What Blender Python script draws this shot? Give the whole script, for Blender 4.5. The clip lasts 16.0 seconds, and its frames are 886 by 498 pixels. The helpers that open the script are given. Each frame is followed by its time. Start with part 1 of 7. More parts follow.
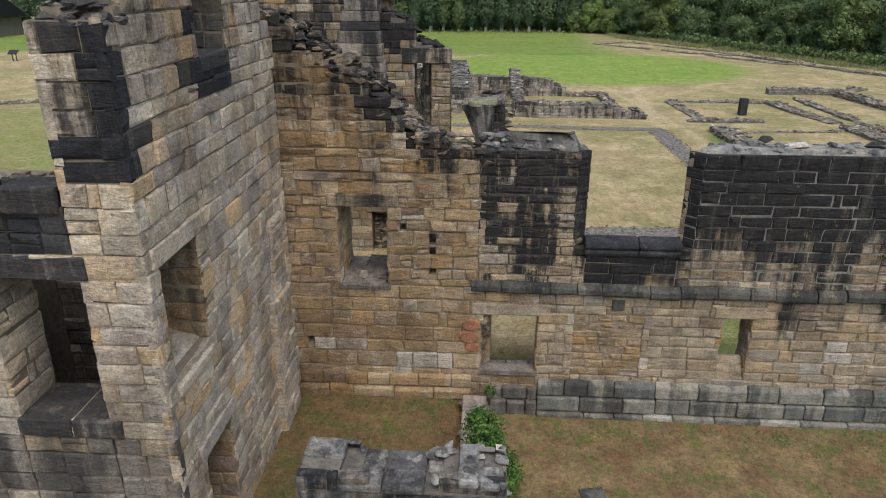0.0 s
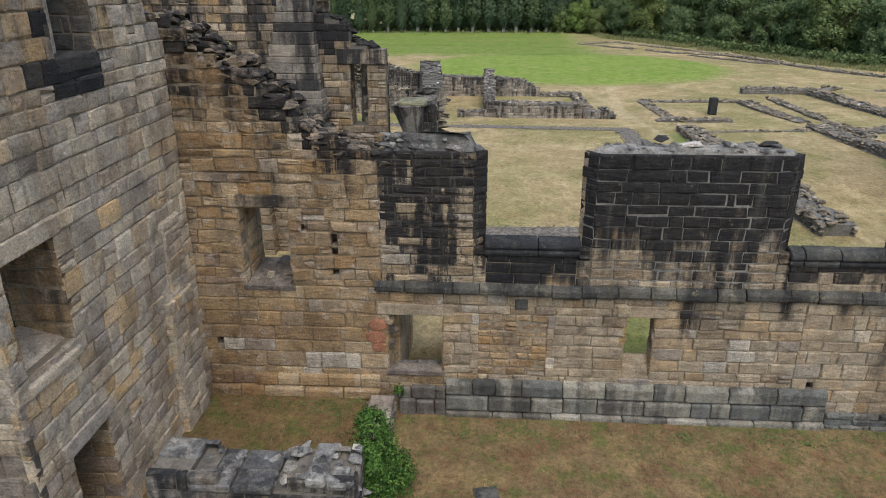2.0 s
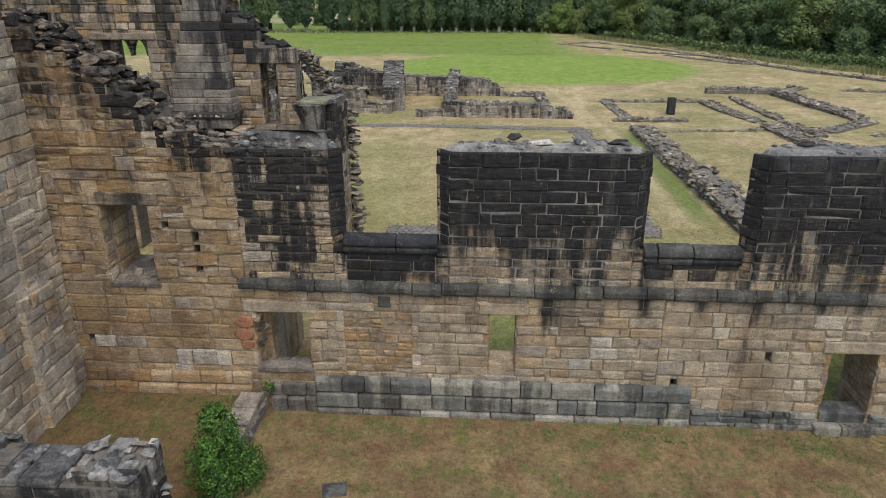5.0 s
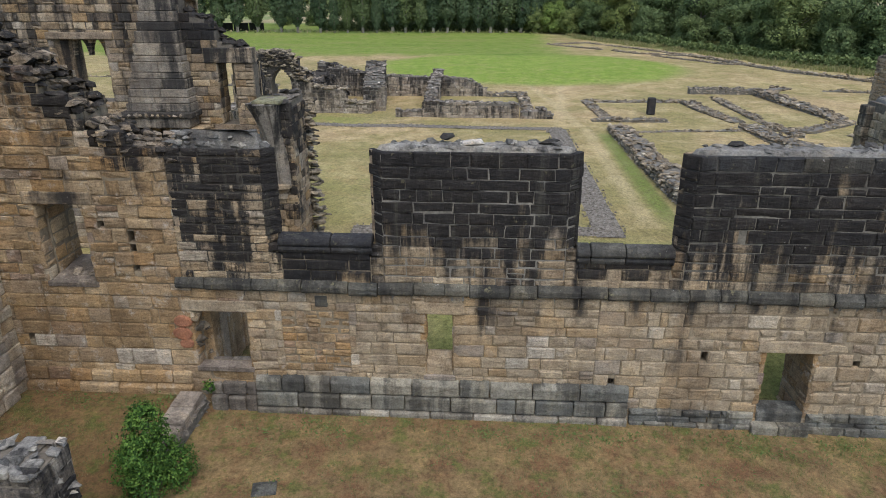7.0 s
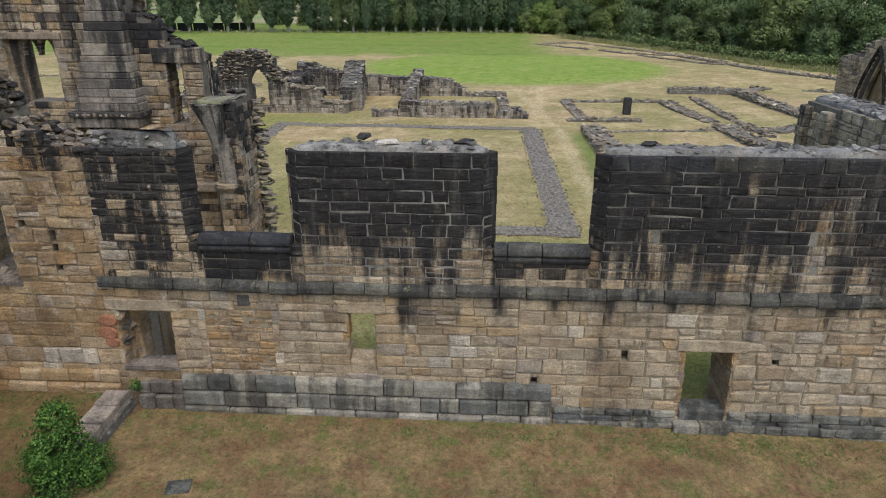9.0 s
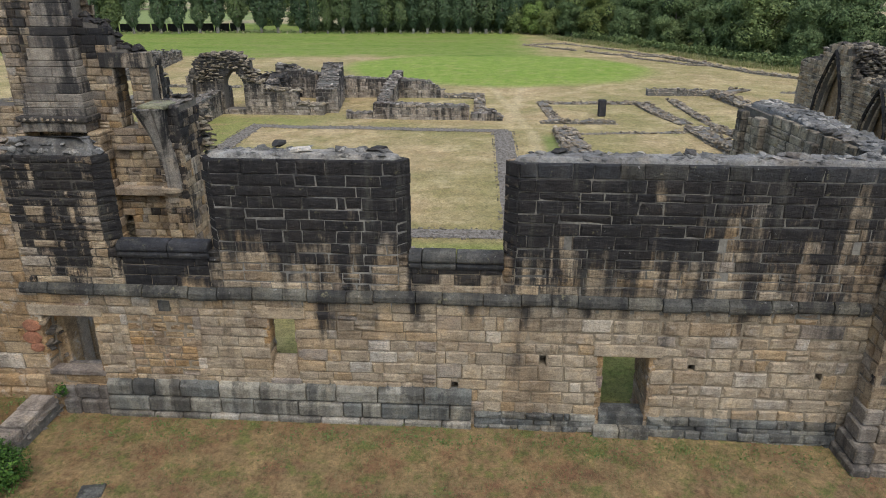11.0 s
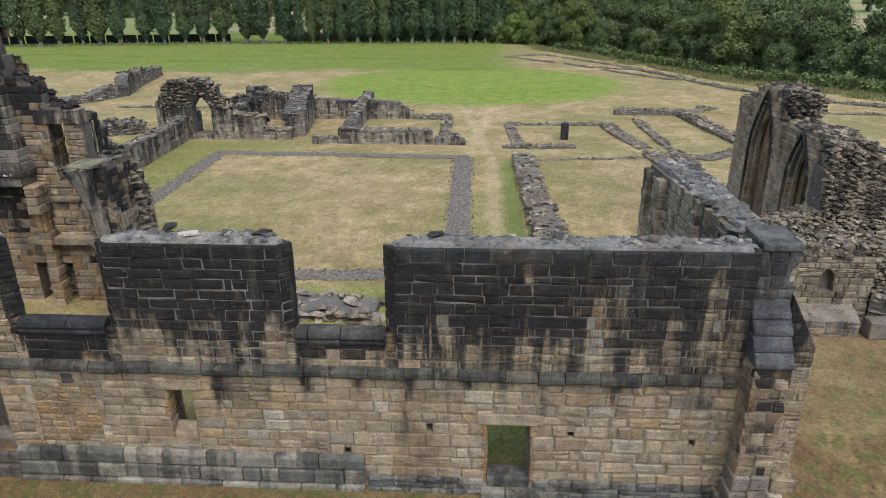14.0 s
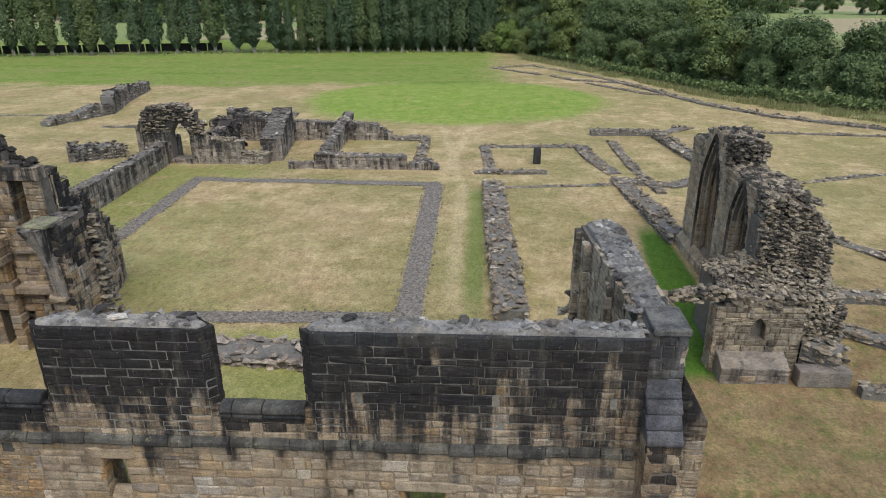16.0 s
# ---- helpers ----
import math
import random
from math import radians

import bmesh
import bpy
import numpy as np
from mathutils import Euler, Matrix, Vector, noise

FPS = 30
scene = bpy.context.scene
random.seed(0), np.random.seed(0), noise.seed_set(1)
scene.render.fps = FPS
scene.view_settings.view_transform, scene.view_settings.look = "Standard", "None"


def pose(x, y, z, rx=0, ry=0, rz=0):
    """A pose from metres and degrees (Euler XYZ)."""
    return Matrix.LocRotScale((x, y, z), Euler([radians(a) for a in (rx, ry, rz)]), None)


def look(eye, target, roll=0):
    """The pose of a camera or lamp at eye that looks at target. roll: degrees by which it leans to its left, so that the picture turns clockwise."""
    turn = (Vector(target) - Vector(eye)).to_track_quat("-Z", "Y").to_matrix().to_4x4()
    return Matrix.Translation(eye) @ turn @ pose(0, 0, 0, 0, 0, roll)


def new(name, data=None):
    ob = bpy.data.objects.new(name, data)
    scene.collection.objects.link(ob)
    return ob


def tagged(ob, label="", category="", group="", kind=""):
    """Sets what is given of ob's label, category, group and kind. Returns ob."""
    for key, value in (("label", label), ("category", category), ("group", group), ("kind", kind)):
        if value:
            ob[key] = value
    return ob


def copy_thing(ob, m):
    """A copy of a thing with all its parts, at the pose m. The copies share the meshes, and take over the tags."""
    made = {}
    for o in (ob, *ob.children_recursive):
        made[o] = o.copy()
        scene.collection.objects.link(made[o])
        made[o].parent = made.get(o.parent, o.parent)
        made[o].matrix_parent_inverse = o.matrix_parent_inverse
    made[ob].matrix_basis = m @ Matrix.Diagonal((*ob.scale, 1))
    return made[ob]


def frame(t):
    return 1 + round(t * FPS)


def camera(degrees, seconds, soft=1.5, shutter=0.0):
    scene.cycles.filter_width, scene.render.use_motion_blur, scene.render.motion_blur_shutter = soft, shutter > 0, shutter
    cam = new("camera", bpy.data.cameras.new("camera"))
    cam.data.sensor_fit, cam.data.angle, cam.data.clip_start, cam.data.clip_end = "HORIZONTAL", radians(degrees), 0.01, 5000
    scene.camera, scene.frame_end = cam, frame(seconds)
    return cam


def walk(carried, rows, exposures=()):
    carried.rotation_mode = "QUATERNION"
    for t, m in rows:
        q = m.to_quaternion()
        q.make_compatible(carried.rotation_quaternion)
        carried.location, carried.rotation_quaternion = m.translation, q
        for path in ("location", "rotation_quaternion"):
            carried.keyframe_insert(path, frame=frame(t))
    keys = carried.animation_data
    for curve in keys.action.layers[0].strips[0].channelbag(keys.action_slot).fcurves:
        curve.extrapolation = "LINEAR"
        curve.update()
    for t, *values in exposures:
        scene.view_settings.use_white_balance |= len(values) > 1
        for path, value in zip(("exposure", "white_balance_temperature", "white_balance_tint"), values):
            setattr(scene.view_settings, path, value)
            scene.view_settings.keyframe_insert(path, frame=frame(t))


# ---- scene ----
cam = camera(66.5, 16.0, soft=0.95)
PATH = [
    (0, (0.232, 0.317, 9.76), (0.116, 2.169, 9.015), 0.1),
    (0.5, (0.696, 0.341, 9.762), (0.578, 2.194, 9.018), 0.0),
    (1, (1.193, 0.373, 9.763), (1.079, 2.225, 9.019), 0.0),
    (1.5, (1.785, 0.391, 9.764), (1.671, 2.244, 9.02), -0.0),
    (2, (2.398, 0.41, 9.771), (2.284, 2.263, 9.027), -0.1),
    (2.5, (2.996, 0.418, 9.762), (2.882, 2.271, 9.019), -0.1),
    (3, (3.568, 0.434, 9.763), (3.455, 2.287, 9.02), -0.1),
    (3.5, (4.117, 0.454, 9.763), (4.003, 2.307, 9.02), -0.1),
    (4, (4.631, 0.462, 9.757), (4.517, 2.315, 9.014), -0.1),
    (6.5, (6.56, 0.539, 9.732), (6.45, 2.393, 8.988), -0.0),
    (7, (6.907, 0.546, 9.735), (6.798, 2.4, 8.992), -0.0),
    (7.5, (7.294, 0.554, 9.726), (7.186, 2.408, 8.984), -0.1),
    (8, (7.718, 0.561, 9.728), (7.611, 2.415, 8.986), -0.0),
    (8.5, (8.196, 0.575, 9.734), (8.088, 2.429, 8.991), -0.0),
    (9, (8.692, 0.581, 9.748), (8.584, 2.434, 9.005), -0.0),
    (11.5, (10.966, 0.656, 10.065), (10.861, 2.51, 9.321), -0.0),
    (12, (11.396, 0.687, 10.272), (11.29, 2.541, 9.528), -0.2),
    (12.5, (11.82, 0.703, 10.532), (11.715, 2.557, 9.788), -0.2),
    (13, (12.264, 0.715, 10.928), (12.159, 2.568, 10.183), -0.2),
    (13.5, (12.708, 0.74, 11.363), (12.603, 2.593, 10.618), -0.3),
    (14, (13.153, 0.781, 11.806), (13.049, 2.634, 11.061), -0.3),
    (14.5, (13.655, 0.765, 12.336), (13.549, 2.617, 11.589), -0.4),
    (15, (14.171, 0.755, 12.88), (14.064, 2.607, 12.132), -0.5),
    (15.5, (14.66, 0.811, 13.397), (14.554, 2.663, 12.648), -0.4),
    (16, (15.224, 0.778, 13.986), (15.118, 2.628, 13.234), -0.4),
]
walk(cam, [(t, look(eye, target, roll)) for t, eye, target, roll in PATH])

# ---- light ----
world = bpy.data.worlds.new("world")
scene.world = world
world.use_nodes = True
wn = world.node_tree
sky = wn.nodes.new("ShaderNodeTexSky")
sky.sky_type = "NISHITA"
sky.sun_disc = False
sky.sun_elevation, sky.sun_rotation = radians(60), radians(161)
sky.air_density, sky.dust_density, sky.ozone_density = 1.0, 1.6, 1.0
wn.nodes["Background"].inputs["Strength"].default_value = 0.15
wn.links.new(sky.outputs[0], wn.nodes["Background"].inputs["Color"])
sun_data = bpy.data.lights.new("sun", "SUN")
sun_data.energy, sun_data.angle, sun_data.color = 1.5, radians(50), (1.0, 0.96, 0.9)
sun = new("sun", sun_data)
sun.matrix_world = look((10, -29, 54), (0, 0, 0))
scene.view_settings.exposure = 0.5


# ---- materials ----
def material(name, rough=0.9):
    m = bpy.data.materials.new(name)
    m.use_nodes = True
    nt = m.node_tree
    bsdf = nt.nodes["Principled BSDF"]
    bsdf.inputs["Roughness"].default_value = rough
    bsdf.inputs["Specular IOR Level"].default_value = 0.2
    return m, nt, bsdf


def node(nt, kind, **values):
    n = nt.nodes.new(kind)
    for key, value in values.items():
        if key == "op":
            n.operation = value
        elif key == "blend":
            n.blend_type = value
        else:
            n.inputs[int(key[1:]) if key[0] == "i" and key[1:].isdigit() else key].default_value = value
    return n


def ramp(nt, fac, stops):
    n = nt.nodes.new("ShaderNodeValToRGB")
    els = n.color_ramp.elements
    while len(els) < len(stops):
        els.new(0.5)
    for e, (p, c) in zip(els, stops):
        e.position = p
        e.color = (*c, 1) if len(c) == 3 else c
    nt.links.new(fac, n.inputs[0])
    return n.outputs[0]


def math_node(nt, op, a, b=None, clamp=False):
    n = nt.nodes.new("ShaderNodeMath")
    n.operation, n.use_clamp = op, clamp
    for i, v in enumerate((a, b)):
        if v is None:
            continue
        if isinstance(v, (int, float)):
            n.inputs[i].default_value = v
        else:
            nt.links.new(v, n.inputs[i])
    return n.outputs[0]


def mix(nt, fac, a, b, blend="MIX"):
    n = nt.nodes.new("ShaderNodeMix")
    n.data_type, n.blend_type = "RGBA", blend
    for sock, v in ((n.inputs[0], fac), (n.inputs[6], a), (n.inputs[7], b)):
        if isinstance(v, (int, float)):
            sock.default_value = v
        elif isinstance(v, tuple):
            sock.default_value = (*v, 1)
        else:
            nt.links.new(v, sock)
    return n.outputs[2]


def noise_tex(nt, vector, scale, detail=4.0, rough=0.6, stretch=(1, 1, 1), offset=(0, 0, 0)):
    mp = nt.nodes.new("ShaderNodeMapping")
    mp.inputs["Scale"].default_value = stretch
    mp.inputs["Location"].default_value = offset
    nt.links.new(vector, mp.inputs["Vector"])
    n = nt.nodes.new("ShaderNodeTexNoise")
    n.inputs["Scale"].default_value, n.inputs["Detail"].default_value, n.inputs["Roughness"].default_value = scale, detail, rough
    nt.links.new(mp.outputs[0], n.inputs["Vector"])
    return n.outputs["Fac"]


def bump(nt, bsdf, height, strength, distance):
    b = nt.nodes.new("ShaderNodeBump")
    b.inputs["Strength"].default_value, b.inputs["Distance"].default_value = strength, distance
    nt.links.new(height, b.inputs["Height"])
    nt.links.new(b.outputs[0], bsdf.inputs["Normal"])


def band(nt, value, a, b):
    n = nt.nodes.new("ShaderNodeMapRange")
    n.interpolation_type = "SMOOTHSTEP"
    n.inputs["From Min"].default_value, n.inputs["From Max"].default_value = a, b
    nt.links.new(value, n.inputs["Value"])
    return n.outputs[0]


TAN = ((0.0, (0.27, 0.205, 0.135)), (0.18, (0.37, 0.295, 0.195)), (0.36, (0.22, 0.175, 0.13)), (0.55, (0.33, 0.275, 0.205)),
       (0.70, (0.43, 0.355, 0.25)), (0.82, (0.33, 0.225, 0.115)), (0.92, (0.21, 0.185, 0.155)), (1.0, (0.47, 0.41, 0.32)))
GREY = ((0.0, (0.17, 0.155, 0.135)), (0.25, (0.25, 0.225, 0.19)), (0.5, (0.31, 0.275, 0.225)), (0.75, (0.21, 0.19, 0.165)), (1.0, (0.38, 0.35, 0.30)))
SOOT = (0.0085, 0.0088, 0.0108)


def stone(name, palette=TAN, low=50.0, high=60.0, amount=0.95, streak=1.6, per_stone=0.5, lichen=0.12, blur=1.0, gloss=0.88, drips=(), lime=0.0, layers=0.5, blotch=1.0, pits=0.6, washed=()):
    """Weathered sandstone: a colour for each block, bedding lines, black crust that grows between two heights and runs down in streaks."""
    m, nt, bsdf = material(name, gloss)
    geo = nt.nodes.new("ShaderNodeNewGeometry")
    info = nt.nodes.new("ShaderNodeObjectInfo")
    pos = geo.outputs["Position"]
    rnd = math_node(nt, "FRACT", math_node(nt, "ADD", geo.outputs["Random Per Island"], info.outputs["Random"]))
    rnd2 = math_node(nt, "FRACT", math_node(nt, "MULTIPLY", rnd, 7.31))
    base = ramp(nt, rnd, palette)
    beds = noise_tex(nt, pos, 4.5, 6, 0.75, (1, 1, 2.0))
    grain = noise_tex(nt, pos, 26, 3, 0.7)
    patch = noise_tex(nt, pos, 1.6, 5, 0.7)
    base = mix(nt, 1.0, base, ramp(nt, beds, ((0.3, (0.78, 0.77, 0.76)), (0.5, (0.98, 0.98, 0.98)), (0.72, (1.13, 1.12, 1.1)))), "MULTIPLY")
    base = mix(nt, 1.0, base, ramp(nt, grain, ((0.33, (0.75, 0.75, 0.75)), (0.66, (1.2, 1.2, 1.2)))), "MULTIPLY")
    base = mix(nt, 0.75, base, ramp(nt, patch, ((0.32, (0.5, 0.47, 0.46)), (0.52, (1.0, 1.0, 1.0)), (0.7, (1.3, 1.2, 1.05)))), "MULTIPLY")
    lamina = noise_tex(nt, pos, 3.4, 6, 0.8, (1, 1, 6.5), (2, 5, 8))
    base = mix(nt, layers, base, ramp(nt, lamina, ((0.36, (0.42, 0.4, 0.39)), (0.48, (1, 1, 1)), (0.66, (1.3, 1.28, 1.24)))), "MULTIPLY")
    stain = noise_tex(nt, pos, 0.8, 5, 0.65, (1, 1, 0.3), (8, 1, 3))
    base = mix(nt, 0.8, base, ramp(nt, stain, ((0.34, (0.66, 0.6, 0.55)), (0.5, (1, 1, 1)), (0.66, (1.28, 1.24, 1.2)))), "MULTIPLY")
    if lime:
        wash = noise_tex(nt, pos, 2.3, 7, 0.78, (1, 1, 0.9), (4, 4, 9))
        base = mix(nt, ramp(nt, wash, ((0.55, (0, 0, 0)), (0.68, (lime, lime, lime)))), base, (0.52, 0.48, 0.42))
    sep = nt.nodes.new("ShaderNodeSeparateXYZ")
    nt.links.new(pos, sep.inputs[0])
    rise = math_node(nt, "DIVIDE", math_node(nt, "SUBTRACT", sep.outputs["Z"], low), max(high - low, 0.01))
    runs = noise_tex(nt, pos, 1.7, 4, 0.6, (1, 1, 0.12))
    blots = noise_tex(nt, pos, 3.2, 8, 0.82, (1, 1, 1.6), (3, 7, 1))
    crust = math_node(nt, "ADD", rise, math_node(nt, "MULTIPLY", math_node(nt, "SUBTRACT", runs, 0.5), streak * 2))
    crust = math_node(nt, "ADD", crust, math_node(nt, "MULTIPLY", math_node(nt, "SUBTRACT", blots, 0.5), streak * blotch))
    rills = noise_tex(nt, pos, 4.6, 5, 0.7, (1, 1, 0.09), (7, 2, 5))
    crust = math_node(nt, "ADD", crust, math_node(nt, "MULTIPLY", math_node(nt, "SUBTRACT", rills, 0.5), streak * 1.3))
    crust = math_node(nt, "ADD", crust, math_node(nt, "MULTIPLY", math_node(nt, "SUBTRACT", rnd2, 0.5), per_stone))
    for x0, z0, half in drips:
        # a dark run where water leaks from the ledge above
        away = math_node(nt, "ABSOLUTE", math_node(nt, "SUBTRACT", sep.outputs["X"], x0))
        run = math_node(nt, "MULTIPLY", band(nt, math_node(nt, "ADD", away, math_node(nt, "MULTIPLY", blots, 0.12)), half + 0.28, half - 0.04), band(nt, math_node(nt, "ADD", sep.outputs["Z"], math_node(nt, "MULTIPLY", runs, 0.5)), z0 - 0.1, z0 + 0.45))
        crust = math_node(nt, "ADD", crust, math_node(nt, "MULTIPLY", run, 0.8))
    for x0, half, z0, z1 in washed:
        # a run where rain has kept the stone clean
        away = math_node(nt, "ABSOLUTE", math_node(nt, "SUBTRACT", sep.outputs["X"], x0))
        away = math_node(nt, "ADD", away, math_node(nt, "MULTIPLY", math_node(nt, "SUBTRACT", rills, 0.5), 0.9))
        level = math_node(nt, "ADD", sep.outputs["Z"], math_node(nt, "MULTIPLY", math_node(nt, "SUBTRACT", runs, 0.5), 1.6))
        run = math_node(nt, "MULTIPLY", band(nt, away, half + 0.2, half - 0.12), math_node(nt, "MULTIPLY", band(nt, level, z0 - 0.2, z0 + 0.25), band(nt, level, z1 + 0.25, z1 - 0.3)))
        crust = math_node(nt, "SUBTRACT", crust, math_node(nt, "MULTIPLY", run, 0.5))
    mask = nt.nodes.new("ShaderNodeMapRange")
    mask.interpolation_type = "SMOOTHSTEP"
    mask.inputs["From Min"].default_value, mask.inputs["From Max"].default_value, mask.inputs["To Max"].default_value = 0.5 - 0.45 * blur, 0.5 + 0.45 * blur, amount
    nt.links.new(crust, mask.inputs["Value"])
    soot = mix(nt, ramp(nt, blots, ((0.35, (0, 0, 0)), (0.75, (1, 1, 1)))), SOOT, (0.03, 0.03, 0.031))
    soot = mix(nt, ramp(nt, rills, ((0.54, (0, 0, 0)), (0.74, (0.55, 0.55, 0.55)))), soot, (0.11, 0.104, 0.085))
    soot = mix(nt, ramp(nt, lamina, ((0.54, (0, 0, 0)), (0.7, (layers, layers, layers)))), soot, (0.1, 0.094, 0.085))
    base = mix(nt, mask.outputs[0], base, soot)
    speck = noise_tex(nt, pos, 12, 7, 0.85, (1, 1, 1.8), (6, 3, 2))
    base = mix(nt, pits, base, ramp(nt, speck, ((0.35, (0.22, 0.21, 0.21)), (0.46, (1.15, 1.15, 1.14)), (0.58, (1.25, 1.25, 1.24)), (0.68, (2.1, 2.04, 1.95)))), "MULTIPLY")
    moss = noise_tex(nt, pos, 5.5, 4, 0.7, (1, 1, 1), (11, 2, 5))
    base = mix(nt, ramp(nt, moss, ((0.62, (0, 0, 0)), (0.78, (lichen * 3, lichen * 3, lichen * 3)))), base, (0.23, 0.21, 0.12))
    pale = noise_tex(nt, pos, 7.5, 4, 0.75, (1, 1, 1), (1, 9, 4))
    base = mix(nt, ramp(nt, pale, ((0.66, (0, 0, 0)), (0.8, (lichen * 3.5, lichen * 3.5, lichen * 3.5)))), base, (0.42, 0.40, 0.37))
    nt.links.new(base, bsdf.inputs["Base Color"])
    relief = math_node(nt, "ADD", math_node(nt, "MULTIPLY", beds, 0.8), math_node(nt, "ADD", math_node(nt, "MULTIPLY", grain, 0.3), math_node(nt, "MULTIPLY", lamina, 0.8 * layers)))
    bump(nt, bsdf, relief, 0.95, 0.09)
    return m


def mortar(name, colour, low=50.0, high=60.0, amount=0.6, tint=(0.035, 0.034, 0.034)):
    m, nt, bsdf = material(name, 0.95)
    geo = nt.nodes.new("ShaderNodeNewGeometry")
    pos = geo.outputs["Position"]
    n1, n2 = noise_tex(nt, pos, 9, 5, 0.7), noise_tex(nt, pos, 1.3, 4, 0.6, (1, 1, 0.3))
    dark = tuple(c * 0.45 for c in colour)
    base = ramp(nt, n1, ((0.25, dark), (0.6, colour), (0.85, tuple(c * 1.25 for c in colour))))
    sep = nt.nodes.new("ShaderNodeSeparateXYZ")
    nt.links.new(pos, sep.inputs[0])
    rise = math_node(nt, "DIVIDE", math_node(nt, "SUBTRACT", sep.outputs["Z"], low), max(high - low, 0.01))
    crust = math_node(nt, "ADD", rise, math_node(nt, "MULTIPLY", math_node(nt, "SUBTRACT", n2, 0.5), 3.0), clamp=True)
    crust = math_node(nt, "MULTIPLY", crust, ramp(nt, noise_tex(nt, pos, 1.1, 5, 0.7, (1, 1, 1), (3, 3, 7)), ((0.4, (0.25, 0.25, 0.25)), (0.6, (1, 1, 1)))))
    base = mix(nt, math_node(nt, "MULTIPLY", crust, amount), base, tint)
    nt.links.new(base, bsdf.inputs["Base Color"])
    bump(nt, bsdf, n1, 0.8, 0.04)
    return m


WARM = ((0.0, (0.29, 0.225, 0.15)), (0.2, (0.37, 0.295, 0.20)), (0.45, (0.34, 0.28, 0.20)), (0.7, (0.41, 0.335, 0.235)), (0.85, (0.36, 0.26, 0.15)), (0.95, (0.27, 0.23, 0.185)), (1.0, (0.46, 0.40, 0.31)))
OCHRE = ((0.0, (0.25, 0.17, 0.095)), (0.25, (0.35, 0.25, 0.14)), (0.5, (0.30, 0.225, 0.15)), (0.7, (0.39, 0.30, 0.19)), (0.85, (0.33, 0.21, 0.10)), (0.95, (0.24, 0.185, 0.15)), (1.0, (0.45, 0.38, 0.28)))
M_WALL = stone("wall_sandstone", WARM, 2.75, 6.4, 0.93, 1.3, 0.35, 0.1, lime=0.35, layers=0.2, pits=0.5, drips=((7.02, 2.35, 0.13), (9.2, 2.75, 0.07), (10.4, 2.8, 0.05), (13.0, 2.85, 0.06), (16.2, 2.85, 0.05), (11.6, 2.9, 0.04)))
M_PARAPET = stone("parapet_blackened_sandstone", WARM, 2.85, 4.5, 0.97, 1.3, 0.4, 0.28, 0.95, layers=0.55, blotch=0.7, washed=((5.6, 0.16, 3.0, 4.7), (7.3, 0.12, 3.0, 5.6), (8.4, 0.14, 3.0, 4.6), (11.6, 0.2, 3.0, 4.5), (12.4, 0.14, 3.0, 5.8)))
M_MERLON = stone("laminated_merlon_sandstone", WARM, 3.3, 5.5, 0.96, 1.9, 0.8, 0.18, 0.6, layers=0.9)
M_STREAKED = stone("streaked_parapet_sandstone", WARM, 1.7, 5.0, 0.96, 1.7, 0.4, 0.22, 1.15, lime=0.3, layers=0.4, blotch=0.6, washed=((15.75, 0.13, 3.0, 6.0), (16.75, 0.1, 3.0, 5.6), (17.5, 0.1, 3.0, 5.2), (18.3, 0.2, 3.0, 5.7), (14.2, 0.08, 3.0, 4.6)))
M_CREST = stone("blackened_parapet_course", WARM, 2.7, 3.6, 0.98, 1.1, 0.5, 0.16, 0.8, layers=0.12)
M_BLACK = stone("black_coping_stone", ((0.0, (0.035, 0.037, 0.042)), (0.6, (0.06, 0.062, 0.068)), (1.0, (0.11, 0.11, 0.11))), -4, 9, 0.75, 1.2, 0.5, 0.2)
M_SHELTERED = stone("sheltered_wall_sandstone", OCHRE, 5.6, 9.6, 0.93, 1.5, 0.6, 0.12, lime=0.75, layers=0.4, pits=0.6)
M_STRING = stone("string_course_stone", ((0.0, (0.085, 0.085, 0.076)), (0.5, (0.13, 0.126, 0.106)), (1.0, (0.18, 0.168, 0.13))), 0, 7, 0.82, 1.7, 0.3, 0.5, layers=0.2)
M_PLINTH = stone("plinth_stone", ((0.0, (0.13, 0.135, 0.125)), (0.4, (0.2, 0.2, 0.175)), (0.75, (0.26, 0.25, 0.205)), (1.0, (0.34, 0.315, 0.25))), -2.5, 4.5, 0.72, 1.7, 0.7, 0.3, lime=0.4, layers=0.15, pits=0.4)
PALE = ((0.0, (0.31, 0.265, 0.215)), (0.18, (0.5, 0.42, 0.3)), (0.34, (0.37, 0.32, 0.26)), (0.5, (0.56, 0.475, 0.35)), (0.62, (0.41, 0.355, 0.295)), (0.78, (0.52, 0.375, 0.21)), (0.88, (0.3, 0.26, 0.22)), (1.0, (0.62, 0.545, 0.42)))
M_TOWER = stone("tower_sandstone", PALE, 7.6, 14.5, 0.93, 1.2, 0.6, 0.18, 0.8, lime=0.45, layers=0.28, pits=0.6)
M_COPING = stone("coping_stone", GREY, -3.5, 6.0, 0.88, 1.1, 0.4, 0.2, 0.9)
M_RUBBLE = stone("weathered_rubble", ((0.0, (0.15, 0.135, 0.12)), (0.35, (0.26, 0.235, 0.20)), (0.7, (0.20, 0.18, 0.155)), (0.93, (0.36, 0.33, 0.285)), (1.0, (0.52, 0.49, 0.44))), 0, 12, 0.75, 1.4, 1.1, 0.22)
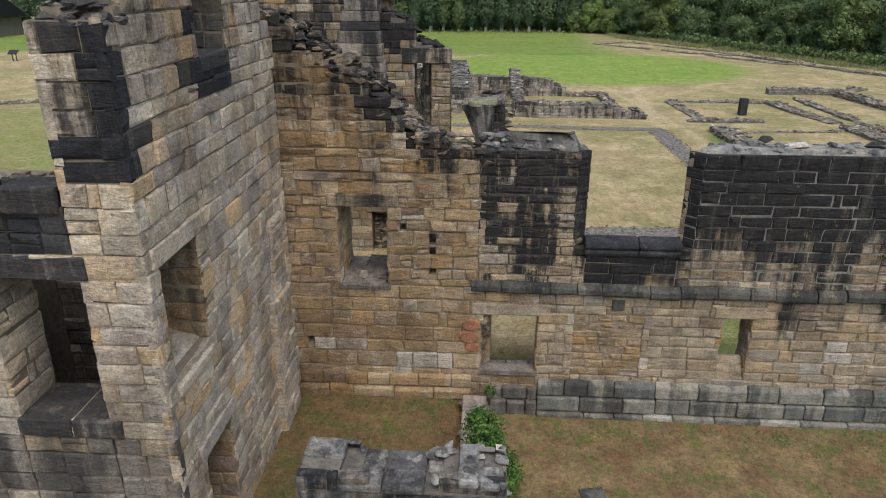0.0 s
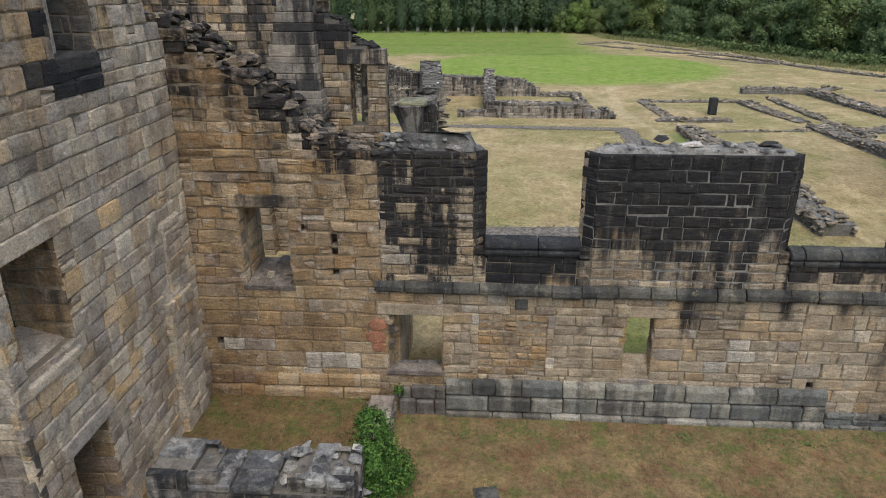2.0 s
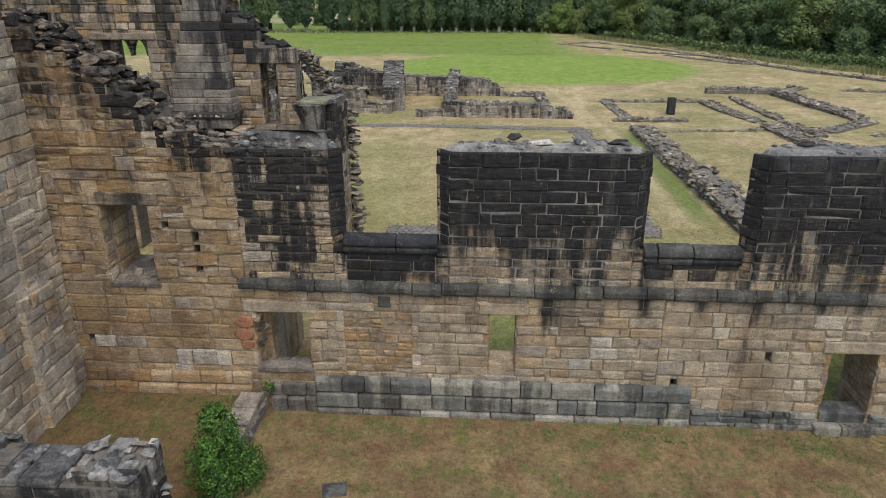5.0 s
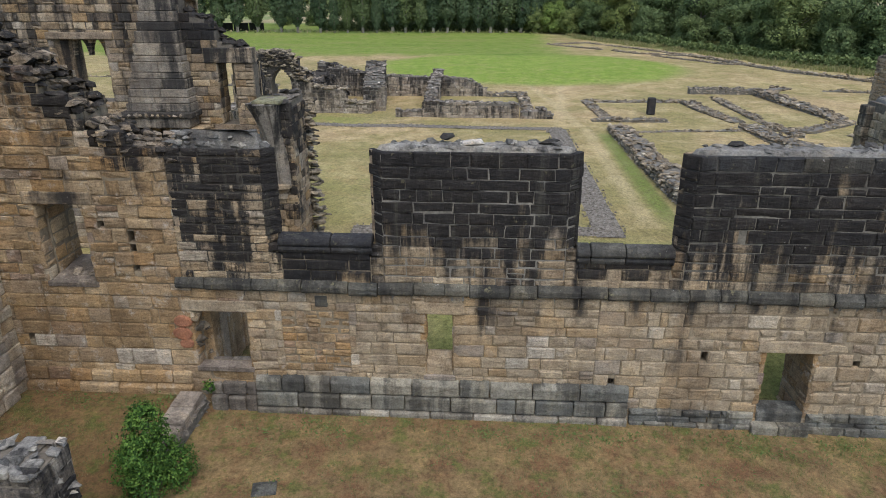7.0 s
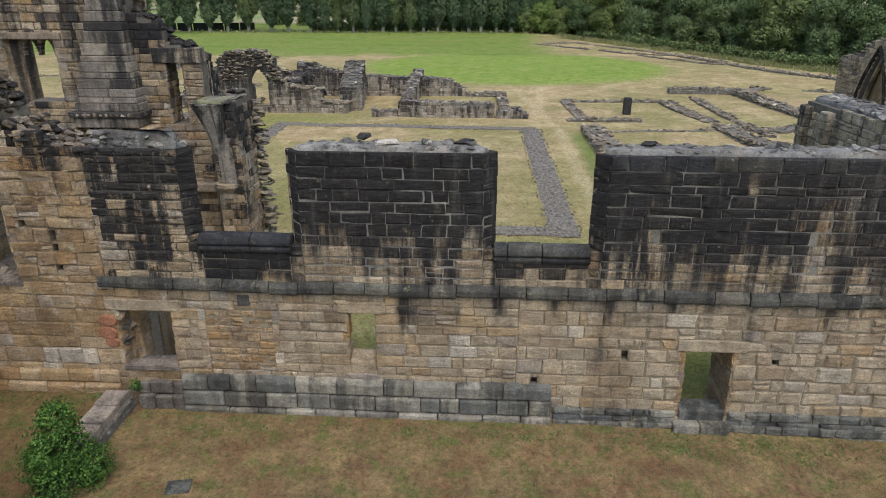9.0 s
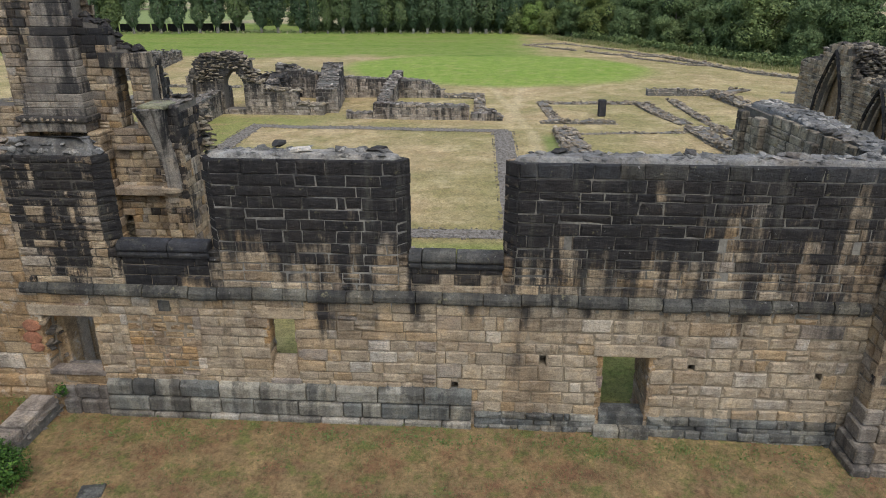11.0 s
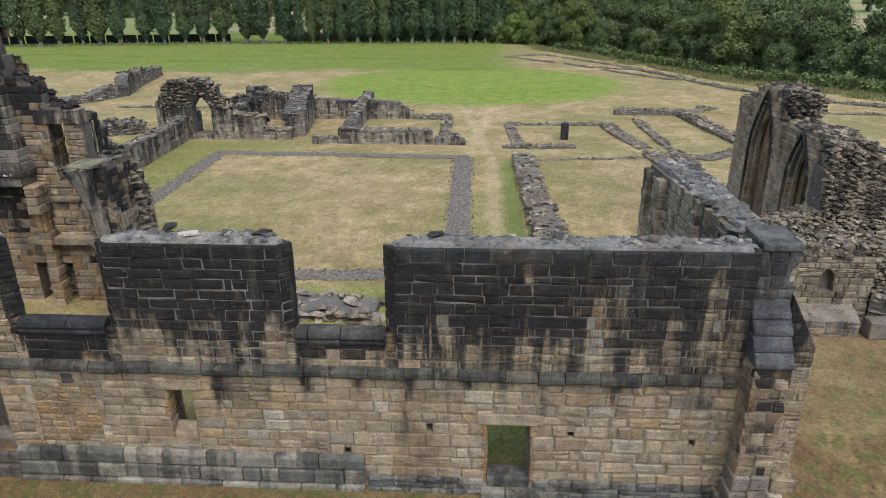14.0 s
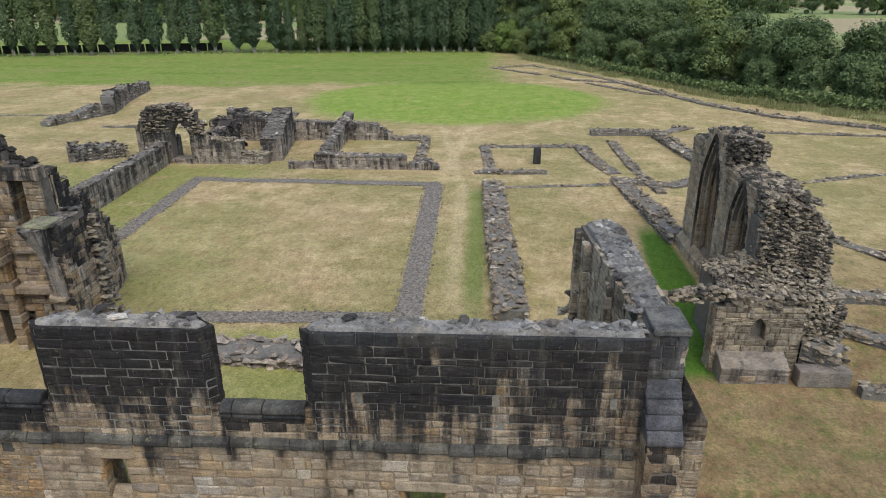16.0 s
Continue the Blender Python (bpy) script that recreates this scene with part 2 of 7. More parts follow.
M_FOUNDATION = stone("foundation_rubble", ((0.0, (0.2, 0.165, 0.12)), (0.4, (0.32, 0.275, 0.2)), (0.7, (0.25, 0.21, 0.155)), (1.0, (0.46, 0.415, 0.33))), -1.2, 5, 0.55, 1.3, 0.9, 0.25)
M_RANGE = stone("range_sandstone", TAN, 5.0, 12.5, 0.92, 1.6, 0.7, 0.16, layers=0.3)
M_LANCET = stone("lancet_wall_stone", ((0.0, (0.33, 0.27, 0.195)), (0.3, (0.46, 0.375, 0.26)), (0.6, (0.37, 0.315, 0.24)), (0.85, (0.4, 0.29, 0.17)), (1.0, (0.5, 0.44, 0.34))), 4.2, 13.5, 0.75, 1.4, 0.7, 0.3, layers=0.35)
M_RETURN = stone("return_wall_stone", ((0.0, (0.25, 0.21, 0.155)), (0.4, (0.41, 0.35, 0.255)), (0.7, (0.33, 0.28, 0.205)), (1.0, (0.5, 0.44, 0.34))), 4.4, 11, 0.9, 1.7, 0.7, 0.16)
M_RAGGED = stone("ragged_ruin_stone", ((0.0, (0.17, 0.145, 0.105)), (0.3, (0.27, 0.235, 0.175)), (0.6, (0.34, 0.295, 0.215)), (0.8, (0.22, 0.19, 0.145)), (1.0, (0.42, 0.38, 0.295))), 1.0, 11, 0.85, 1.5, 1.0, 0.3)
M_SILL = stone("lichened_sill_course", WARM, 2.6, 4.3, 0.95, 1.4, 0.9, 0.4, 0.9, layers=0.2)
M_LEDGE = stone("lichened_dark_coping", ((0.0, (0.045, 0.047, 0.05)), (0.6, (0.08, 0.08, 0.078)), (1.0, (0.15, 0.145, 0.12))), -4, 9, 0.7, 1.2, 0.6, 0.45, layers=0.2)
M_FLAG = stone("worn_brown_grey_flag", ((0.0, (0.15, 0.135, 0.12)), (0.5, (0.22, 0.20, 0.175)), (1.0, (0.29, 0.265, 0.23))), -2, 7, 0.6, 1.3, 0.5, 0.2, layers=0.2)
M_CAP = stone("lichened_cap_stone", ((0.0, (0.13, 0.13, 0.12)), (0.5, (0.22, 0.215, 0.20)), (0.9, (0.30, 0.29, 0.26)), (1.0, (0.45, 0.43, 0.39))), 0, 24, 0.7, 1.2, 0.7, 0.35, layers=0.2)
M_SKYLINE = stone("blackened_laminated_stone", OCHRE, 3.2, 6.2, 0.95, 1.8, 1.2, 0.2, 0.7, layers=0.8)
M_QUOIN = stone("black_quoin_stone", ((0.0, (0.04, 0.04, 0.043)), (0.6, (0.07, 0.068, 0.066)), (1.0, (0.15, 0.13, 0.1))), -4, 12, 0.8, 1.2, 0.5, 0.12, layers=0.25)
M_STUB = stone("worn_flag_stone", ((0.0, (0.23, 0.195, 0.165)), (0.5, (0.30, 0.26, 0.22)), (1.0, (0.36, 0.32, 0.27))), -1, 7, 0.6, 1.3, 0.5, 0.2)
M_FOOTING = stone("pale_footing_stone", ((0.0, (0.24, 0.225, 0.185)), (0.5, (0.34, 0.31, 0.25)), (1.0, (0.44, 0.41, 0.34))), -3, 6, 0.65, 1.6, 0.6, 0.25, lime=0.4, layers=0.15, pits=0.4)
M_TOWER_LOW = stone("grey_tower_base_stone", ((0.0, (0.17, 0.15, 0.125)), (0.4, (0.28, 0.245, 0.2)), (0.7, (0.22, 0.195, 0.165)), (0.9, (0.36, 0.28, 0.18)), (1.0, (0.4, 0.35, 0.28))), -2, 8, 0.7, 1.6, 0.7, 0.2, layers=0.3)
M_RED = stone("red_sandstone", ((0.0, (0.30, 0.13, 0.08)), (0.5, (0.35, 0.165, 0.10)), (1.0, (0.28, 0.13, 0.08))), layers=0.2)
M_WHITE = stone("pale_repair_stone", ((0.0, (0.46, 0.42, 0.36)), (1.0, (0.55, 0.52, 0.47))))
C_WALL = mortar("lime_mortar", (0.3, 0.245, 0.17), 3.0, 4.4, 0.7, (0.14, 0.118, 0.088))
C_DARK = mortar("old_mortar", (0.20, 0.175, 0.14), 0, 12, 0.5)
C_PALE = mortar("pale_joint_mortar", (0.31, 0.29, 0.245), 2.0, 7.8, 0.95, (0.03, 0.03, 0.032))
C_SHALE = mortar("dark_bedding_mortar", (0.14, 0.125, 0.1), 2.0, 7.0, 0.9, (0.03, 0.03, 0.031))
C_STREAK = mortar("stained_joint_mortar", (0.27, 0.25, 0.205), 2.0, 7.6, 0.95, (0.03, 0.03, 0.031))
C_TOP = mortar("rubble_core", (0.22, 0.207, 0.178), -5, 12, 0.5)


def leaf_material(name, a, b, dark):
    m, nt, bsdf = material(name, 0.65)
    geo, info = nt.nodes.new("ShaderNodeNewGeometry"), nt.nodes.new("ShaderNodeObjectInfo")
    c = ramp(nt, geo.outputs["Random Per Island"], ((0.0, dark), (0.45, a), (1.0, b)))
    c = mix(nt, 1.0, c, ramp(nt, info.outputs["Random"], ((0.0, (0.7, 0.78, 0.75)), (0.5, (1, 1, 1)), (1.0, (1.35, 1.2, 0.9)))), "MULTIPLY")
    nt.links.new(c, bsdf.inputs["Base Color"])
    return m


M_POPLAR = leaf_material("poplar_leaves", (0.062, 0.094, 0.045), (0.095, 0.134, 0.062), (0.045, 0.07, 0.035))
M_BROAD = leaf_material("broad_leaves", (0.098, 0.142, 0.053), (0.175, 0.225, 0.092), (0.062, 0.095, 0.038))
M_BRIGHT = leaf_material("bright_leaves", (0.14, 0.21, 0.05), (0.23, 0.30, 0.08), (0.08, 0.12, 0.03))
M_IVY = leaf_material("ivy_leaves", (0.06, 0.135, 0.024), (0.16, 0.26, 0.05), (0.02, 0.05, 0.012))
M_GRASS = leaf_material("grass_blades", (0.15, 0.16, 0.06), (0.30, 0.25, 0.13), (0.09, 0.12, 0.035))
M_WEED = leaf_material("weed_leaves", (0.11, 0.165, 0.045), (0.17, 0.22, 0.075), (0.08, 0.12, 0.035))
M_TALLGRASS = leaf_material("tall_grass", (0.17, 0.2, 0.075), (0.33, 0.28, 0.18), (0.095, 0.135, 0.04))

M_BARK, _nt, _b = material("bark", 0.9)
_g = _nt.nodes.new("ShaderNodeNewGeometry")
_nt.links.new(ramp(_nt, noise_tex(_nt, _g.outputs["Position"], 3, 4, 0.6, (1, 1, 0.3)), ((0.3, (0.12, 0.10, 0.08)), (0.7, (0.34, 0.32, 0.28)))), _b.inputs["Base Color"])

M_GRAVEL, _nt, _b = material("path_gravel", 0.95)
_g = _nt.nodes.new("ShaderNodeNewGeometry")
_c = ramp(_nt, noise_tex(_nt, _g.outputs["Position"], 6, 6, 0.85), ((0.36, (0.07, 0.064, 0.052)), (0.5, (0.185, 0.168, 0.138)), (0.68, (0.36, 0.335, 0.285))))
_c = mix(_nt, 1.0, _c, ramp(_nt, _g.outputs["Random Per Island"], ((0.0, (0.8, 0.78, 0.78)), (1.0, (1.2, 1.18, 1.18)))), "MULTIPLY")
_nt.links.new(_c, _b.inputs["Base Color"])
bump(_nt, _b, noise_tex(_nt, _g.outputs["Position"], 22, 3, 0.8), 0.8, 0.03)

M_IRON, _nt, _b = material("dark_metal", 0.5)
_b.inputs["Base Color"].default_value = (0.03, 0.03, 0.032, 1)
M_SHED, _nt, _b = material("dark_boarding", 0.7)
_g = _nt.nodes.new("ShaderNodeNewGeometry")
_nt.links.new(ramp(_nt, noise_tex(_nt, _g.outputs["Position"], 2, 3, 0.6, (1, 1, 0.2)), ((0.3, (0.012, 0.012, 0.013)), (0.7, (0.028, 0.028, 0.028)))), _b.inputs["Base Color"])


def ellipse_mask(nt, sep, cx, cy, rx, ry, wobble, soft=0.12):
    dx = math_node(nt, "DIVIDE", math_node(nt, "SUBTRACT", sep.outputs["X"], cx), rx)
    dy = math_node(nt, "DIVIDE", math_node(nt, "SUBTRACT", sep.outputs["Y"], cy), ry)
    r = math_node(nt, "ADD", math_node(nt, "MULTIPLY", dx, dx), math_node(nt, "MULTIPLY", dy, dy))
    r = math_node(nt, "ADD", r, math_node(nt, "MULTIPLY", math_node(nt, "SUBTRACT", wobble, 0.5), 0.5))
    n = nt.nodes.new("ShaderNodeMapRange")
    n.interpolation_type = "SMOOTHSTEP"
    n.inputs["From Min"].default_value, n.inputs["From Max"].default_value = 1 + soft, 1 - soft
    nt.links.new(r, n.inputs["Value"])
    return n.outputs[0]


def ground_material():
    m, nt, bsdf = material("dry_lawn", 0.95)
    geo = nt.nodes.new("ShaderNodeNewGeometry")
    pos = geo.outputs["Position"]
    sep = nt.nodes.new("ShaderNodeSeparateXYZ")
    nt.links.new(pos, sep.inputs[0])
    big, mid, fine = noise_tex(nt, pos, 0.12, 4, 0.6), noise_tex(nt, pos, 0.75, 5, 0.65), noise_tex(nt, pos, 9, 6, 0.8)
    hair = noise_tex(nt, pos, 38, 3, 0.8, (1, 1, 1))
    clump = noise_tex(nt, pos, 2.2, 8, 0.8, (1.6, 1, 1), (2, 8, 0))
    straw, pale, olive, lush, earth = (0.36, 0.268, 0.135), (0.55, 0.435, 0.245), (0.22, 0.20, 0.078), (0.125, 0.20, 0.04), (0.215, 0.15, 0.09)
    lawn = mix(nt, ramp(nt, mid, ((0.35, (0, 0, 0)), (0.65, (1, 1, 1)))), straw, pale)
    lawn = mix(nt, ramp(nt, big, ((0.42, (0, 0, 0)), (0.6, (0.6, 0.6, 0.6)))), lawn, olive)
    drift = noise_tex(nt, pos, 0.4, 7, 0.72, (1, 1, 1), (7, 7, 0))
    lawn = mix(nt, ramp(nt, drift, ((0.5, (0, 0, 0)), (0.64, (0.7, 0.7, 0.7)))), lawn, (0.24, 0.225, 0.085))
    lawn = mix(nt, ramp(nt, drift, ((0.34, (0.6, 0.6, 0.6)), (0.46, (0, 0, 0)))), lawn, (0.62, 0.49, 0.30))
    wash = noise_tex(nt, pos, 0.085, 5, 0.62, (1, 1, 1), (3, 5, 0))
    lawn = mix(nt, ramp(nt, wash, ((0.47, (0, 0, 0)), (0.62, (0.4, 0.4, 0.4)))), lawn, (0.29, 0.27, 0.105))
    lawn = mix(nt, ramp(nt, wash, ((0.36, (0.45, 0.45, 0.45)), (0.48, (0, 0, 0)))), lawn, (0.47, 0.335, 0.2))
    # pale worn tracks
    track = lambda x0, lean, y0, y1: math_node(nt, "MULTIPLY", band(nt, math_node(nt, "ABSOLUTE", math_node(nt, "SUBTRACT", math_node(nt, "ADD", sep.outputs["X"], math_node(nt, "MULTIPLY", math_node(nt, "SUBTRACT", sep.outputs["Y"], y0), lean)), math_node(nt, "ADD", x0 - 0.4, math_node(nt, "MULTIPLY", mid, 0.8)))), 0.6, 0.15), math_node(nt, "MULTIPLY", band(nt, sep.outputs["Y"], y0 - 1, y0 + 1), band(nt, sep.outputs["Y"], y1 + 1, y1 - 1)))
    tracks = math_node(nt, "MAXIMUM", track(14.0, 0.0, 28, 48), math_node(nt, "MAXIMUM", track(13.8, 0.12, 48, 74), track(12.6, -0.1, 50, 68)))
    lawn = mix(nt, math_node(nt, "MULTIPLY", tracks, 0.33), lawn, (0.6, 0.49, 0.31))
    # greener margins outside the gravel walks
    rim = math_node(nt, "MULTIPLY", math_node(nt, "MULTIPLY", band(nt, sep.outputs["Y"], 27.5, 30), band(nt, sep.outputs["Y"], 53, 50)), math_node(nt, "MAXIMUM", band(nt, sep.outputs["X"], -5.5, -6.3), math_node(nt, "MULTIPLY", band(nt, sep.outputs["Y"], 47.5, 48.6), band(nt, sep.outputs["X"], 1.0, -4.0))))
    garth = math_node(nt, "MULTIPLY", band(nt, sep.outputs["X"], 9.0, -3.0), math_node(nt, "MULTIPLY", band(nt, sep.outputs["Y"], 26.0, 28.0), band(nt, sep.outputs["Y"], 46.0, 31.0)))
    lawn = mix(nt, math_node(nt, "MULTIPLY", math_node(nt, "MAXIMUM", math_node(nt, "MULTIPLY", rim, 0.85), math_node(nt, "MULTIPLY", garth, 0.45)), band(nt, mid, 0.3, 0.55)), lawn, (0.235, 0.255, 0.075))
    # the yard in front of the wall: browner, with green weeds
    yard = mix(nt, ramp(nt, mid, ((0.3, (0, 0, 0)), (0.6, (1, 1, 1)))), earth, straw)
    patchy = noise_tex(nt, pos, 1.5, 8, 0.78, (1, 1, 1), (5, 3, 0))
    rust = noise_tex(nt, pos, 0.8, 7, 0.75, (1, 1, 1), (1, 9, 0))
    yard = mix(nt, ramp(nt, rust, ((0.46, (0, 0, 0)), (0.62, (0.85, 0.85, 0.85)))), yard, (0.235, 0.13, 0.075))
    yard = mix(nt, ramp(nt, patchy, ((0.5, (0, 0, 0)), (0.6, (0.85, 0.85, 0.85)))), yard, (0.165, 0.19, 0.06))
    pen = math_node(nt, "MULTIPLY", band(nt, sep.outputs["X"], 0.4, -0.2), band(nt, sep.outputs["Y"], 15.0, 14.4))
    yard = mix(nt, math_node(nt, "MULTIPLY", pen, 0.8), yard, mix(nt, ramp(nt, patchy, ((0.47, (0, 0, 0)), (0.6, (1, 1, 1)))), mix(nt, rust, (0.25, 0.17, 0.09), (0.18, 0.11, 0.055)), (0.13, 0.145, 0.045)))
    yard = mix(nt, 1.0, yard, (0.82, 0.79, 0.78), "MULTIPLY")
    near = band(nt, sep.outputs["Y"], 18.0, 16.5)
    outer = math_node(nt, "MULTIPLY", band(nt, sep.outputs["X"], 20.0, 21.5), band(nt, sep.outputs["Y"], 40.0, 24.0))
    near = math_node(nt, "MAXIMUM", near, math_node(nt, "MULTIPLY", outer, 0.75))
    base = mix(nt, near, lawn, yard)
    # shaded grass strips along the walls, the watered oval and the far meadow
    oval = ellipse_mask(nt, sep, 12.0, 82.5, 17.5, 14.5, big, 0.22)
    lushmix = mix(nt, ramp(nt, mid, ((0.3, (0, 0, 0)), (0.7, (1, 1, 1)))), (0.15, 0.27, 0.03), (0.27, 0.345, 0.07))
    tired = ramp(nt, noise_tex(nt, pos, 0.5, 6, 0.75, (1, 1, 1), (4, 1, 0)), ((0.5, (0, 0, 0)), (0.68, (0.7, 0.7, 0.7))))
    base = mix(nt, math_node(nt, "MULTIPLY", oval, 0.93), base, mix(nt, tired, lushmix, (0.34, 0.33, 0.12)))
    meadow = math_node(nt, "MULTIPLY", band(nt, math_node(nt, "ADD", sep.outputs["Y"], math_node(nt, "MULTIPLY", big, 14)), 98, 104), band(nt, math_node(nt, "ADD", sep.outputs["X"], math_node(nt, "MULTIPLY", big, 12)), 28, 20))
    meadowcol = mix(nt, ramp(nt, mid, ((0.35, (0, 0, 0)), (0.7, (1, 1, 1)))), (0.15, 0.235, 0.035), (0.26, 0.30, 0.085))
    sweep = noise_tex(nt, pos, 0.22, 6, 0.7, (0.35, 1, 1), (9, 2, 0))
    meadowcol = mix(nt, ramp(nt, sweep, ((0.5, (0, 0, 0)), (0.68, (0.75, 0.75, 0.75)))), meadowcol, (0.27, 0.245, 0.10))
    meadowcol = mix(nt, ramp(nt, sweep, ((0.36, (0.7, 0.7, 0.7)), (0.46, (0, 0, 0)))), meadowcol, (0.12, 0.20, 0.028))
    base = mix(nt, meadow, base, meadowcol)
    inner = math_node(nt, "MULTIPLY", band(nt, sep.outputs["Y"], 15.2, 15.5), band(nt, sep.outputs["Y"], 26.2, 25.2))
    inner = math_node(nt, "MULTIPLY", inner, band(nt, sep.outputs["X"], 18.9, 18.5))
    inner = math_node(nt, "MULTIPLY", inner, math_node(nt, "ADD", 0.08, math_node(nt, "MULTIPLY", band(nt, sep.outputs["X"], 3.0, 6.5), 0.92)))
    base = mix(nt, math_node(nt, "MULTIPLY", inner, 0.6), base, mix(nt, 0.35, lushmix, (0.3, 0.27, 0.11)))
    lane = math_node(nt, "MULTIPLY", band(nt, sep.outputs["X"], 19.9, 20.3), band(nt, sep.outputs["X"], 26.0, 25.6))
    lane = math_node(nt, "MULTIPLY", lane, math_node(nt, "MULTIPLY", band(nt, sep.outputs["Y"], 22.6, 23.6), band(nt, sep.outputs["Y"], 40, 37)))
    lane = math_node(nt, "MULTIPLY", lane, band(nt, math_node(nt, "SUBTRACT", sep.outputs["X"], math_node(nt, "MULTIPLY", sep.outputs["Y"], 0.12)), 19.5, 20.2))
    base = mix(nt, lane, base, (0.075, 0.155, 0.018))
    strip = math_node(nt, "MULTIPLY", band(nt, sep.outputs["X"], 14.2, 14.9), band(nt, sep.outputs["X"], 15.6, 15.3))
    strip = math_node(nt, "MULTIPLY", strip, math_node(nt, "MULTIPLY", band(nt, sep.outputs["Y"], 26, 30), band(nt, sep.outputs["Y"], 47, 45)))
    base = mix(nt, math_node(nt, "MULTIPLY", strip, math_node(nt, "MULTIPLY", clump, 1.3)), base, lush)
    # rough green verge at the foot of the wood
    beyond = lambda k, c, soft: band(nt, math_node(nt, "ADD", math_node(nt, "ADD", sep.outputs["Y"], math_node(nt, "MULTIPLY", sep.outputs["X"], k)), math_node(nt, "MULTIPLY", big, 6)), c, c + soft)
    verge = math_node(nt, "MULTIPLY", beyond(1.75, 164.5, 3.0), beyond(0.7, 112.5, 3.0))
    base = mix(nt, math_node(nt, "MULTIPLY", verge, band(nt, sep.outputs["X"], 18, 24)), base, mix(nt, ramp(nt, clump, ((0.35, (0, 0, 0)), (0.65, (1, 1, 1)))), (0.1, 0.145, 0.04), (0.24, 0.235, 0.1)))
    # fields beyond the trees
    far = band(nt, sep.outputs["Y"], 158, 166)
    fields = mix(nt, ramp(nt, noise_tex(nt, pos, 0.018, 2, 0.5), ((0.47, (0, 0, 0)), (0.5, (1, 1, 1)))), (0.37, 0.315, 0.19), (0.23, 0.28, 0.11))
    base = mix(nt, far, base, fields)
    base = mix(nt, 1.0, base, ramp(nt, fine, ((0.3, (0.5, 0.5, 0.47)), (0.5, (1, 1, 1)), (0.7, (1.4, 1.36, 1.28)))), "MULTIPLY")
    base = mix(nt, 1.0, base, ramp(nt, clump, ((0.32, (0.62, 0.64, 0.6)), (0.5, (1, 1, 1)), (0.68, (1.3, 1.26, 1.2)))), "MULTIPLY")
    base = mix(nt, 1.0, base, ramp(nt, hair, ((0.3, (0.72, 0.74, 0.7)), (0.7, (1.2, 1.18, 1.15)))), "MULTIPLY")
    nt.links.new(base, bsdf.inputs["Base Color"])
    bump(nt, bsdf, math_node(nt, "ADD", fine, hair), 0.7, 0.05)
    return m


M_GROUND = ground_material()


# ---- mesh tools ----
class Soup:
    """Collects many small solids for one mesh."""

    def __init__(self):
        self.v, self.f = [], []

    def add(self, verts, faces):
        k = len(self.v)
        self.v.extend(tuple(p) for p in verts)
        self.f.extend(tuple(i + k for i in f) for f in faces)

    def box(self, x0, x1, y0, y1, z0, z1, frame_m=None):
        p = [(x, y, z) for z in (z0, z1) for x, y in ((x0, y0), (x1, y0), (x1, y1), (x0, y1))]
        if frame_m is not None:
            p = [frame_m @ Vector(q) for q in p]
        self.add(p, BOX)

    def mesh(self, name, mat):
        me = bpy.data.meshes.new(name)
        me.from_pydata(self.v, [], self.f)
        me.materials.append(mat)
        me.update()
        return me


BOX = ((0, 3, 2, 1), (4, 5, 6, 7), (0, 1, 5, 4), (1, 2, 6, 5), (2, 3, 7, 6), (3, 0, 4, 7))


def part(name, made, mat, parent=None, label=""):
    """Links a soup or a bmesh as one mesh object, under a thing where one is given."""
    if isinstance(made, Soup):
        me = made.mesh(name, mat)
    else:
        me = bpy.data.meshes.new(name)
        made.to_mesh(me)
        made.free()
        me.materials.append(mat)
    ob = new(name, me)
    if parent is not None:
        ob.parent = parent
    if label:
        tagged(ob, label)
    return ob


def block_shape(w, h, depth, bevel, rng, rough=0.012):
    """A dressed block about its face's centre: x along the wall, y out of it, z up; its edges are worn round."""
    j = lambda s: rng.uniform(-s, s)
    a, b = w / 2, h / 2
    corners = [(-a, -b), (a, -b), (a, b), (-a, b)]
    pts = [(x, -depth, z) for x, z in corners]
    pts += [(x + j(rough) * 0.6, -bevel + j(rough), z + j(rough) * 0.6) for x, z in corners]
    k = [bevel * rng.uniform(0.7, 1.5) for _ in range(4)]
    pts += [(x - math.copysign(k[i], x) + j(rough), j(rough), z - math.copysign(k[i], z) + j(rough)) for i, (x, z) in enumerate(corners)]
    pts.append((j(a * 0.3), rng.uniform(0.0, 0.02), j(b * 0.3)))
    faces = [(0, 1, 5, 4), (1, 2, 6, 5), (2, 3, 7, 6), (3, 0, 4, 7), (4, 5, 9, 8), (5, 6, 10, 9), (6, 7, 11, 10), (7, 4, 8, 11),
             (8, 9, 12), (9, 10, 12), (10, 11, 12), (11, 8, 12)]
    return pts, faces


_blocks = {}


def block_mesh(w, h, mat, variant):
    key = (max(2, round(w / 0.06)), max(3, round(h / 0.03)), mat.name, variant)
    if key not in _blocks:
        rng = random.Random(hash(key[:2]) * 7 + variant)
        qw, qh = key[0] * 0.06, key[1] * 0.03
        s = Soup()
        s.add(*block_shape(qw - 0.012, qh - 0.012, 0.14, 0.026, rng, 0.018))
        _blocks[key] = (s.mesh("block", mat), qw, qh)
    return _blocks[key]


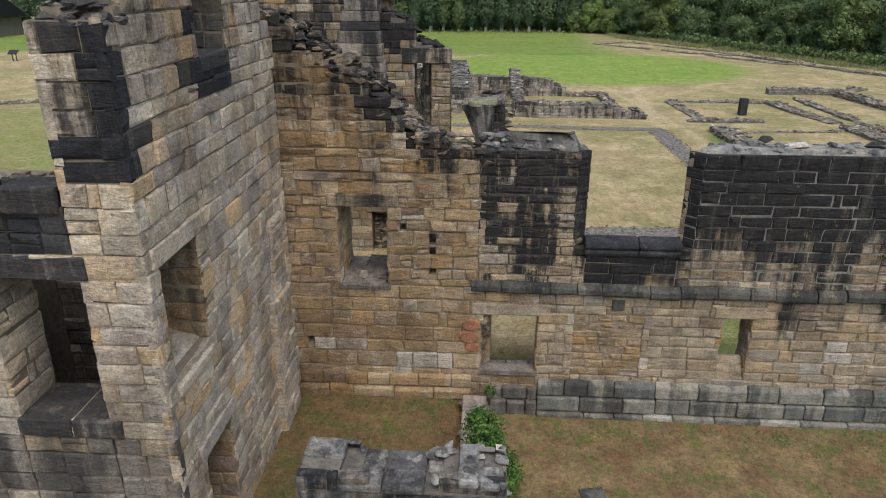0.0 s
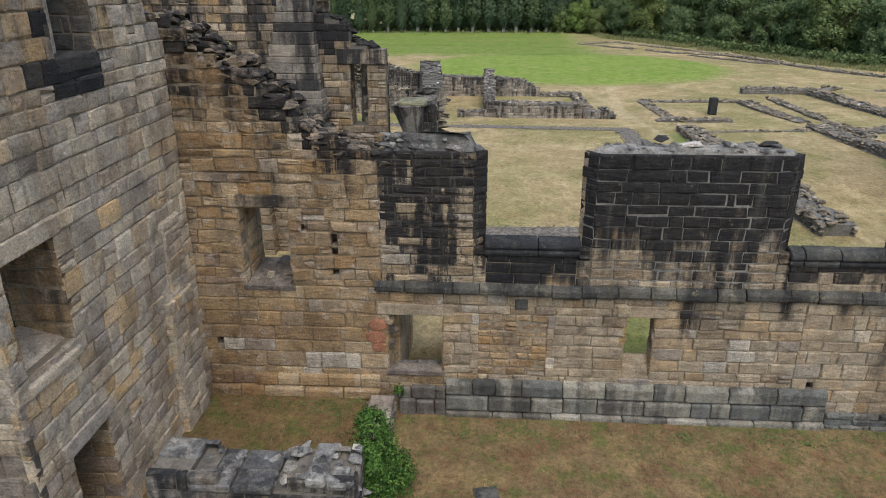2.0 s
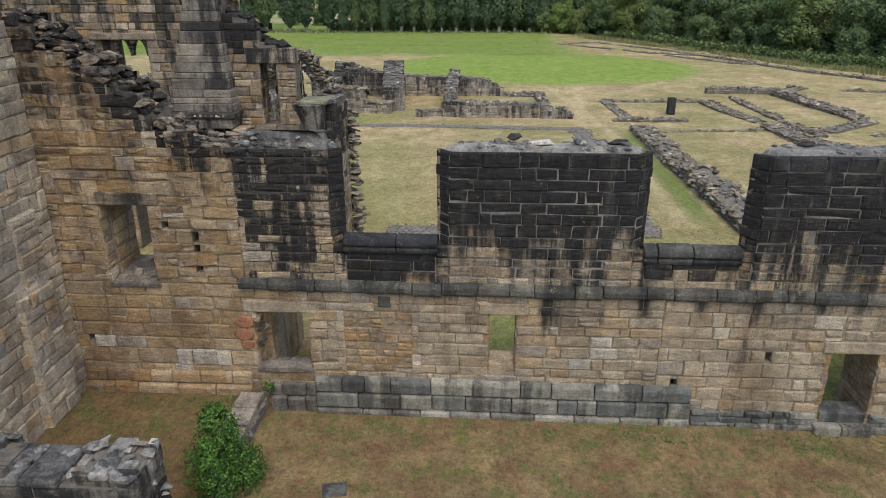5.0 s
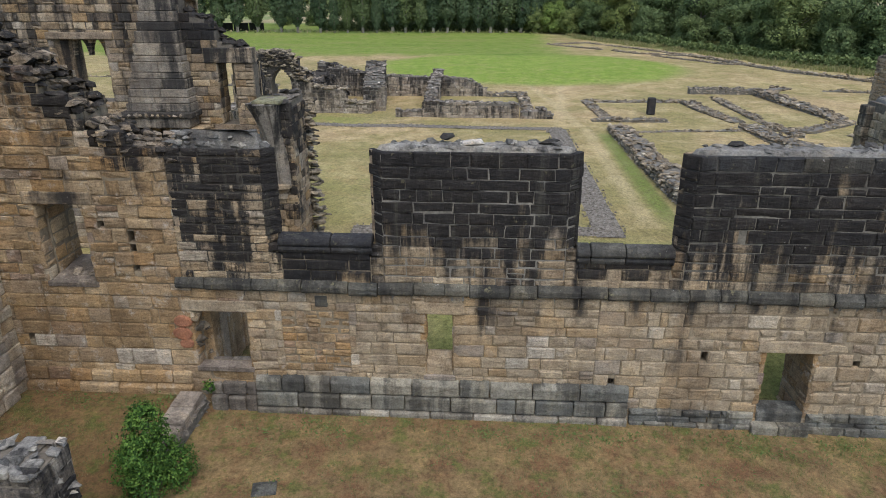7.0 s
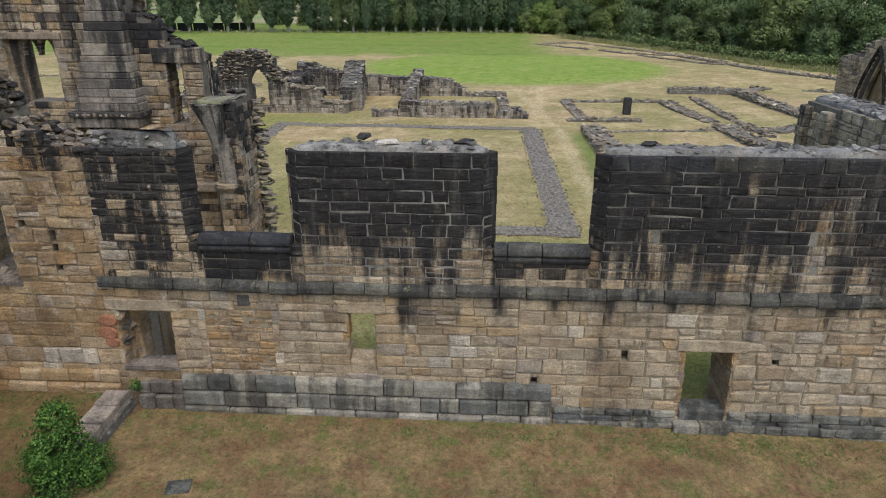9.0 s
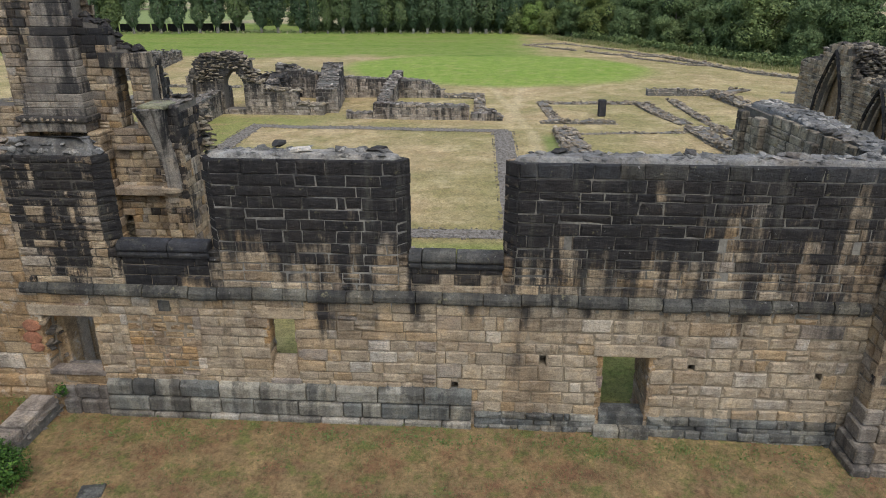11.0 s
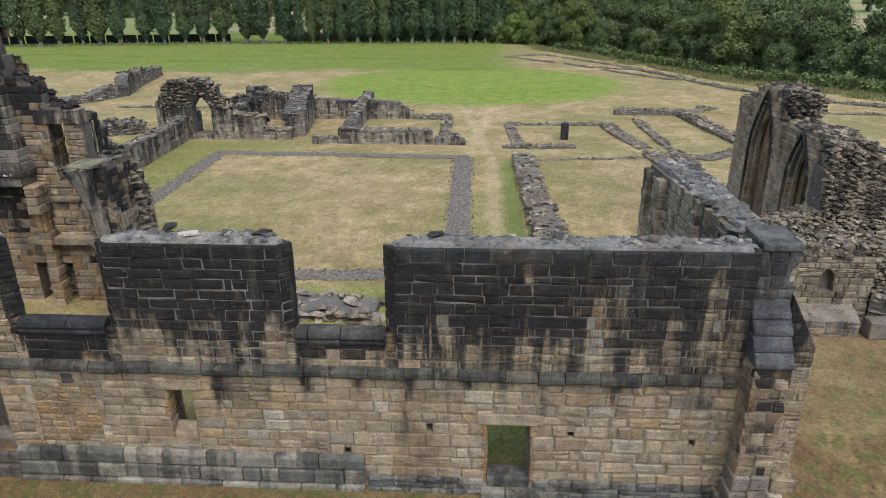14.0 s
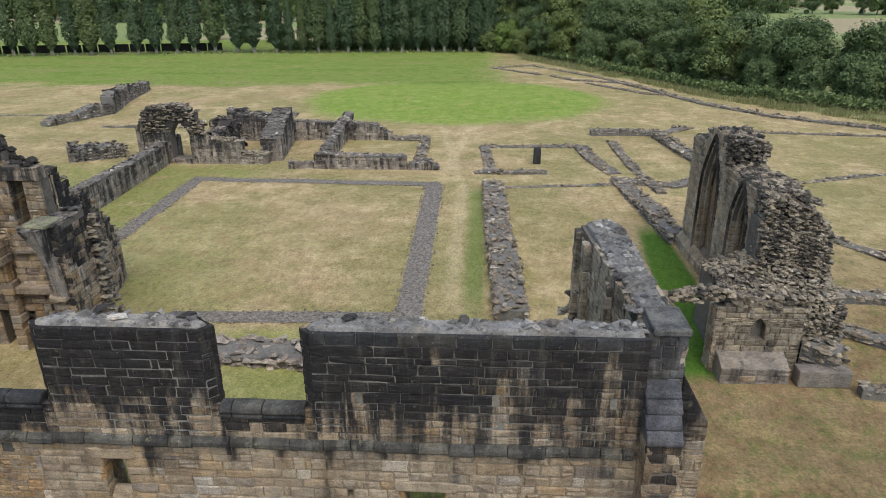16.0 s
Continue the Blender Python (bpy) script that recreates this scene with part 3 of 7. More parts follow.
def hull_rocks(count, seed):
    """Angular broken stones, about one metre across."""
    rng, made = random.Random(seed), []
    for _ in range(count):
        bm = bmesh.new()
        for _ in range(13):
            p = Vector((rng.gauss(0, 1), rng.gauss(0, 1), rng.gauss(0, 1))).normalized()
            m = max(abs(c) for c in p)
            p = p / (m ** 0.65) * rng.uniform(0.42, 0.52)
            bm.verts.new(p)
        res = bmesh.ops.convex_hull(bm, input=bm.verts)
        bmesh.ops.delete(bm, geom=[g for g in res["geom_interior"] if isinstance(g, bmesh.types.BMVert)], context="VERTS")
        bm.verts.index_update()
        made.append(([tuple(v.co) for v in bm.verts], [tuple(v.index for v in f.verts) for f in bm.faces]))
        bm.free()
    return made


ROCKS = hull_rocks(14, 5)


def rock(soup, rng, place, size, flat=0.5, turn=None, tilt=0.25):
    verts, faces = rng.choice(ROCKS)
    m = Matrix.Translation(place) @ Euler((rng.uniform(-tilt, tilt), rng.uniform(-tilt, tilt), rng.uniform(0, 6.28) if turn is None else turn + rng.uniform(-0.15, 0.15))).to_matrix().to_4x4()
    sx, sy, sz = size * rng.uniform(0.8, 1.5), size * rng.uniform(0.7, 1.1), size * flat * rng.uniform(0.7, 1.3)
    soup.add([m @ Vector((x * sx, y * sy, z * sz)) for x, y, z in verts], faces)


# ---- walls ----
def courses(keys, size, rng):
    """Heights of the beds: every key height is one of them."""
    keys, out = sorted(set(round(k, 3) for k in keys)), []
    for a, b in zip(keys, keys[1:]):
        n = max(1, round((b - a) / size))
        cuts = [a + (b - a) * i / n for i in range(n)]
        out += [c + (rng.uniform(-0.17, 0.17) * size if i else 0) for i, c in enumerate(cuts)]
    return out + [keys[-1]]


def lay(length, z0, top, openings, size, width, rng, keys=(), breaks=(), slots=(), odd=0.14):
    """Rectangles (u0, u1, z0, z1) of a coursed wall face under a height profile and round its openings."""
    peak = max(top(length * i / 60) for i in range(61))
    zs = courses([z0, peak, *[o[2] for o in openings if z0 < o[2] < peak], *[o[3] for o in openings if z0 < o[3] < peak], *[k for k in keys if z0 < k < peak]], size, rng)
    out = []
    for za, zb in zip(zs, zs[1:]):
        mid = (za + zb) / 2
        cuts = sorted([(o[0], o[1]) for o in openings if o[2] < mid < o[3]] + [(o[0], o[1]) for o in slots if za < (o[2] + o[3]) / 2 < zb])
        spans, at = [], 0.0
        for a, b in cuts:
            if b <= 0 or a >= length:
                continue
            if a > at:
                spans.append((at, a))
            at = max(at, b)
        if at < length:
            spans.append((at, length))
        pieces = []
        for a, b in spans:
            marks = [a, *[k for k in breaks if a < k < b], b]
            pieces += zip(marks, marks[1:])
        for a, b in pieces:
            u = a
            while u < b - 0.02:
                w = rng.uniform(*width) * rng.choice((0.6, 0.8, 1, 1, 1, 1.25))
                if b - (u + w) < width[0] * 0.6:
                    w = b - u
                if top(u + w / 2) >= zb - 0.06:
                    kind = rng.random()
                    if kind < odd and zb - za > 0.2 and w < 0.5:
                        mid_z = za + (zb - za) * rng.uniform(0.38, 0.62)
                        out += [(u, u + w, za, mid_z), (u, u + w, mid_z, zb)]
                    elif kind < odd * 1.6 and w > 0.5:
                        mid_u = u + w * rng.uniform(0.2, 0.4)
                        out += [(u, mid_u, za, zb), (mid_u, u + w, za, zb)]
                    else:
                        out.append((u, u + w, za, zb))
                u += w
    return out


def face(owner, a, b, z0, top, openings, mat, rng, size=0.27, width=(0.32, 0.78), single=None, name="ashlar_block", proud=0.0, keys=(), limit=300, special=None, ragged=0.02, breaks=(), bevel=0.026, slots=(), odd=0.14, sunk=0.2):
    """Blocks on one face of a wall, from a to b in plan; the face looks to the right of that way."""
    a, b = Vector((*a, 0)), Vector((*b, 0))
    along = (b - a).normalized()
    out = Vector((along.y, -along.x, 0))
    turn = Matrix((along, out * -1, (0, 0, 1))).transposed().to_4x4()
    soup, used = Soup(), 0
    for u0, u1, za, zb in lay((b - a).length, z0, top, openings, size, width, rng, keys, breaks, slots, odd):
        w, h = u1 - u0, zb - za
        push = proud + rng.uniform(-0.01, 0.014) + (rng.uniform(-0.02, -0.006) if rng.random() < sunk else 0)
        centre = a + along * (u0 + w / 2) + out * push
        centre.z = (za + zb) / 2
        kind = mat
        if special:
            kind = special(u0 + w / 2, centre.z) or mat
        m = Matrix.Translation(centre) @ turn @ Euler((rng.uniform(-0.015, 0.015), rng.uniform(-0.008, 0.008), rng.uniform(-0.012, 0.012))).to_matrix().to_4x4() @ Matrix.Diagonal((1, -1, 1, 1))
        if kind is not mat or (single and used < limit and single(u0 + w / 2, centre.z)):
            me, qw, qh = block_mesh(w, h, kind, rng.randrange(3))
            ob = new(name, me)
            ob.parent = owner
            ob.matrix_basis = m @ Matrix.Diagonal((w / qw, 1, h / qh, 1))
            used += 1
        else:
            pts, faces = block_shape(w - 0.014, h - 0.014, 0.14, bevel, rng, ragged)
            soup.add([m @ Vector(p) for p in pts], faces)
    if soup.v:
        ob = part("masonry", soup, mat, owner)
        tagged(ob, kind="stuff")


def core(name, a, b, thick, z0, top, openings, mat, inset=0.03, step=0.5, blind=0.0):
    """The solid body of a wall; its front face runs from a to b and looks to the right of that way. blind: depth of openings that don't go through."""
    a, b = Vector((*a, 0)), Vector((*b, 0))
    length = (b - a).length
    along = (b - a).normalized()
    out = Vector((along.y, -along.x, 0))
    m = Matrix((along, out * -1, (0, 0, 1))).transposed().to_4x4()
    m = Matrix.Translation(a) @ m
    s = Soup()
    edges = {0.0, length}
    for o in openings:
        edges |= {min(max(o[0], 0), length), min(max(o[1], 0), length)}
    n = max(1, round(length / step))
    edges |= {length * i / n for i in range(n + 1)}
    edges = sorted(edges)
    for u0, u1 in zip(edges, edges[1:]):
        if u1 - u0 < 1e-4:
            continue
        u0, u1 = (inset if u0 == 0 else u0), (length - inset if u1 == length else u1)
        mid = (u0 + u1) / 2
        peak = min(top(u0 + 1e-3), top(u1 - 1e-3), top(mid))
        holes = sorted((o[2], o[3]) for o in openings if o[0] - 1e-6 <= mid <= o[1] + 1e-6)
        at, solid = z0, []
        for za, zb in holes:
            if za > at:
                solid.append((at, min(za, peak)))
            at = max(at, zb)
        if at < peak:
            solid.append((at, peak))
        front = inset
        if blind:
            for za, zb in solid:
                if zb > za:
                    s.box(u0, u1, front, blind, za, zb, m)
        else:
            for za, zb in solid:
                if zb > za:
                    s.box(u0, u1, front, thick - inset, za, zb, m)
        if blind:
            s.box(u0, u1, blind, thick - inset, z0, peak, m)
    # weld the shared corners of neighbouring lengths into one body
    seen, order, remap = {}, [], []
    for p in s.v:
        key = tuple(round(c, 3) for c in p)
        if key not in seen:
            seen[key] = len(order)
            order.append(p)
        remap.append(seen[key])
    s.v, s.f = order, [tuple(remap[i] for i in f) for f in s.f]
    return part(name, s, mat)


def jambs(owner, a, b, thick, openings, mat, rng, size=0.3, depth=None):
    """Dressed blocks on both sides of each opening, and its sill and head."""
    a, b = Vector((*a, 0)), Vector((*b, 0))
    along = (b - a).normalized()
    back = Vector((-along.y, along.x, 0))
    d = depth or thick
    for u0, u1, za, zb in openings:
        p, q = a + along * (u0 + 0.02), a + along * (u1 - 0.02)
        top = lambda u, z=zb: z
        face(owner, p.to_2d(), (p + back * d).to_2d(), za, top, [], mat, rng, size, (0.35, 0.7), name="jamb_block")
        face(owner, (q + back * d).to_2d(), q.to_2d(), za, top, [], mat, rng, size, (0.35, 0.7), name="jamb_block")


def strew(owner, a, b, thick, top, mat, rng, per_metre=14, size=0.26, name="wall_top_rubble", lift=0.0, margin=0.1, bedded=False):
    """Loose and bedded stones along a broken wall top."""
    a, b = Vector((*a, 0)), Vector((*b, 0))
    along, length = (b - a).normalized(), (b - a).length
    back = Vector((-along.y, along.x, 0))
    s = Soup()
    for _ in range(int(length * per_metre)):
        u, n = rng.uniform(0.05, length - 0.05), rng.uniform(margin, thick - margin)
        p = a + along * u + back * n
        sz = size * rng.uniform(0.5, 1.35)
        p.z = top(u) + lift + sz * 0.08
        if bedded:
            rock(s, rng, p, sz, 0.55, math.atan2(along.y, along.x), 0.1)
        else:
            rock(s, rng, p, sz, 0.42, None, 0.3)
    ob = part(name, s, mat, owner)
    tagged(ob, kind="stuff")
    return ob


def rubble_wall(name, pts, width, height, label, mat=M_FOUNDATION, seed=1, size=0.3, fade=None, category="low wall", core_mat=None):
    """A low ruined wall of rough stones along a line in plan; height may be a number or a function of the share of its length."""
    rng = random.Random(seed)
    hfun = (lambda s: 1.15 * height(s)) if callable(height) else (lambda s: 1.15 * height)
    width *= 1.1
    total = sum((Vector(q) - Vector(p)).length for p, q in zip(pts, pts[1:]))
    bodysoup, stones, gone, line = Soup(), Soup(), 0.0, []
    for p, q in zip(pts, pts[1:]):
        p, q = Vector((*p, 0)), Vector((*q, 0))
        along, length = (q - p).normalized(), (q - p).length
        side = Vector((along.y, -along.x, 0))
        m = Matrix.Translation(p) @ Matrix((along, side, (0, 0, 1))).transposed().to_4x4()
        n = max(1, round(length / 0.7))
        heading = math.atan2(along.y, along.x)
        for i in range(n):
            h = hfun((gone + length * (i + 0.5) / n) / total)
            h *= 0.78 + 0.5 * noise.noise(Vector((p.x * 0.3 + i * 0.55, p.y * 0.3, seed)))
            w = width * 0.44
            line += [(m @ Vector((length * (i + e) / n, 0, 0)), side, w, h - 0.06) for e in ((0, 1) if i == n - 1 else (0,))]
            rows = max(1, round(h / (size * 0.55)))
            for edge in (-1, 1):
                for r in range(rows):
                    u = 0.0
                    while u < length / n:
                        st = size * rng.uniform(0.75, 1.5)
                        pos = m @ Vector((length * i / n + u + st / 2, edge * (width / 2 - 0.1 + rng.uniform(-0.05, 0.05)), h * (r + 0.45) / rows))
                        rock(stones, rng, pos, st * 0.8, 0.55, heading, 0.12)
                        u += st * 0.85
            for _ in range(int(width * length / n / (size * size) * 1.1)):
                pos = m @ Vector((length * (i + rng.random()) / n, rng.uniform(-0.46, 0.46) * width, h - 0.05 + rng.uniform(-0.05, 0.09)))
                rock(stones, rng, pos, size * rng.uniform(0.6, 1.25), 0.4, None, 0.3)
        gone += length
    ring = [[c - s2 * w - Vector((0, 0, 0.3)), c - s2 * w + Vector((0, 0, h)), c + s2 * w + Vector((0, 0, h)), c + s2 * w - Vector((0, 0, 0.3))] for c, s2, w, h in line]
    k = len(ring)
    bodysoup.add([p for r in ring for p in r], [(i * 4 + j, i * 4 + (j + 1) % 4, (i + 1) * 4 + (j + 1) % 4, (i + 1) * 4 + j) for i in range(k - 1) for j in range(4)] + [(0, 3, 2, 1), (k * 4 - 4, k * 4 - 3, k * 4 - 2, k * 4 - 1)])
    body = part(name, bodysoup, core_mat or C_TOP)
    tagged(body, label, category)
    st = part("rubble", stones, mat, body)
    tagged(st, kind="stuff")
    return body


def profile(*knots):
    """A height along a wall, straight from knot to knot."""
    def top(u):
        if u <= knots[0][0]:
            return knots[0][1]
        for (u0, z0), (u1, z1) in zip(knots, knots[1:]):
            if u <= u1:
                return z0 + (z1 - z0) * (u - u0) / max(u1 - u0, 1e-6)
        return knots[-1][1]
    return top


def stepped(knots, wobble, seed):
    """A broken skyline: flat steps with some unevenness."""
    base = profile(*knots)
    rng = random.Random(seed)
    shift = [rng.uniform(-wobble, wobble) for _ in range(200)]
    return lambda u: base(round(u / 0.45) * 0.45) + shift[int(abs(u) / 0.45) % 200]


def prism(points, m, depth):
    """An outline (x, z) pushed back by depth along y."""
    s, n = Soup(), len(points)
    v = [m @ Vector((x, 0, z)) for x, z in points] + [m @ Vector((x, depth, z)) for x, z in points]
    s.add(v, [tuple(range(n)), tuple(range(2 * n - 1, n - 1, -1)), *[(i, i + n, (i + 1) % n + n, (i + 1) % n) for i in range(n)]])
    return s


def worn(soup, name, mat, owner=None, label="", width=0.03, segments=2):
    """A solid with its edges worn round."""
    ob = part(name, soup, mat, owner, label)
    mod = ob.modifiers.new("wear", "BEVEL")
    mod.width, mod.segments, mod.limit_method = width, segments, "ANGLE"
    return ob


# ---- ground ----
def ground_z(x, y):
    dip = -0.3 * min(max((x - 9) / 11, 0), 1) * min(max((18 - y) / 3, 0), 1)
    rise = 0.1 * min(max((y - 15) / 4, 0), 1)
    swell = 0.05 * noise.noise(Vector((x * 0.25, y * 0.25, 0)))
    mound = 0.6 * math.exp(-(((x - 12) / 16) ** 2 + ((y - 84) / 12) ** 2) ** 2) * 0.5
    pen = 0.4 * min(max((0.3 - x) / 0.5, 0), 1) * min(max((14.6 - y) / 0.3, 0), 1)
    east = -0.3 * min(max((x - 21) / 2, 0), 1) * min(max((27 - y) / 3, 0), 1) * min(max((y - 17) / 2, 0), 1)
    return dip + east + rise + pen + swell * (1 if abs(y - 14.5) > 1 else 0.3) + mound


def build_ground():
    xs = sorted({*[-3000, -1200, -500, -250, -140, -90], *range(-60, 61, 3), *[i * 0.6 for i in range(-17, 45)], *[75, 100, 160, 300, 600, 1200, 3000]})
    ys = sorted({*[-3000, -1000, -300, -100, -40, -15], *range(-6, 170, 3), *[i * 0.6 for i in range(10, 60)], *[200, 260, 400, 800, 1600, 4500]})
    v = [(x, y, ground_z(x, y)) for y in ys for x in xs]
    w = len(xs)
    f = [(j * w + i, j * w + i + 1, (j + 1) * w + i + 1, (j + 1) * w + i) for j in range(len(ys) - 1) for i in range(w - 1)]
    me = bpy.data.meshes.new("ground")
    me.from_pydata(v, [], f)
    me.materials.append(M_GROUND)
    for p in me.polygons:
        p.use_smooth = True
    ob = new("ground", me)
    tagged(ob, "dry summer lawn, straw-coloured with green patches and a watered oval", "ground", kind="structure")


build_ground()


# ---- the long battlemented wall ----
WY = 14.2
WA, WB = (-4.35, WY), (20.05, WY)
X0 = WA[0]
DOOR_1 = (0.25 - X0, 1.55 - X0, 1.1, 2.58)
DOOR_2 = (13.42 - X0, 14.5 - X0, -0.1, 1.92)
LOW_WINDOW = (5.7 - X0, 6.34 - X0, 1.05, 2.66)
HIGH_WINDOW = (-2.98 - X0, -1.87 - X0, 3.25, 5.12)
WALL_OPENINGS = [DOOR_1, DOOR_2, LOW_WINDOW, HIGH_WINDOW]
BLOCKED = (2.25 - X0, 4.05 - X0, 1.05, 2.66)
HOLES = [(x - X0, x - X0 + 0.15, z - 0.08, z + 0.2) for x, z in ((-1.6, 4.55), (-0.95, 4.0), (-0.95, 3.62), (-0.95, 4.32), (11.98, 1.68), (15.35, 1.55), (18.2, 1.5), (0.0, 3.2), (-3.85, 1.75), (12.35, 4.55), (15.6, 4.5), (18.35, 4.55), (9.95, 0.9))]


def wall_top(u):
    x = u + X0
    if x < 0.15:
        return profile((-4.4, 9.3), (-3.95, 8.9), (-3.0, 8.35), (-2.35, 7.9), (-1.75, 7.35), (-1.35, 6.85), (-0.8, 6.6), (0.15, 6.35))(round(x / 0.35) * 0.35)
    if x < 2.5:
        return 6.42
    if x < 4.5:
        return 4.3
    if x < 9.05:
        return 6.38
    if x < 11.05:
        return 4.2
    return 6.38


M_LIME = stone("lime_smeared_stone", ((0.0, (0.40, 0.36, 0.29)), (0.5, (0.46, 0.41, 0.34)), (1.0, (0.52, 0.46, 0.37))), lime=0.6)
M_TOPS = stone("broken_top_stone", ((0.0, (0.17, 0.145, 0.115)), (0.4, (0.31, 0.255, 0.18)), (0.7, (0.23, 0.19, 0.145)), (1.0, (0.43, 0.36, 0.27))), 2, 10, 0.92, 1.5, 1.2, 0.2, layers=0.8)


def leaf_top(u):
    """The outer leaf: it rises to the tower, and stops at the window sills under the battlements."""
    return wall_top(u) - 0.25 if u + X0 <= 0.15 else 4.02


def inner_top(u):
    """The inner leaf: full height beside the tower, broken off at the lost floor elsewhere."""
    return wall_top(u) - 0.25 if u + X0 <= 0.15 else 3.1


SPLAY = 0.78


def battlement_plan(xa, xb, left, right):
    """Outline in plan of the masonry between two lost windows: chamfered outside, splayed inside."""
    pts = [(xa + 0.28, WY)] if left else [(xa, WY)]
    pts += [(xb - 0.28, WY), (xb, WY + 0.3), (xb - 0.62, WY + SPLAY)] if right else [(xb, WY), (xb, WY + SPLAY)]
    pts += [(xa + 0.62, WY + SPLAY), (xa, WY + 0.3)] if left else [(xa, WY + SPLAY)]
    return pts


def shrink(pts, d):
    """Moves every edge of an outline that runs counter-clockwise inwards by d."""
    lines = []
    for p, q in zip(pts, pts[1:] + pts[:1]):
        p, q = Vector(p), Vector(q)
        t = (q - p).normalized()
        lines.append((p + Vector((-t.y, t.x)) * d, t))
    out = []
    for (p, t), (q, v) in zip(lines[-1:] + lines[:-1], lines):
        k = (q - p).cross(v) / t.cross(v)
        out.append(tuple(p + t * k))
    return out


def frustum(low, z0, high, z1):
    s, n = Soup(), len(low)
    s.add([(x, y, z0) for x, y in low] + [(x, y, z1) for x, y in high], [tuple(range(n - 1, -1, -1)), tuple(range(n, 2 * n)), *[(i, (i + 1) % n, (i + 1) % n + n, i + n) for i in range(n)]])
    return s


def build_main_wall():
    rng = random.Random(11)
    wall = core("wall_west", WA, WB, 0.36, -0.5, leaf_top, WALL_OPENINGS + HOLES, C_WALL, 0.034, 0.05)
    # behind each opening a wider embrasure runs down to the floor
    wide = [(u0 - 0.3, u1 + 0.3, -0.6 if za < 3 else za - 0.25, zb + 0.35) for u0, u1, za, zb in WALL_OPENINGS]
    wide[0] = (DOOR_1[0] + 0.05, DOOR_1[1] + 0.3, -0.6, 3.3)
    wide[3] = (HIGH_WINDOW[0] + 0.04, HIGH_WINDOW[1] + 0.3, HIGH_WINDOW[2] - 0.25, HIGH_WINDOW[3] + 0.1)
    wide[1] = (DOOR_2[0] - 0.02, DOOR_2[1] + 0.02, -0.6, 2.0)
    inner = core("inner_leaf", (X0, WY + 0.33), (WB[0], WY + 0.33), 1.0, -0.5, inner_top, wide, C_WALL, 0.03, 0.05)
    inner.parent = wall
    tagged(wall, "long ruined sandstone wall with blackened battlements and tan lower courses", "wall", kind="structure")
    edges = [0, 0.15 - X0, 2.5 - X0, 4.5 - X0, 9.05 - X0, 11.05 - X0, 20.05 - X0]

    lime = random.Random(13)

    def patch(u, z):
        x = u + X0
        smear = (-3.8 < x < -2.9 and 1.1 < z < 1.95) or (-2.0 < x < -1.4 and 0.9 < z < 2.0) or (-1.4 < x < -0.3 and 0.9 < z < 1.6) or (17.2 < x < 17.9 and 1.9 < z < 2.5) or (7.8 < x < 8.6 and 1.3 < z < 2.1)
        if (-1.7 < x < -1.2 and 4.5 < z < 4.9) or (smear and lime.random() < 0.3):
            return M_LIME
        return None
    # lower courses, then the courses above the string; breaks at the battlements
    low = lambda u: 3.14
    cut = 1.55 - X0
    face(wall, WA, (X0 + cut, WY), 0.0, lambda u: 3.42, [h for h in WALL_OPENINGS if h[0] < cut], M_SHELTERED, rng, 0.35, (0.45, 0.95), lambda u, z: -1.5 < u + X0 < 1.2, special=patch, limit=60, slots=HOLES, bevel=0.02, ragged=0.014, odd=0.05, sunk=0.1)
    b_open = [(h[0] - cut, h[1] - cut, h[2], h[3]) for h in WALL_OPENINGS if h[0] >= cut - 0.01]
    b_open.append((BLOCKED[0] - cut, BLOCKED[1] - cut, BLOCKED[2], BLOCKED[3]))
    b_slot = [(h[0] - cut, h[1] - cut, h[2], h[3]) for h in HOLES]
    turn = 9.6
    for x0, x1, bev, rag, wid in ((X0 + cut, turn, 0.026, 0.016, (0.36, 0.8)), (turn, WB[0], 0.045, 0.022, (0.38, 0.82))):
        move = x0 - X0 - cut
        shift = lambda group: [(h[0] - move, h[1] - move, h[2], h[3]) for h in group if h[0] - move > -0.3 and h[1] - move < x1 - x0 + 0.3]
        face(wall, (x0, WY), (x1, WY), -0.3, low, shift(b_open), M_WALL, rng, 0.29 if move < 1 else 0.33, wid, lambda u, z, k=move: 0 < u + k < 11, special=lambda u, z, k=move: patch(u + k + cut, z), limit=190, slots=shift(b_slot), bevel=bev, ragged=rag, sunk=0.12, odd=0.07)
    # a doorway that was walled up with smaller stones, between ragged pale jambs
    face(wall, (X0 + BLOCKED[0] + 0.09, WY), (X0 + BLOCKED[1] - 0.09, WY), BLOCKED[2], lambda u: BLOCKED[3], [], M_SHELTERED, rng, 0.2, (0.25, 0.5), lambda u, z: True, "blocking_stone", proud=-0.012)
    for x, side in ((BLOCKED[0], -1), (BLOCKED[1] - 0.1, 1)):
        z = BLOCKED[2]
        while z < BLOCKED[3] - 0.02:
            h = min(rng.uniform(0.16, 0.36), BLOCKED[3] - z)
            wide_l, wide_r = (rng.uniform(0, 0.1), 0.015) if side < 0 else (0.015, rng.uniform(0, 0.1))
            s = Soup()
            s.box(X0 + x - wide_l, X0 + x + 0.1 + wide_r, WY - 0.02 + rng.uniform(-0.012, 0.012), WY + 0.1, z, z + h - 0.008)
            worn(s, "jamb_stone", rng.choice((M_LIME, M_WALL, M_WALL, M_SHELTERED)), wall, width=0.028, segments=2)
            z += h
    # the broken length beside the tower, then the sills of the lost windows
    pick = random.Random(12)

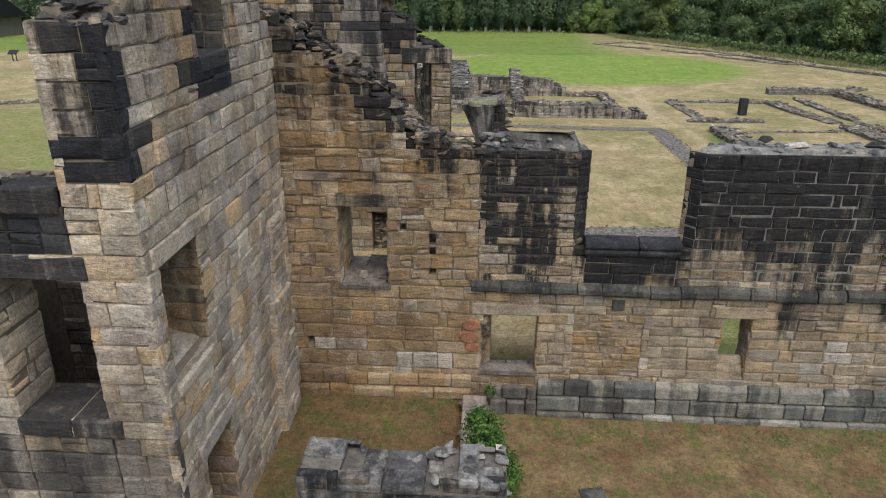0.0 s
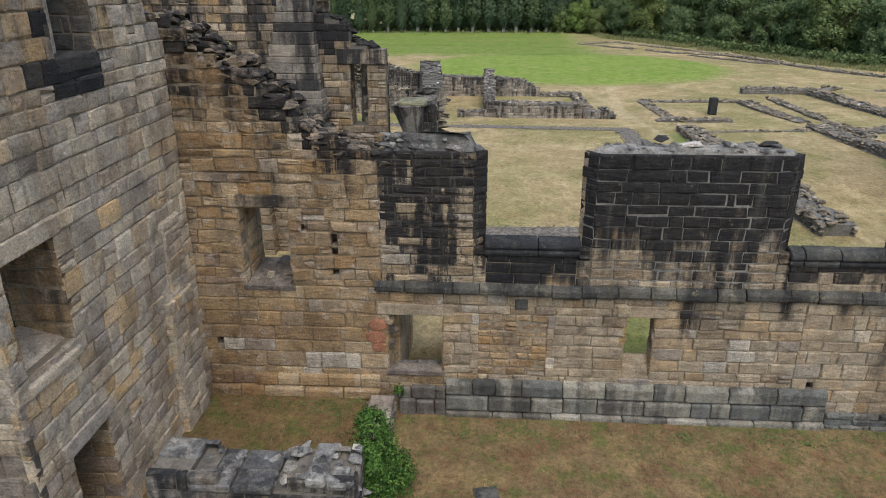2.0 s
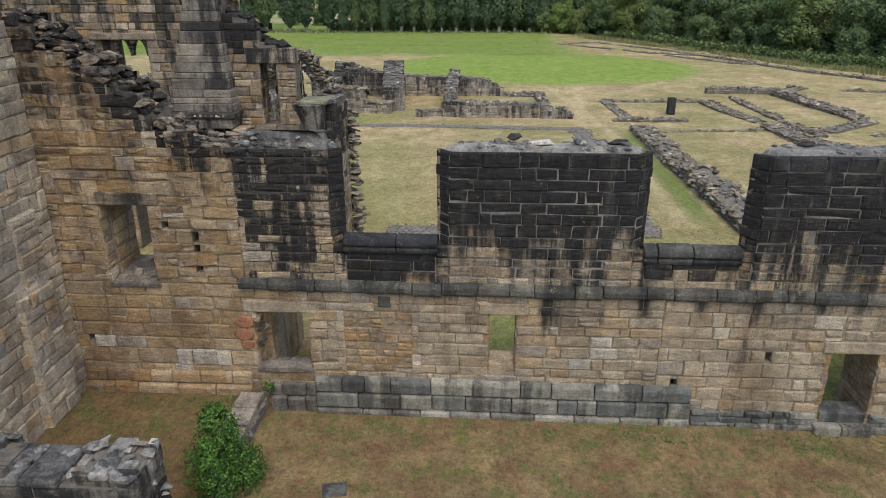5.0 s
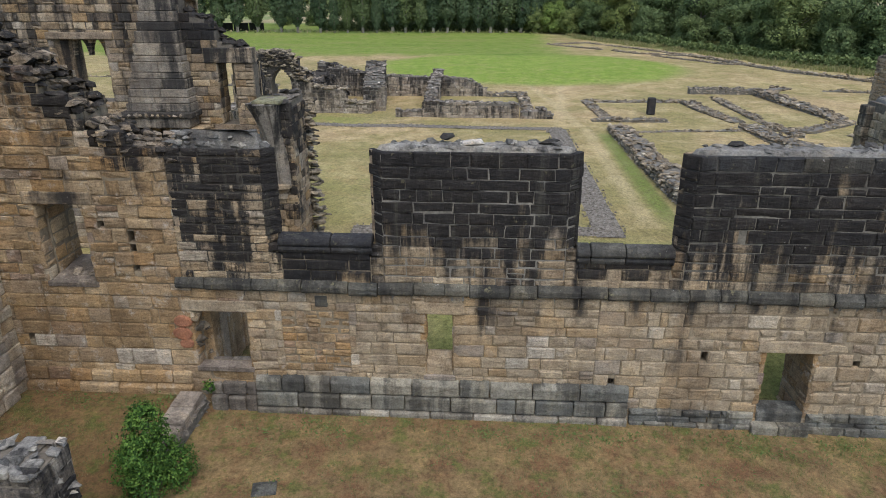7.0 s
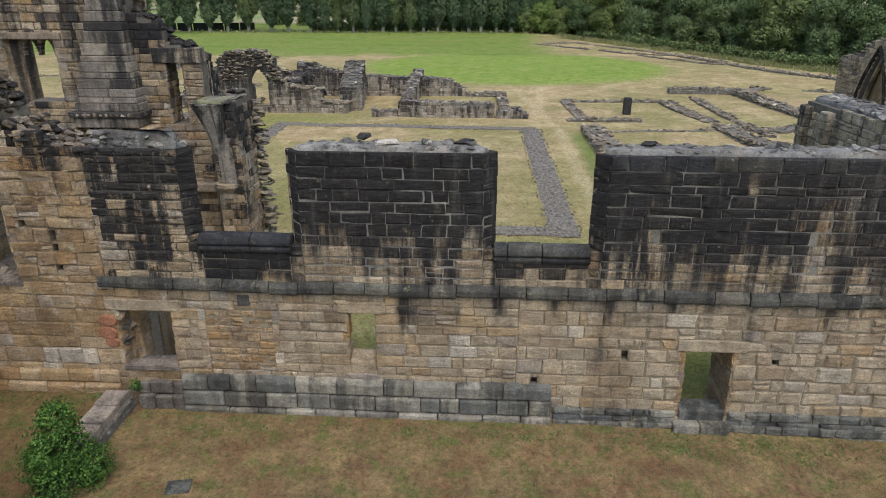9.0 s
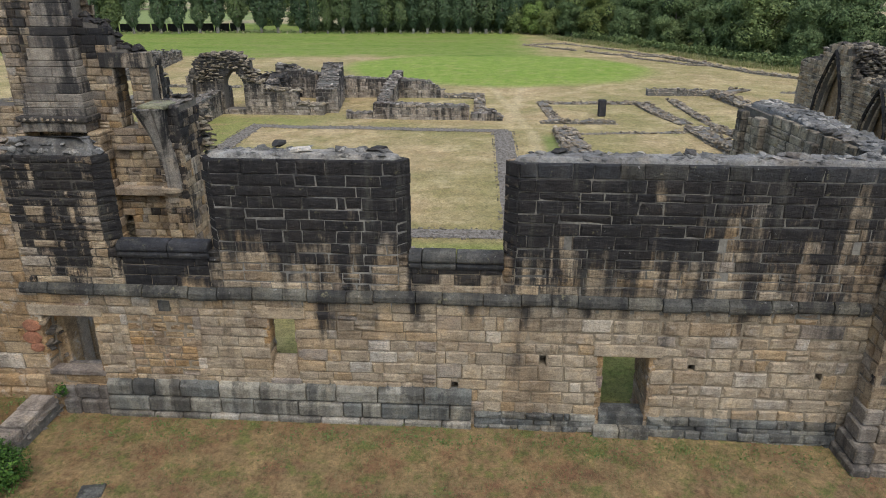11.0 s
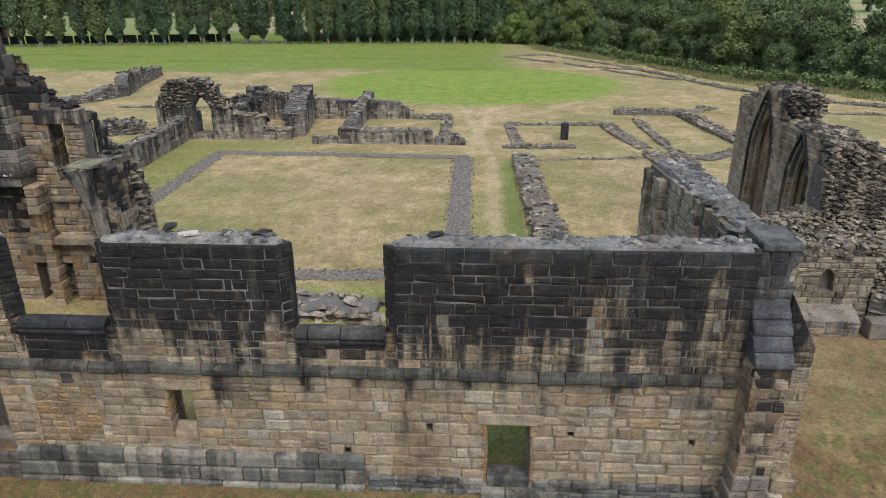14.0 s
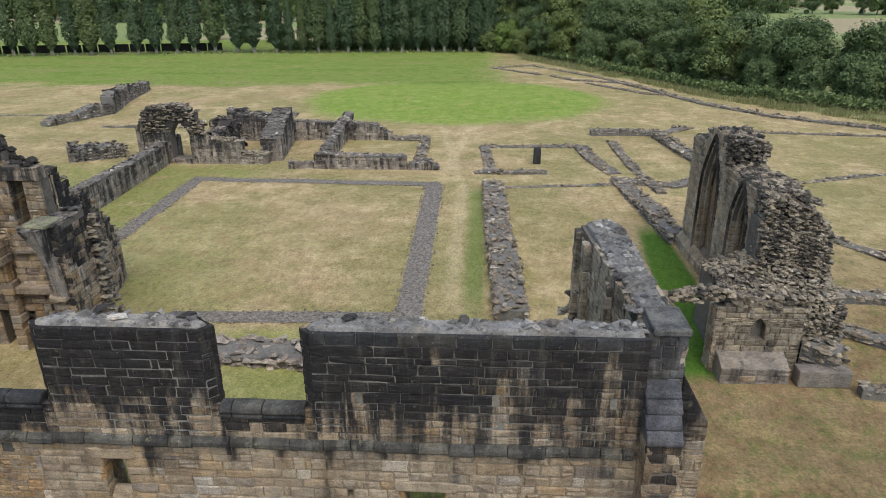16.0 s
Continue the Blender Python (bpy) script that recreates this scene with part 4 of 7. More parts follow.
    def weathered(u, z):
        """Blackened, laminated stones near the broken skyline."""
        near = wall_top(u) - z
        if u + X0 > -2.6 and near < 0.6 + 0.5 * noise.noise(Vector((u * 1.3, 0, z))) and pick.random() < 0.75:
            return M_SKYLINE
        return patch(u, z)
    upper = lambda group: [h for h in group if h[1] < edges[1] + 0.2]
    face(wall, WA, (0.15, WY), 3.4, lambda u: wall_top(min(u, edges[1] - 0.01)), upper(WALL_OPENINGS), M_SHELTERED, rng, 0.27, (0.3, 0.8), None, "parapet_block", special=weathered, slots=upper(HOLES), ragged=0.03)
    for x0, x1, z, mat in ((2.5, 4.5, 4.2, M_CREST), (9.05, 11.05, 4.08, M_SILL)):
        face(wall, (x0, WY), (x1, WY), 3.4, lambda u, z=z: z, [], mat, rng, 0.27, (0.45, 1.0), lambda u, z: True, "parapet_block", bevel=0.03)
    # battlements: what stands between the lost windows
    for k, (xa, xb, left, right, mat, size, rise) in enumerate(((0.15, 2.5, False, True, M_MERLON, 0.2, 0.26), (4.5, 9.05, True, True, M_PARAPET, 0.245, 0.12), (11.05, 19.12, True, False, M_STREAKED, 0.245, 0.12))):
        plan = battlement_plan(xa, xb, left, right)
        part("battlement_core", frustum(shrink(plan, 0.023), 3.0, shrink(plan, 0.023), 6.33), (C_SHALE, C_PALE, C_STREAK)[k], wall)
        slots = [(h[0] + X0 - plan[0][0], h[1] + X0 - plan[0][0], h[2], h[3]) for h in HOLES]
        for i, (p, q) in enumerate(zip(plan, plan[1:] + plan[:1])):
            bed = random.Random(200 + k)
            front = i == 0
            chamfer = abs(p[0] - q[0]) > 0.01 and abs(p[1] - q[1]) > 0.01 and max(p[1], q[1]) < WY + 0.4
            face(wall, p, q, 3.4 if front else 4.3 if chamfer else 3.05, lambda u: 6.4, [], M_RANGE if p[1] > WY + 0.7 else mat, bed, size, (0.36, 0.95) if front else (0.3, 0.45), (lambda u, z: u < 6) if front else None, "parapet_block", keys=(4.3, 6.08), special=(lambda u, z, e=plan[0][0] - X0, k=k: patch(u + e, z) or (M_LEDGE if k == 2 and z > 6.0 else None) or (M_PARAPET if k == 2 and u < 3.6 + 0.8 * math.sin(z * 3) else None)) if front else None, limit=170, slots=slots if front else (), bevel=0.02, ragged=0.012, odd=0.04, sunk=0.03)
        for x0, x1, side in ((xa, xa + 0.28, left), (xb - 0.28, xb, right)):
            if side:
                face(wall, (x0, WY), (x1, WY), 3.4, lambda u: 4.3, [], mat, random.Random(200 + k), size, (0.3, 0.4), keys=(4.3, 6.08))
        # mortared rubble top, a little domed
        cap = frustum(shrink(plan, 0.07), 6.3, shrink(plan, 0.16 if k else 0.34), 6.38 + rise * (1 if k else 1.4))
        worn(cap, "rubble_top", M_CAP, wall, "grey mortared rubble top with lichen", 0.05)
        if k == 0:
            strew(wall, (0.2, WY + 0.02), (2.35, WY + 0.02), 0.75, profile((0, 6.5), (1.0, 6.46), (2.2, 6.4)), M_CAP, rng, 26, 0.22, margin=0.1, bedded=True)
        lo, hi = (xa + (0.45 if left else 0.05), xb - (0.45 if right else 0.05))
        top = lambda u, z=6.34 + rise: z
        strew(wall, (lo, WY + 0.12), (hi, WY + 0.12), 0.66, top, M_CAP, rng, 34, 0.15, margin=0.05)
        strew(wall, (lo, WY + 0.2), (hi, WY + 0.2), 0.5, top, M_CAP, rng, 6.0, 0.27, lift=0.02)
    # inner face
    face(wall, (20.05, WY + 1.35), (-4.35, WY + 1.35), 0.0, lambda u: inner_top(24.4 - u) + 0.2, [(24.4 - h[1], 24.4 - h[0], h[2], h[3]) for h in wide], M_RANGE, rng, 0.3, (0.4, 0.9), breaks=[24.4 - e for e in edges[::-1]])
    jambs(wall, WA, WB, 0.36, WALL_OPENINGS, M_SHELTERED, rng)
    jambs(wall, (X0, WY + 0.36), (WB[0], WY + 0.36), 0.97, wide, M_SHELTERED, rng)
    # lintels and sills
    for (u0, u1, za, zb), name in ((DOOR_1, "lintel"), (DOOR_2, "lintel"), (LOW_WINDOW, "lintel"), (HIGH_WINDOW, "lintel")):
        s = Soup()
        s.box(X0 + u0 - 0.22, X0 + u1 + 0.25, WY - 0.03, WY + 0.36, zb + 0.005, zb + 0.29)
        worn(s, name, M_WALL, wall, width=0.025)
        s = Soup()
        s.box(X0 + u0 - 0.05, X0 + u1 + 0.05, WY - 0.03, WY + (0.3 if za < 3 else 0.62), za - 0.12, za + 0.012)
        worn(s, "sill", M_STUB, wall, width=0.02)
    for x0, x1, lift in ((-2.95, -2.5, 0.0), (-2.49, -1.95, 0.06)):
        s = prism([(WY + 0.03, 3.1), (WY + 1.3, 3.1), (WY + 1.3, 3.42 + lift), (WY + 0.03, 3.29)], Matrix(((0, 1, 0, x0), (1, 0, 0, 0), (0, 0, 1, 0), (0, 0, 0, 1))), x1 - x0)
        worn(s, "sill_slab", M_STUB, wall, "grey sloping slab on the window sill", 0.03)
    # string course, in lengths
    x = 0.0
    while x < 19.0:
        w = rng.uniform(0.5, 1.1)
        e = min(x + w, 19.0) - 0.012
        drop = rng.uniform(-0.025, 0.02)
        out = -0.12 + rng.uniform(-0.035, 0.03)
        s = prism([(WY + out + 0.04, 3.15 + 2 * drop), (WY + 0.1, 3.12), (WY + 0.1, 3.45), (WY - 0.03, 3.43 + drop), (WY + out, 3.32 + drop), (WY + out, 3.2 + drop)], Matrix(((0, 1, 0, x), (1, 0, 0, 0), (0, 0, 1, 0), (0, 0, 0, 1))), e - x)
        worn(s, "string_course_stone", M_STRING, wall, width=0.022)
        x += w
    # rolled coping on the sills of the lost windows, over a small fillet
    along_x = lambda x: Matrix(((0, 1, 0, x), (1, 0, 0, 0), (0, 0, 1, 0), (0, 0, 0, 1)))
    for a, b, z, mat in ((2.46, 4.56, 4.2, M_BLACK), (9.0, 11.1, 4.08, M_LEDGE)):
        marks = (a, a + (b - a) * 0.56, b) if z > 4.1 else (a, a + 0.3, a + (b - a) * 0.5, b)
        for x0, x1 in zip(marks, marks[1:]):
            t = rng.uniform(-0.015, 0.015)
            s = prism([(WY - 0.06, z + 0.07), (WY + 0.36, z + 0.07), (WY + 0.37, z + 0.24 + t), (WY + 0.26, z + 0.3 + t), (WY + 0.06, z + 0.3 + t), (WY - 0.07, z + 0.22), (WY - 0.1, z + 0.13)], along_x(x0), x1 - x0 - 0.014)
            worn(s, "coping_stone", mat, wall, width=0.05, segments=3)
            s = prism([(WY - 0.03, z - 0.09), (WY + 0.36, z - 0.09), (WY + 0.36, z + 0.065), (WY - 0.05, z + 0.065), (WY - 0.075, z + 0.0)], along_x(x0), x1 - x0 - 0.014)
            worn(s, "coping_fillet", mat, wall, width=0.03)
    for x, y, z, size, mat, name in ((6.15, WY + 0.62, 6.6, 0.5, M_COPING, "loose_slab"), (6.7, WY + 0.38, 6.53, 0.5, M_WHITE, "loose_slab"), (8.3, WY + 0.5, 6.54, 0.42, M_COPING, "loose_slab"), (12.2, WY + 0.55, 6.54, 0.45, M_COPING, "loose_slab"), (14.9, WY + 0.5, 6.54, 0.4, M_RUBBLE, "loose_slab"), (17.0, WY + 0.5, 6.54, 0.36, M_RUBBLE, "loose_slab")):
        s = Soup()
        rock(s, rng, (x, y, z), size, 0.35, None, 0.12)
        tagged(part(name, s, mat), "loose flat stone lying on the battlement top", "stone", "loose stones on the battlements")
    # broken rise towards the tower
    for lift in (-0.3, -0.18, -0.06):
        strew(wall, (-4.3, WY + 0.02), (0.3, WY + 0.02), 1.3, lambda u: wall_top(u + 0.03), M_TOPS, rng, 34, 0.28, lift=lift, margin=0.0, bedded=True)
    # plinth: two weathered courses, rougher past the door
    for z0, z1, out in ((0.54, 0.94, 0.14), (0.14, 0.53, 0.17), (-0.35, 0.13, 0.25)):
        x = 1.62
        while x < 10.4:
            w = rng.uniform(0.45, 1.3)
            e = 10.45 if 10.45 - (x + w) < 0.4 else x + w
            j = rng.uniform(-0.015, 0.015)
            s = prism([(WY - out + j, z0), (WY + 0.1, z0), (WY + 0.1, z1), (WY - 0.02, z1 + j), (WY - out + j, z1 - (0.12 if z1 > 0.9 else 0.03) + j)], Matrix(((0, 1, 0, x), (1, 0, 0, 0), (0, 0, 1, 0), (0, 0, 0, 1))), e - x - 0.014)
            worn(s, "plinth_stone", M_PLINTH if z0 > 0 else M_FOOTING, wall, width=0.035)
            x = e
    for z0, z1, out in ((0.62, 0.95, 0.06), (0.3, 0.61, 0.11), (-0.25, 0.29, 0.15)):
        x = -4.3
        while x < 0.0:
            w = rng.uniform(0.45, 1.0)
            e = 0.05 if 0.05 - (x + w) < 0.3 else x + w
            j = rng.uniform(-0.02, 0.02)
            s = prism([(WY - out + j, z0), (WY + 0.1, z0), (WY + 0.1, z1), (WY - 0.02, z1 + j), (WY - out + j, z1 - 0.08 + j)], Matrix(((0, 1, 0, x), (1, 0, 0, 0), (0, 0, 1, 0), (0, 0, 0, 1))), e - x - 0.012)
            worn(s, "plinth_stone", M_SHELTERED, wall, width=0.035)
            x = e
    for x0, x1 in ((10.5, 13.36), (14.57, 18.9)):
        face(wall, (x0, WY - 0.07), (x1, WY - 0.07), -0.5, lambda u: 0.34, [], M_PLINTH, rng, 0.21, (0.3, 0.7), ragged=0.035, bevel=0.05, name="footing_stone", single=lambda u, z: True)
        face(wall, (x0, WY - 0.13), (x1, WY - 0.13), -0.6, lambda u: 0.02, [], M_PLINTH, rng, 0.2, (0.35, 0.8), ragged=0.035, bevel=0.05, name="footing_stone", single=lambda u, z: True)
    # reddened stones beside the narrow door
    for x, z, size in ((0.02, 2.3, 0.44), (-0.04, 1.98, 0.46), (0.04, 1.72, 0.36)):
        s = Soup()
        ring = [(x + size * 0.5 * math.cos(a) * rng.uniform(0.85, 1.1), z + size * 0.4 * math.sin(a) * rng.uniform(0.85, 1.1)) for a in [math.pi * 2 * i / 9 for i in range(9)]]
        s = prism(ring, Matrix.Translation((0, WY - 0.05, 0)), 0.25)
        worn(s, "red_stone", M_RED, wall, "rounded red sandstone block", 0.045, 3)
    # broken jamb of the narrow door
    s = Soup()
    for i in range(16):
        rock(s, rng, (rng.uniform(0.12, 0.3) + 0.1 * rng.random(), rng.uniform(WY + 0.1, WY + 0.55), rng.uniform(1.1, 2.55)), rng.uniform(0.18, 0.32), 0.7, None, 0.3)
    for i in range(16):
        rock(s, rng, (rng.uniform(-2.8, -2.0), rng.uniform(WY + 0.25, WY + 0.9), 3.27 + rng.uniform(0, 0.1)), rng.uniform(0.15, 0.28), 0.35, None, 0.3)
    tagged(part("broken_jamb", s, M_TOWER_LOW, wall), kind="stuff")
    # steps at the doors
    s = Soup()
    s.box(13.44, 14.5, WY - 0.02, WY + 0.5, -0.45, 0.36)
    worn(s, "door_step", M_PLINTH, wall, "grey worn stone threshold block", 0.04)
    for x0, x1 in ((13.3, 13.9), (13.91, 14.6)):
        s = Soup()
        s.box(x0, x1, WY - 0.26, WY + 0.0, -0.5, 0.1)
        worn(s, "door_step", M_PLINTH, wall, width=0.04)
    # worn flags at the narrow door's foot, nearly flush with the plinth
    for z0, z1, out, x0 in ((0.72, 1.06, -0.04, 0.4), (0.38, 0.71, 0.12, 0.42), (-0.3, 0.37, 0.2, 0.5)):
        x = x0
        while x < 1.5:
            e = 1.62 if x > 1.0 else x + rng.uniform(0.35, 0.6)
            s = Soup()
            s.box(x, e - 0.012, WY - out + rng.uniform(-0.03, 0.03), WY + 0.6, z0, z1 + rng.uniform(-0.03, 0.02))
            worn(s, "door_step", M_FLAG, wall, width=0.045)
            x = e
    # tall slabs lining the passage behind the narrow door
    y = WY + 0.5
    while y < WY + 2.9:
        d = rng.uniform(0.32, 0.55)
        s = Soup()
        s.box(0.2, 0.5 + rng.uniform(-0.03, 0.03), y, y + d - 0.025, 0.2, 2.75 + rng.uniform(-0.1, 0.1))
        worn(s, "passage_slab", M_SHELTERED, wall, width=0.035)
        y += d
    # carved stone, blocked window and shallow stains set in the face
    s = Soup()
    s.box(3.18, 3.47, WY - 0.025, WY + 0.1, 2.78, 3.06)
    worn(s, "carved_panel", M_PLINTH, wall, "small grey carved stone panel", 0.02)
    s = prism([(WY + 0.02, 1.05), (WY + 0.36, 1.05), (WY + 0.36, 1.56), (WY + 0.24, 1.58), (WY + 0.04, 1.34)], along_x(5.71), 0.62)
    worn(s, "window_blocking", M_WALL, wall, "brown sloping stone filling the window's foot", 0.03)
    return wall


build_main_wall()


# ---- the tower and the return wall ----
def build_tower():
    rng = random.Random(21)
    ya, yb = 8.05, WY
    xf = -4.1
    top = stepped(((0, 9.35), (0.5, 9.5), (0.9, 9.9), (1.6, 10.8), (5.2, 11.0), (5.6, 9.2), (6.2, 8.9)), 0.08, 3)
    window, door, upper = (0.35, 1.55, 4.4, 6.15), (0.85, 1.9, -0.3, 2.62), (2.55, 3.7, 8.65, 10.4)
    opens = [window, door, upper]
    a, b = (xf, ya), (xf, yb)
    # the face looks east: run it from south to north so that its right hand is east
    wall = core("tower_wall", a, b, 0.95, -0.5, top, opens, C_WALL, 0.04, 0.45)
    tagged(wall, "tall ruined sandstone tower wall with a window, a door and a broken top", "ruined wall")
    face(wall, a, b, 0.0, top, opens, M_TOWER, rng, 0.32, (0.3, 0.68), lambda u, z: z > 2.2 and u < 5.5, limit=300, ragged=0.02, bevel=0.024, odd=0.05, special=lambda u, z: M_QUOIN if (u < 0.45 and 7.5 < z < 9.15) or (2.3 < u < 3.9 and 8.0 < z < 8.7) or (abs(u - 2.2) < 0.3 and z > 7.9 and int(z * 4) % 3 == 0) else None)
    jambs(wall, a, b, 0.95, [window, door], M_SHELTERED, rng)
    jambs(wall, a, b, 0.95, [upper], M_TOWER_LOW, rng)
    for (u0, u1, za, zb) in (window, door):
        s = Soup()
        s.box(xf - 0.5, xf + 0.04, ya + u0 - 0.2, ya + u1 + 0.2, zb, zb + 0.3)
        worn(s, "lintel", M_TOWER, wall, width=0.03)
    s = prism([(xf + 0.06, 4.1), (xf - 0.9, 4.1), (xf - 0.9, 4.62), (xf - 0.25, 4.45), (xf + 0.06, 4.25)], Matrix(((0, 1, 0, 0), (1, 0, 0, 0), (0, 0, 1, 0), (0, 0, 0, 1))) @ Matrix(((0, 1, 0, 0), (1, 0, 0, 0), (0, 0, 1, 0), (0, 0, 0, 1))) @ Matrix.Translation((0, ya + 0.3, 0)), 1.3)
    worn(s, "sill", M_TOWER, wall, width=0.03)
    s = Soup()
    s.box(xf - 0.75, xf + 0.02, ya + 2.5, ya + 3.75, 8.4, 8.66)
    worn(s, "sill", M_COPING, wall, "black sloping window sill", 0.04)
    s = Soup()
    s.box(xf - 0.5, xf - 0.33, ya + 3.0, ya + 3.15, 8.66, 10.4)
    worn(s, "mullion", M_TOWER, wall, width=0.03)
    # shaft with sloping set-offs in the corner
    for z0, z1, out, y0, y1 in ((-0.2, 3.55, 0.14, 12.5, 13.6), (3.55, 5.2, 0.06, 12.85, 13.65)):
        s = prism([(xf - 0.2, z0), (xf + out - 0.06, z0), (xf + out - 0.06, z1), (xf - 0.02, z1 + 0.35), (xf - 0.2, z1 + 0.35)], Matrix.Translation((0, y0 + 0.05, 0)), y1 - y0 - 0.1)
        worn(s, "corner_shaft", M_TOWER, wall, width=0.04)
        face(wall, (xf + out, y0), (xf + out, y1), z0, lambda u: z1, [], M_TOWER, rng, 0.3, (0.3, 0.6))
        face(wall, (xf - 0.1, y0), (xf + out, y0), z0, lambda u: z1, [], M_TOWER, rng, 0.3, (0.3, 0.6))
    strew(wall, a, b, 0.9, top, M_RUBBLE, rng, 24, 0.3)
    # the front of the tower, looking south
    fa, fb = (-9.5, ya), (xf, ya)
    length = 9.5 + xf
    ftop = lambda u: 9.3 if u > length - 0.95 else 7.3 if u > length - 1.75 else 7.9 if u > length - 2.3 else 7.3
    win = (length - 2.28, length - 0.92, 3.85, 6.06)
    front = core("tower_front_wall", fa, (xf - 0.93, ya), 0.95, -0.5, lambda u: min(ftop(u), 7.3), [win], C_WALL, 0.06, 0.25)
    tagged(front, "ruined tower front with large quoins and an empty window", "ruined wall")
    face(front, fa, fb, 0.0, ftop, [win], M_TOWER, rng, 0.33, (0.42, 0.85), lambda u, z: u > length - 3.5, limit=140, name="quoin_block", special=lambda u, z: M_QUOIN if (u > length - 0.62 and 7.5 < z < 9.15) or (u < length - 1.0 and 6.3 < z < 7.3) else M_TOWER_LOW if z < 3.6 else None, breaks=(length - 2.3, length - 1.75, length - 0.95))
    jambs(front, fa, fb, 0.95, [win], M_TOWER, rng)
    face(front, (xf - 0.95, ya + 0.95), (xf - 0.95, ya), 7.3, lambda u: 9.3, [], M_TOWER, rng, 0.31, (0.4, 0.6))
    s = Soup()
    s.box(xf - 2.5, xf - 0.8, ya - 0.03, ya + 0.6, 6.07, 6.4)
    worn(s, "lintel", M_COPING, front, width=0.03)
    for x0, x1 in ((xf - 2.3, xf - 1.5), (xf - 1.49, xf - 0.75)):
        s = Soup()
        s.box(x0, x1, ya - 0.04, ya + 0.95, 3.58, 3.86)
        worn(s, "sill", M_COPING, front, width=0.03)
    x = -9.5
    while x < xf - 1.0:
        w = rng.uniform(0.6, 0.9)
        s = Soup()
        s.box(x, min(x + w, xf - 0.98) - 0.01, ya - 0.05, ya + 0.5, 6.98, 7.32 + rng.uniform(0, 0.03))
        worn(s, "coping_stone", M_COPING, front, width=0.04)
        x += w
    strew(front, (xf - 0.9, ya), (xf, ya), 0.9, lambda u: 9.28, M_RUBBLE, rng, 45, 0.24)
    strew(front, fa, (xf - 0.8, ya + 0.5), 0.45, lambda u: 7.28, M_RUBBLE, rng, 10, 0.2)
    # inner walls that close the tower
    back = core("tower_back_wall", (-9.5, 12.6), (-5.05, 12.6), 0.9, -0.5, lambda u: 5.2, [], C_DARK, 0.02)
    tagged(back, "dark inner wall of the ruined tower", "ruined wall")
    face(back, (-9.5, 12.6), (-5.05, 12.6), 0, lambda u: 5.2, [], M_RUBBLE, rng, 0.3, (0.4, 0.8))
    side = core("tower_side_wall", (-9.4, 12.6), (-9.4, 9.0), 0.8, -0.5, lambda u: 5.2, [], C_DARK, 0.02)
    tagged(side, "dark inner side wall of the ruined tower", "ruined wall")
    # added slab, hidden behind the front, that keeps daylight out of the tower
    s = Soup()
    s.box(-9.4, -5.0, 8.95, 10.9, 6.12, 6.45)
    vault = worn(s, "tower_vault", C_DARK, None, width=0.05)
    tagged(vault, "unseen slab added inside the tower to keep it dark", "vault")


build_tower()


# ---- low walls, bush and yard ----
M_YARD = stone("yard_wall_stone", GREY, 0.4, 3.4, 0.96, 1.6, 0.9, 0.3, lime=0.5)
M_SLATE = stone("lichened_top_stone", ((0.0, (0.14, 0.14, 0.135)), (0.4, (0.24, 0.235, 0.22)), (0.7, (0.30, 0.29, 0.26)), (1.0, (0.42, 0.40, 0.35))), 0.5, 7, 0.85, 1.4, 0.4, 0.3, lime=0.35)


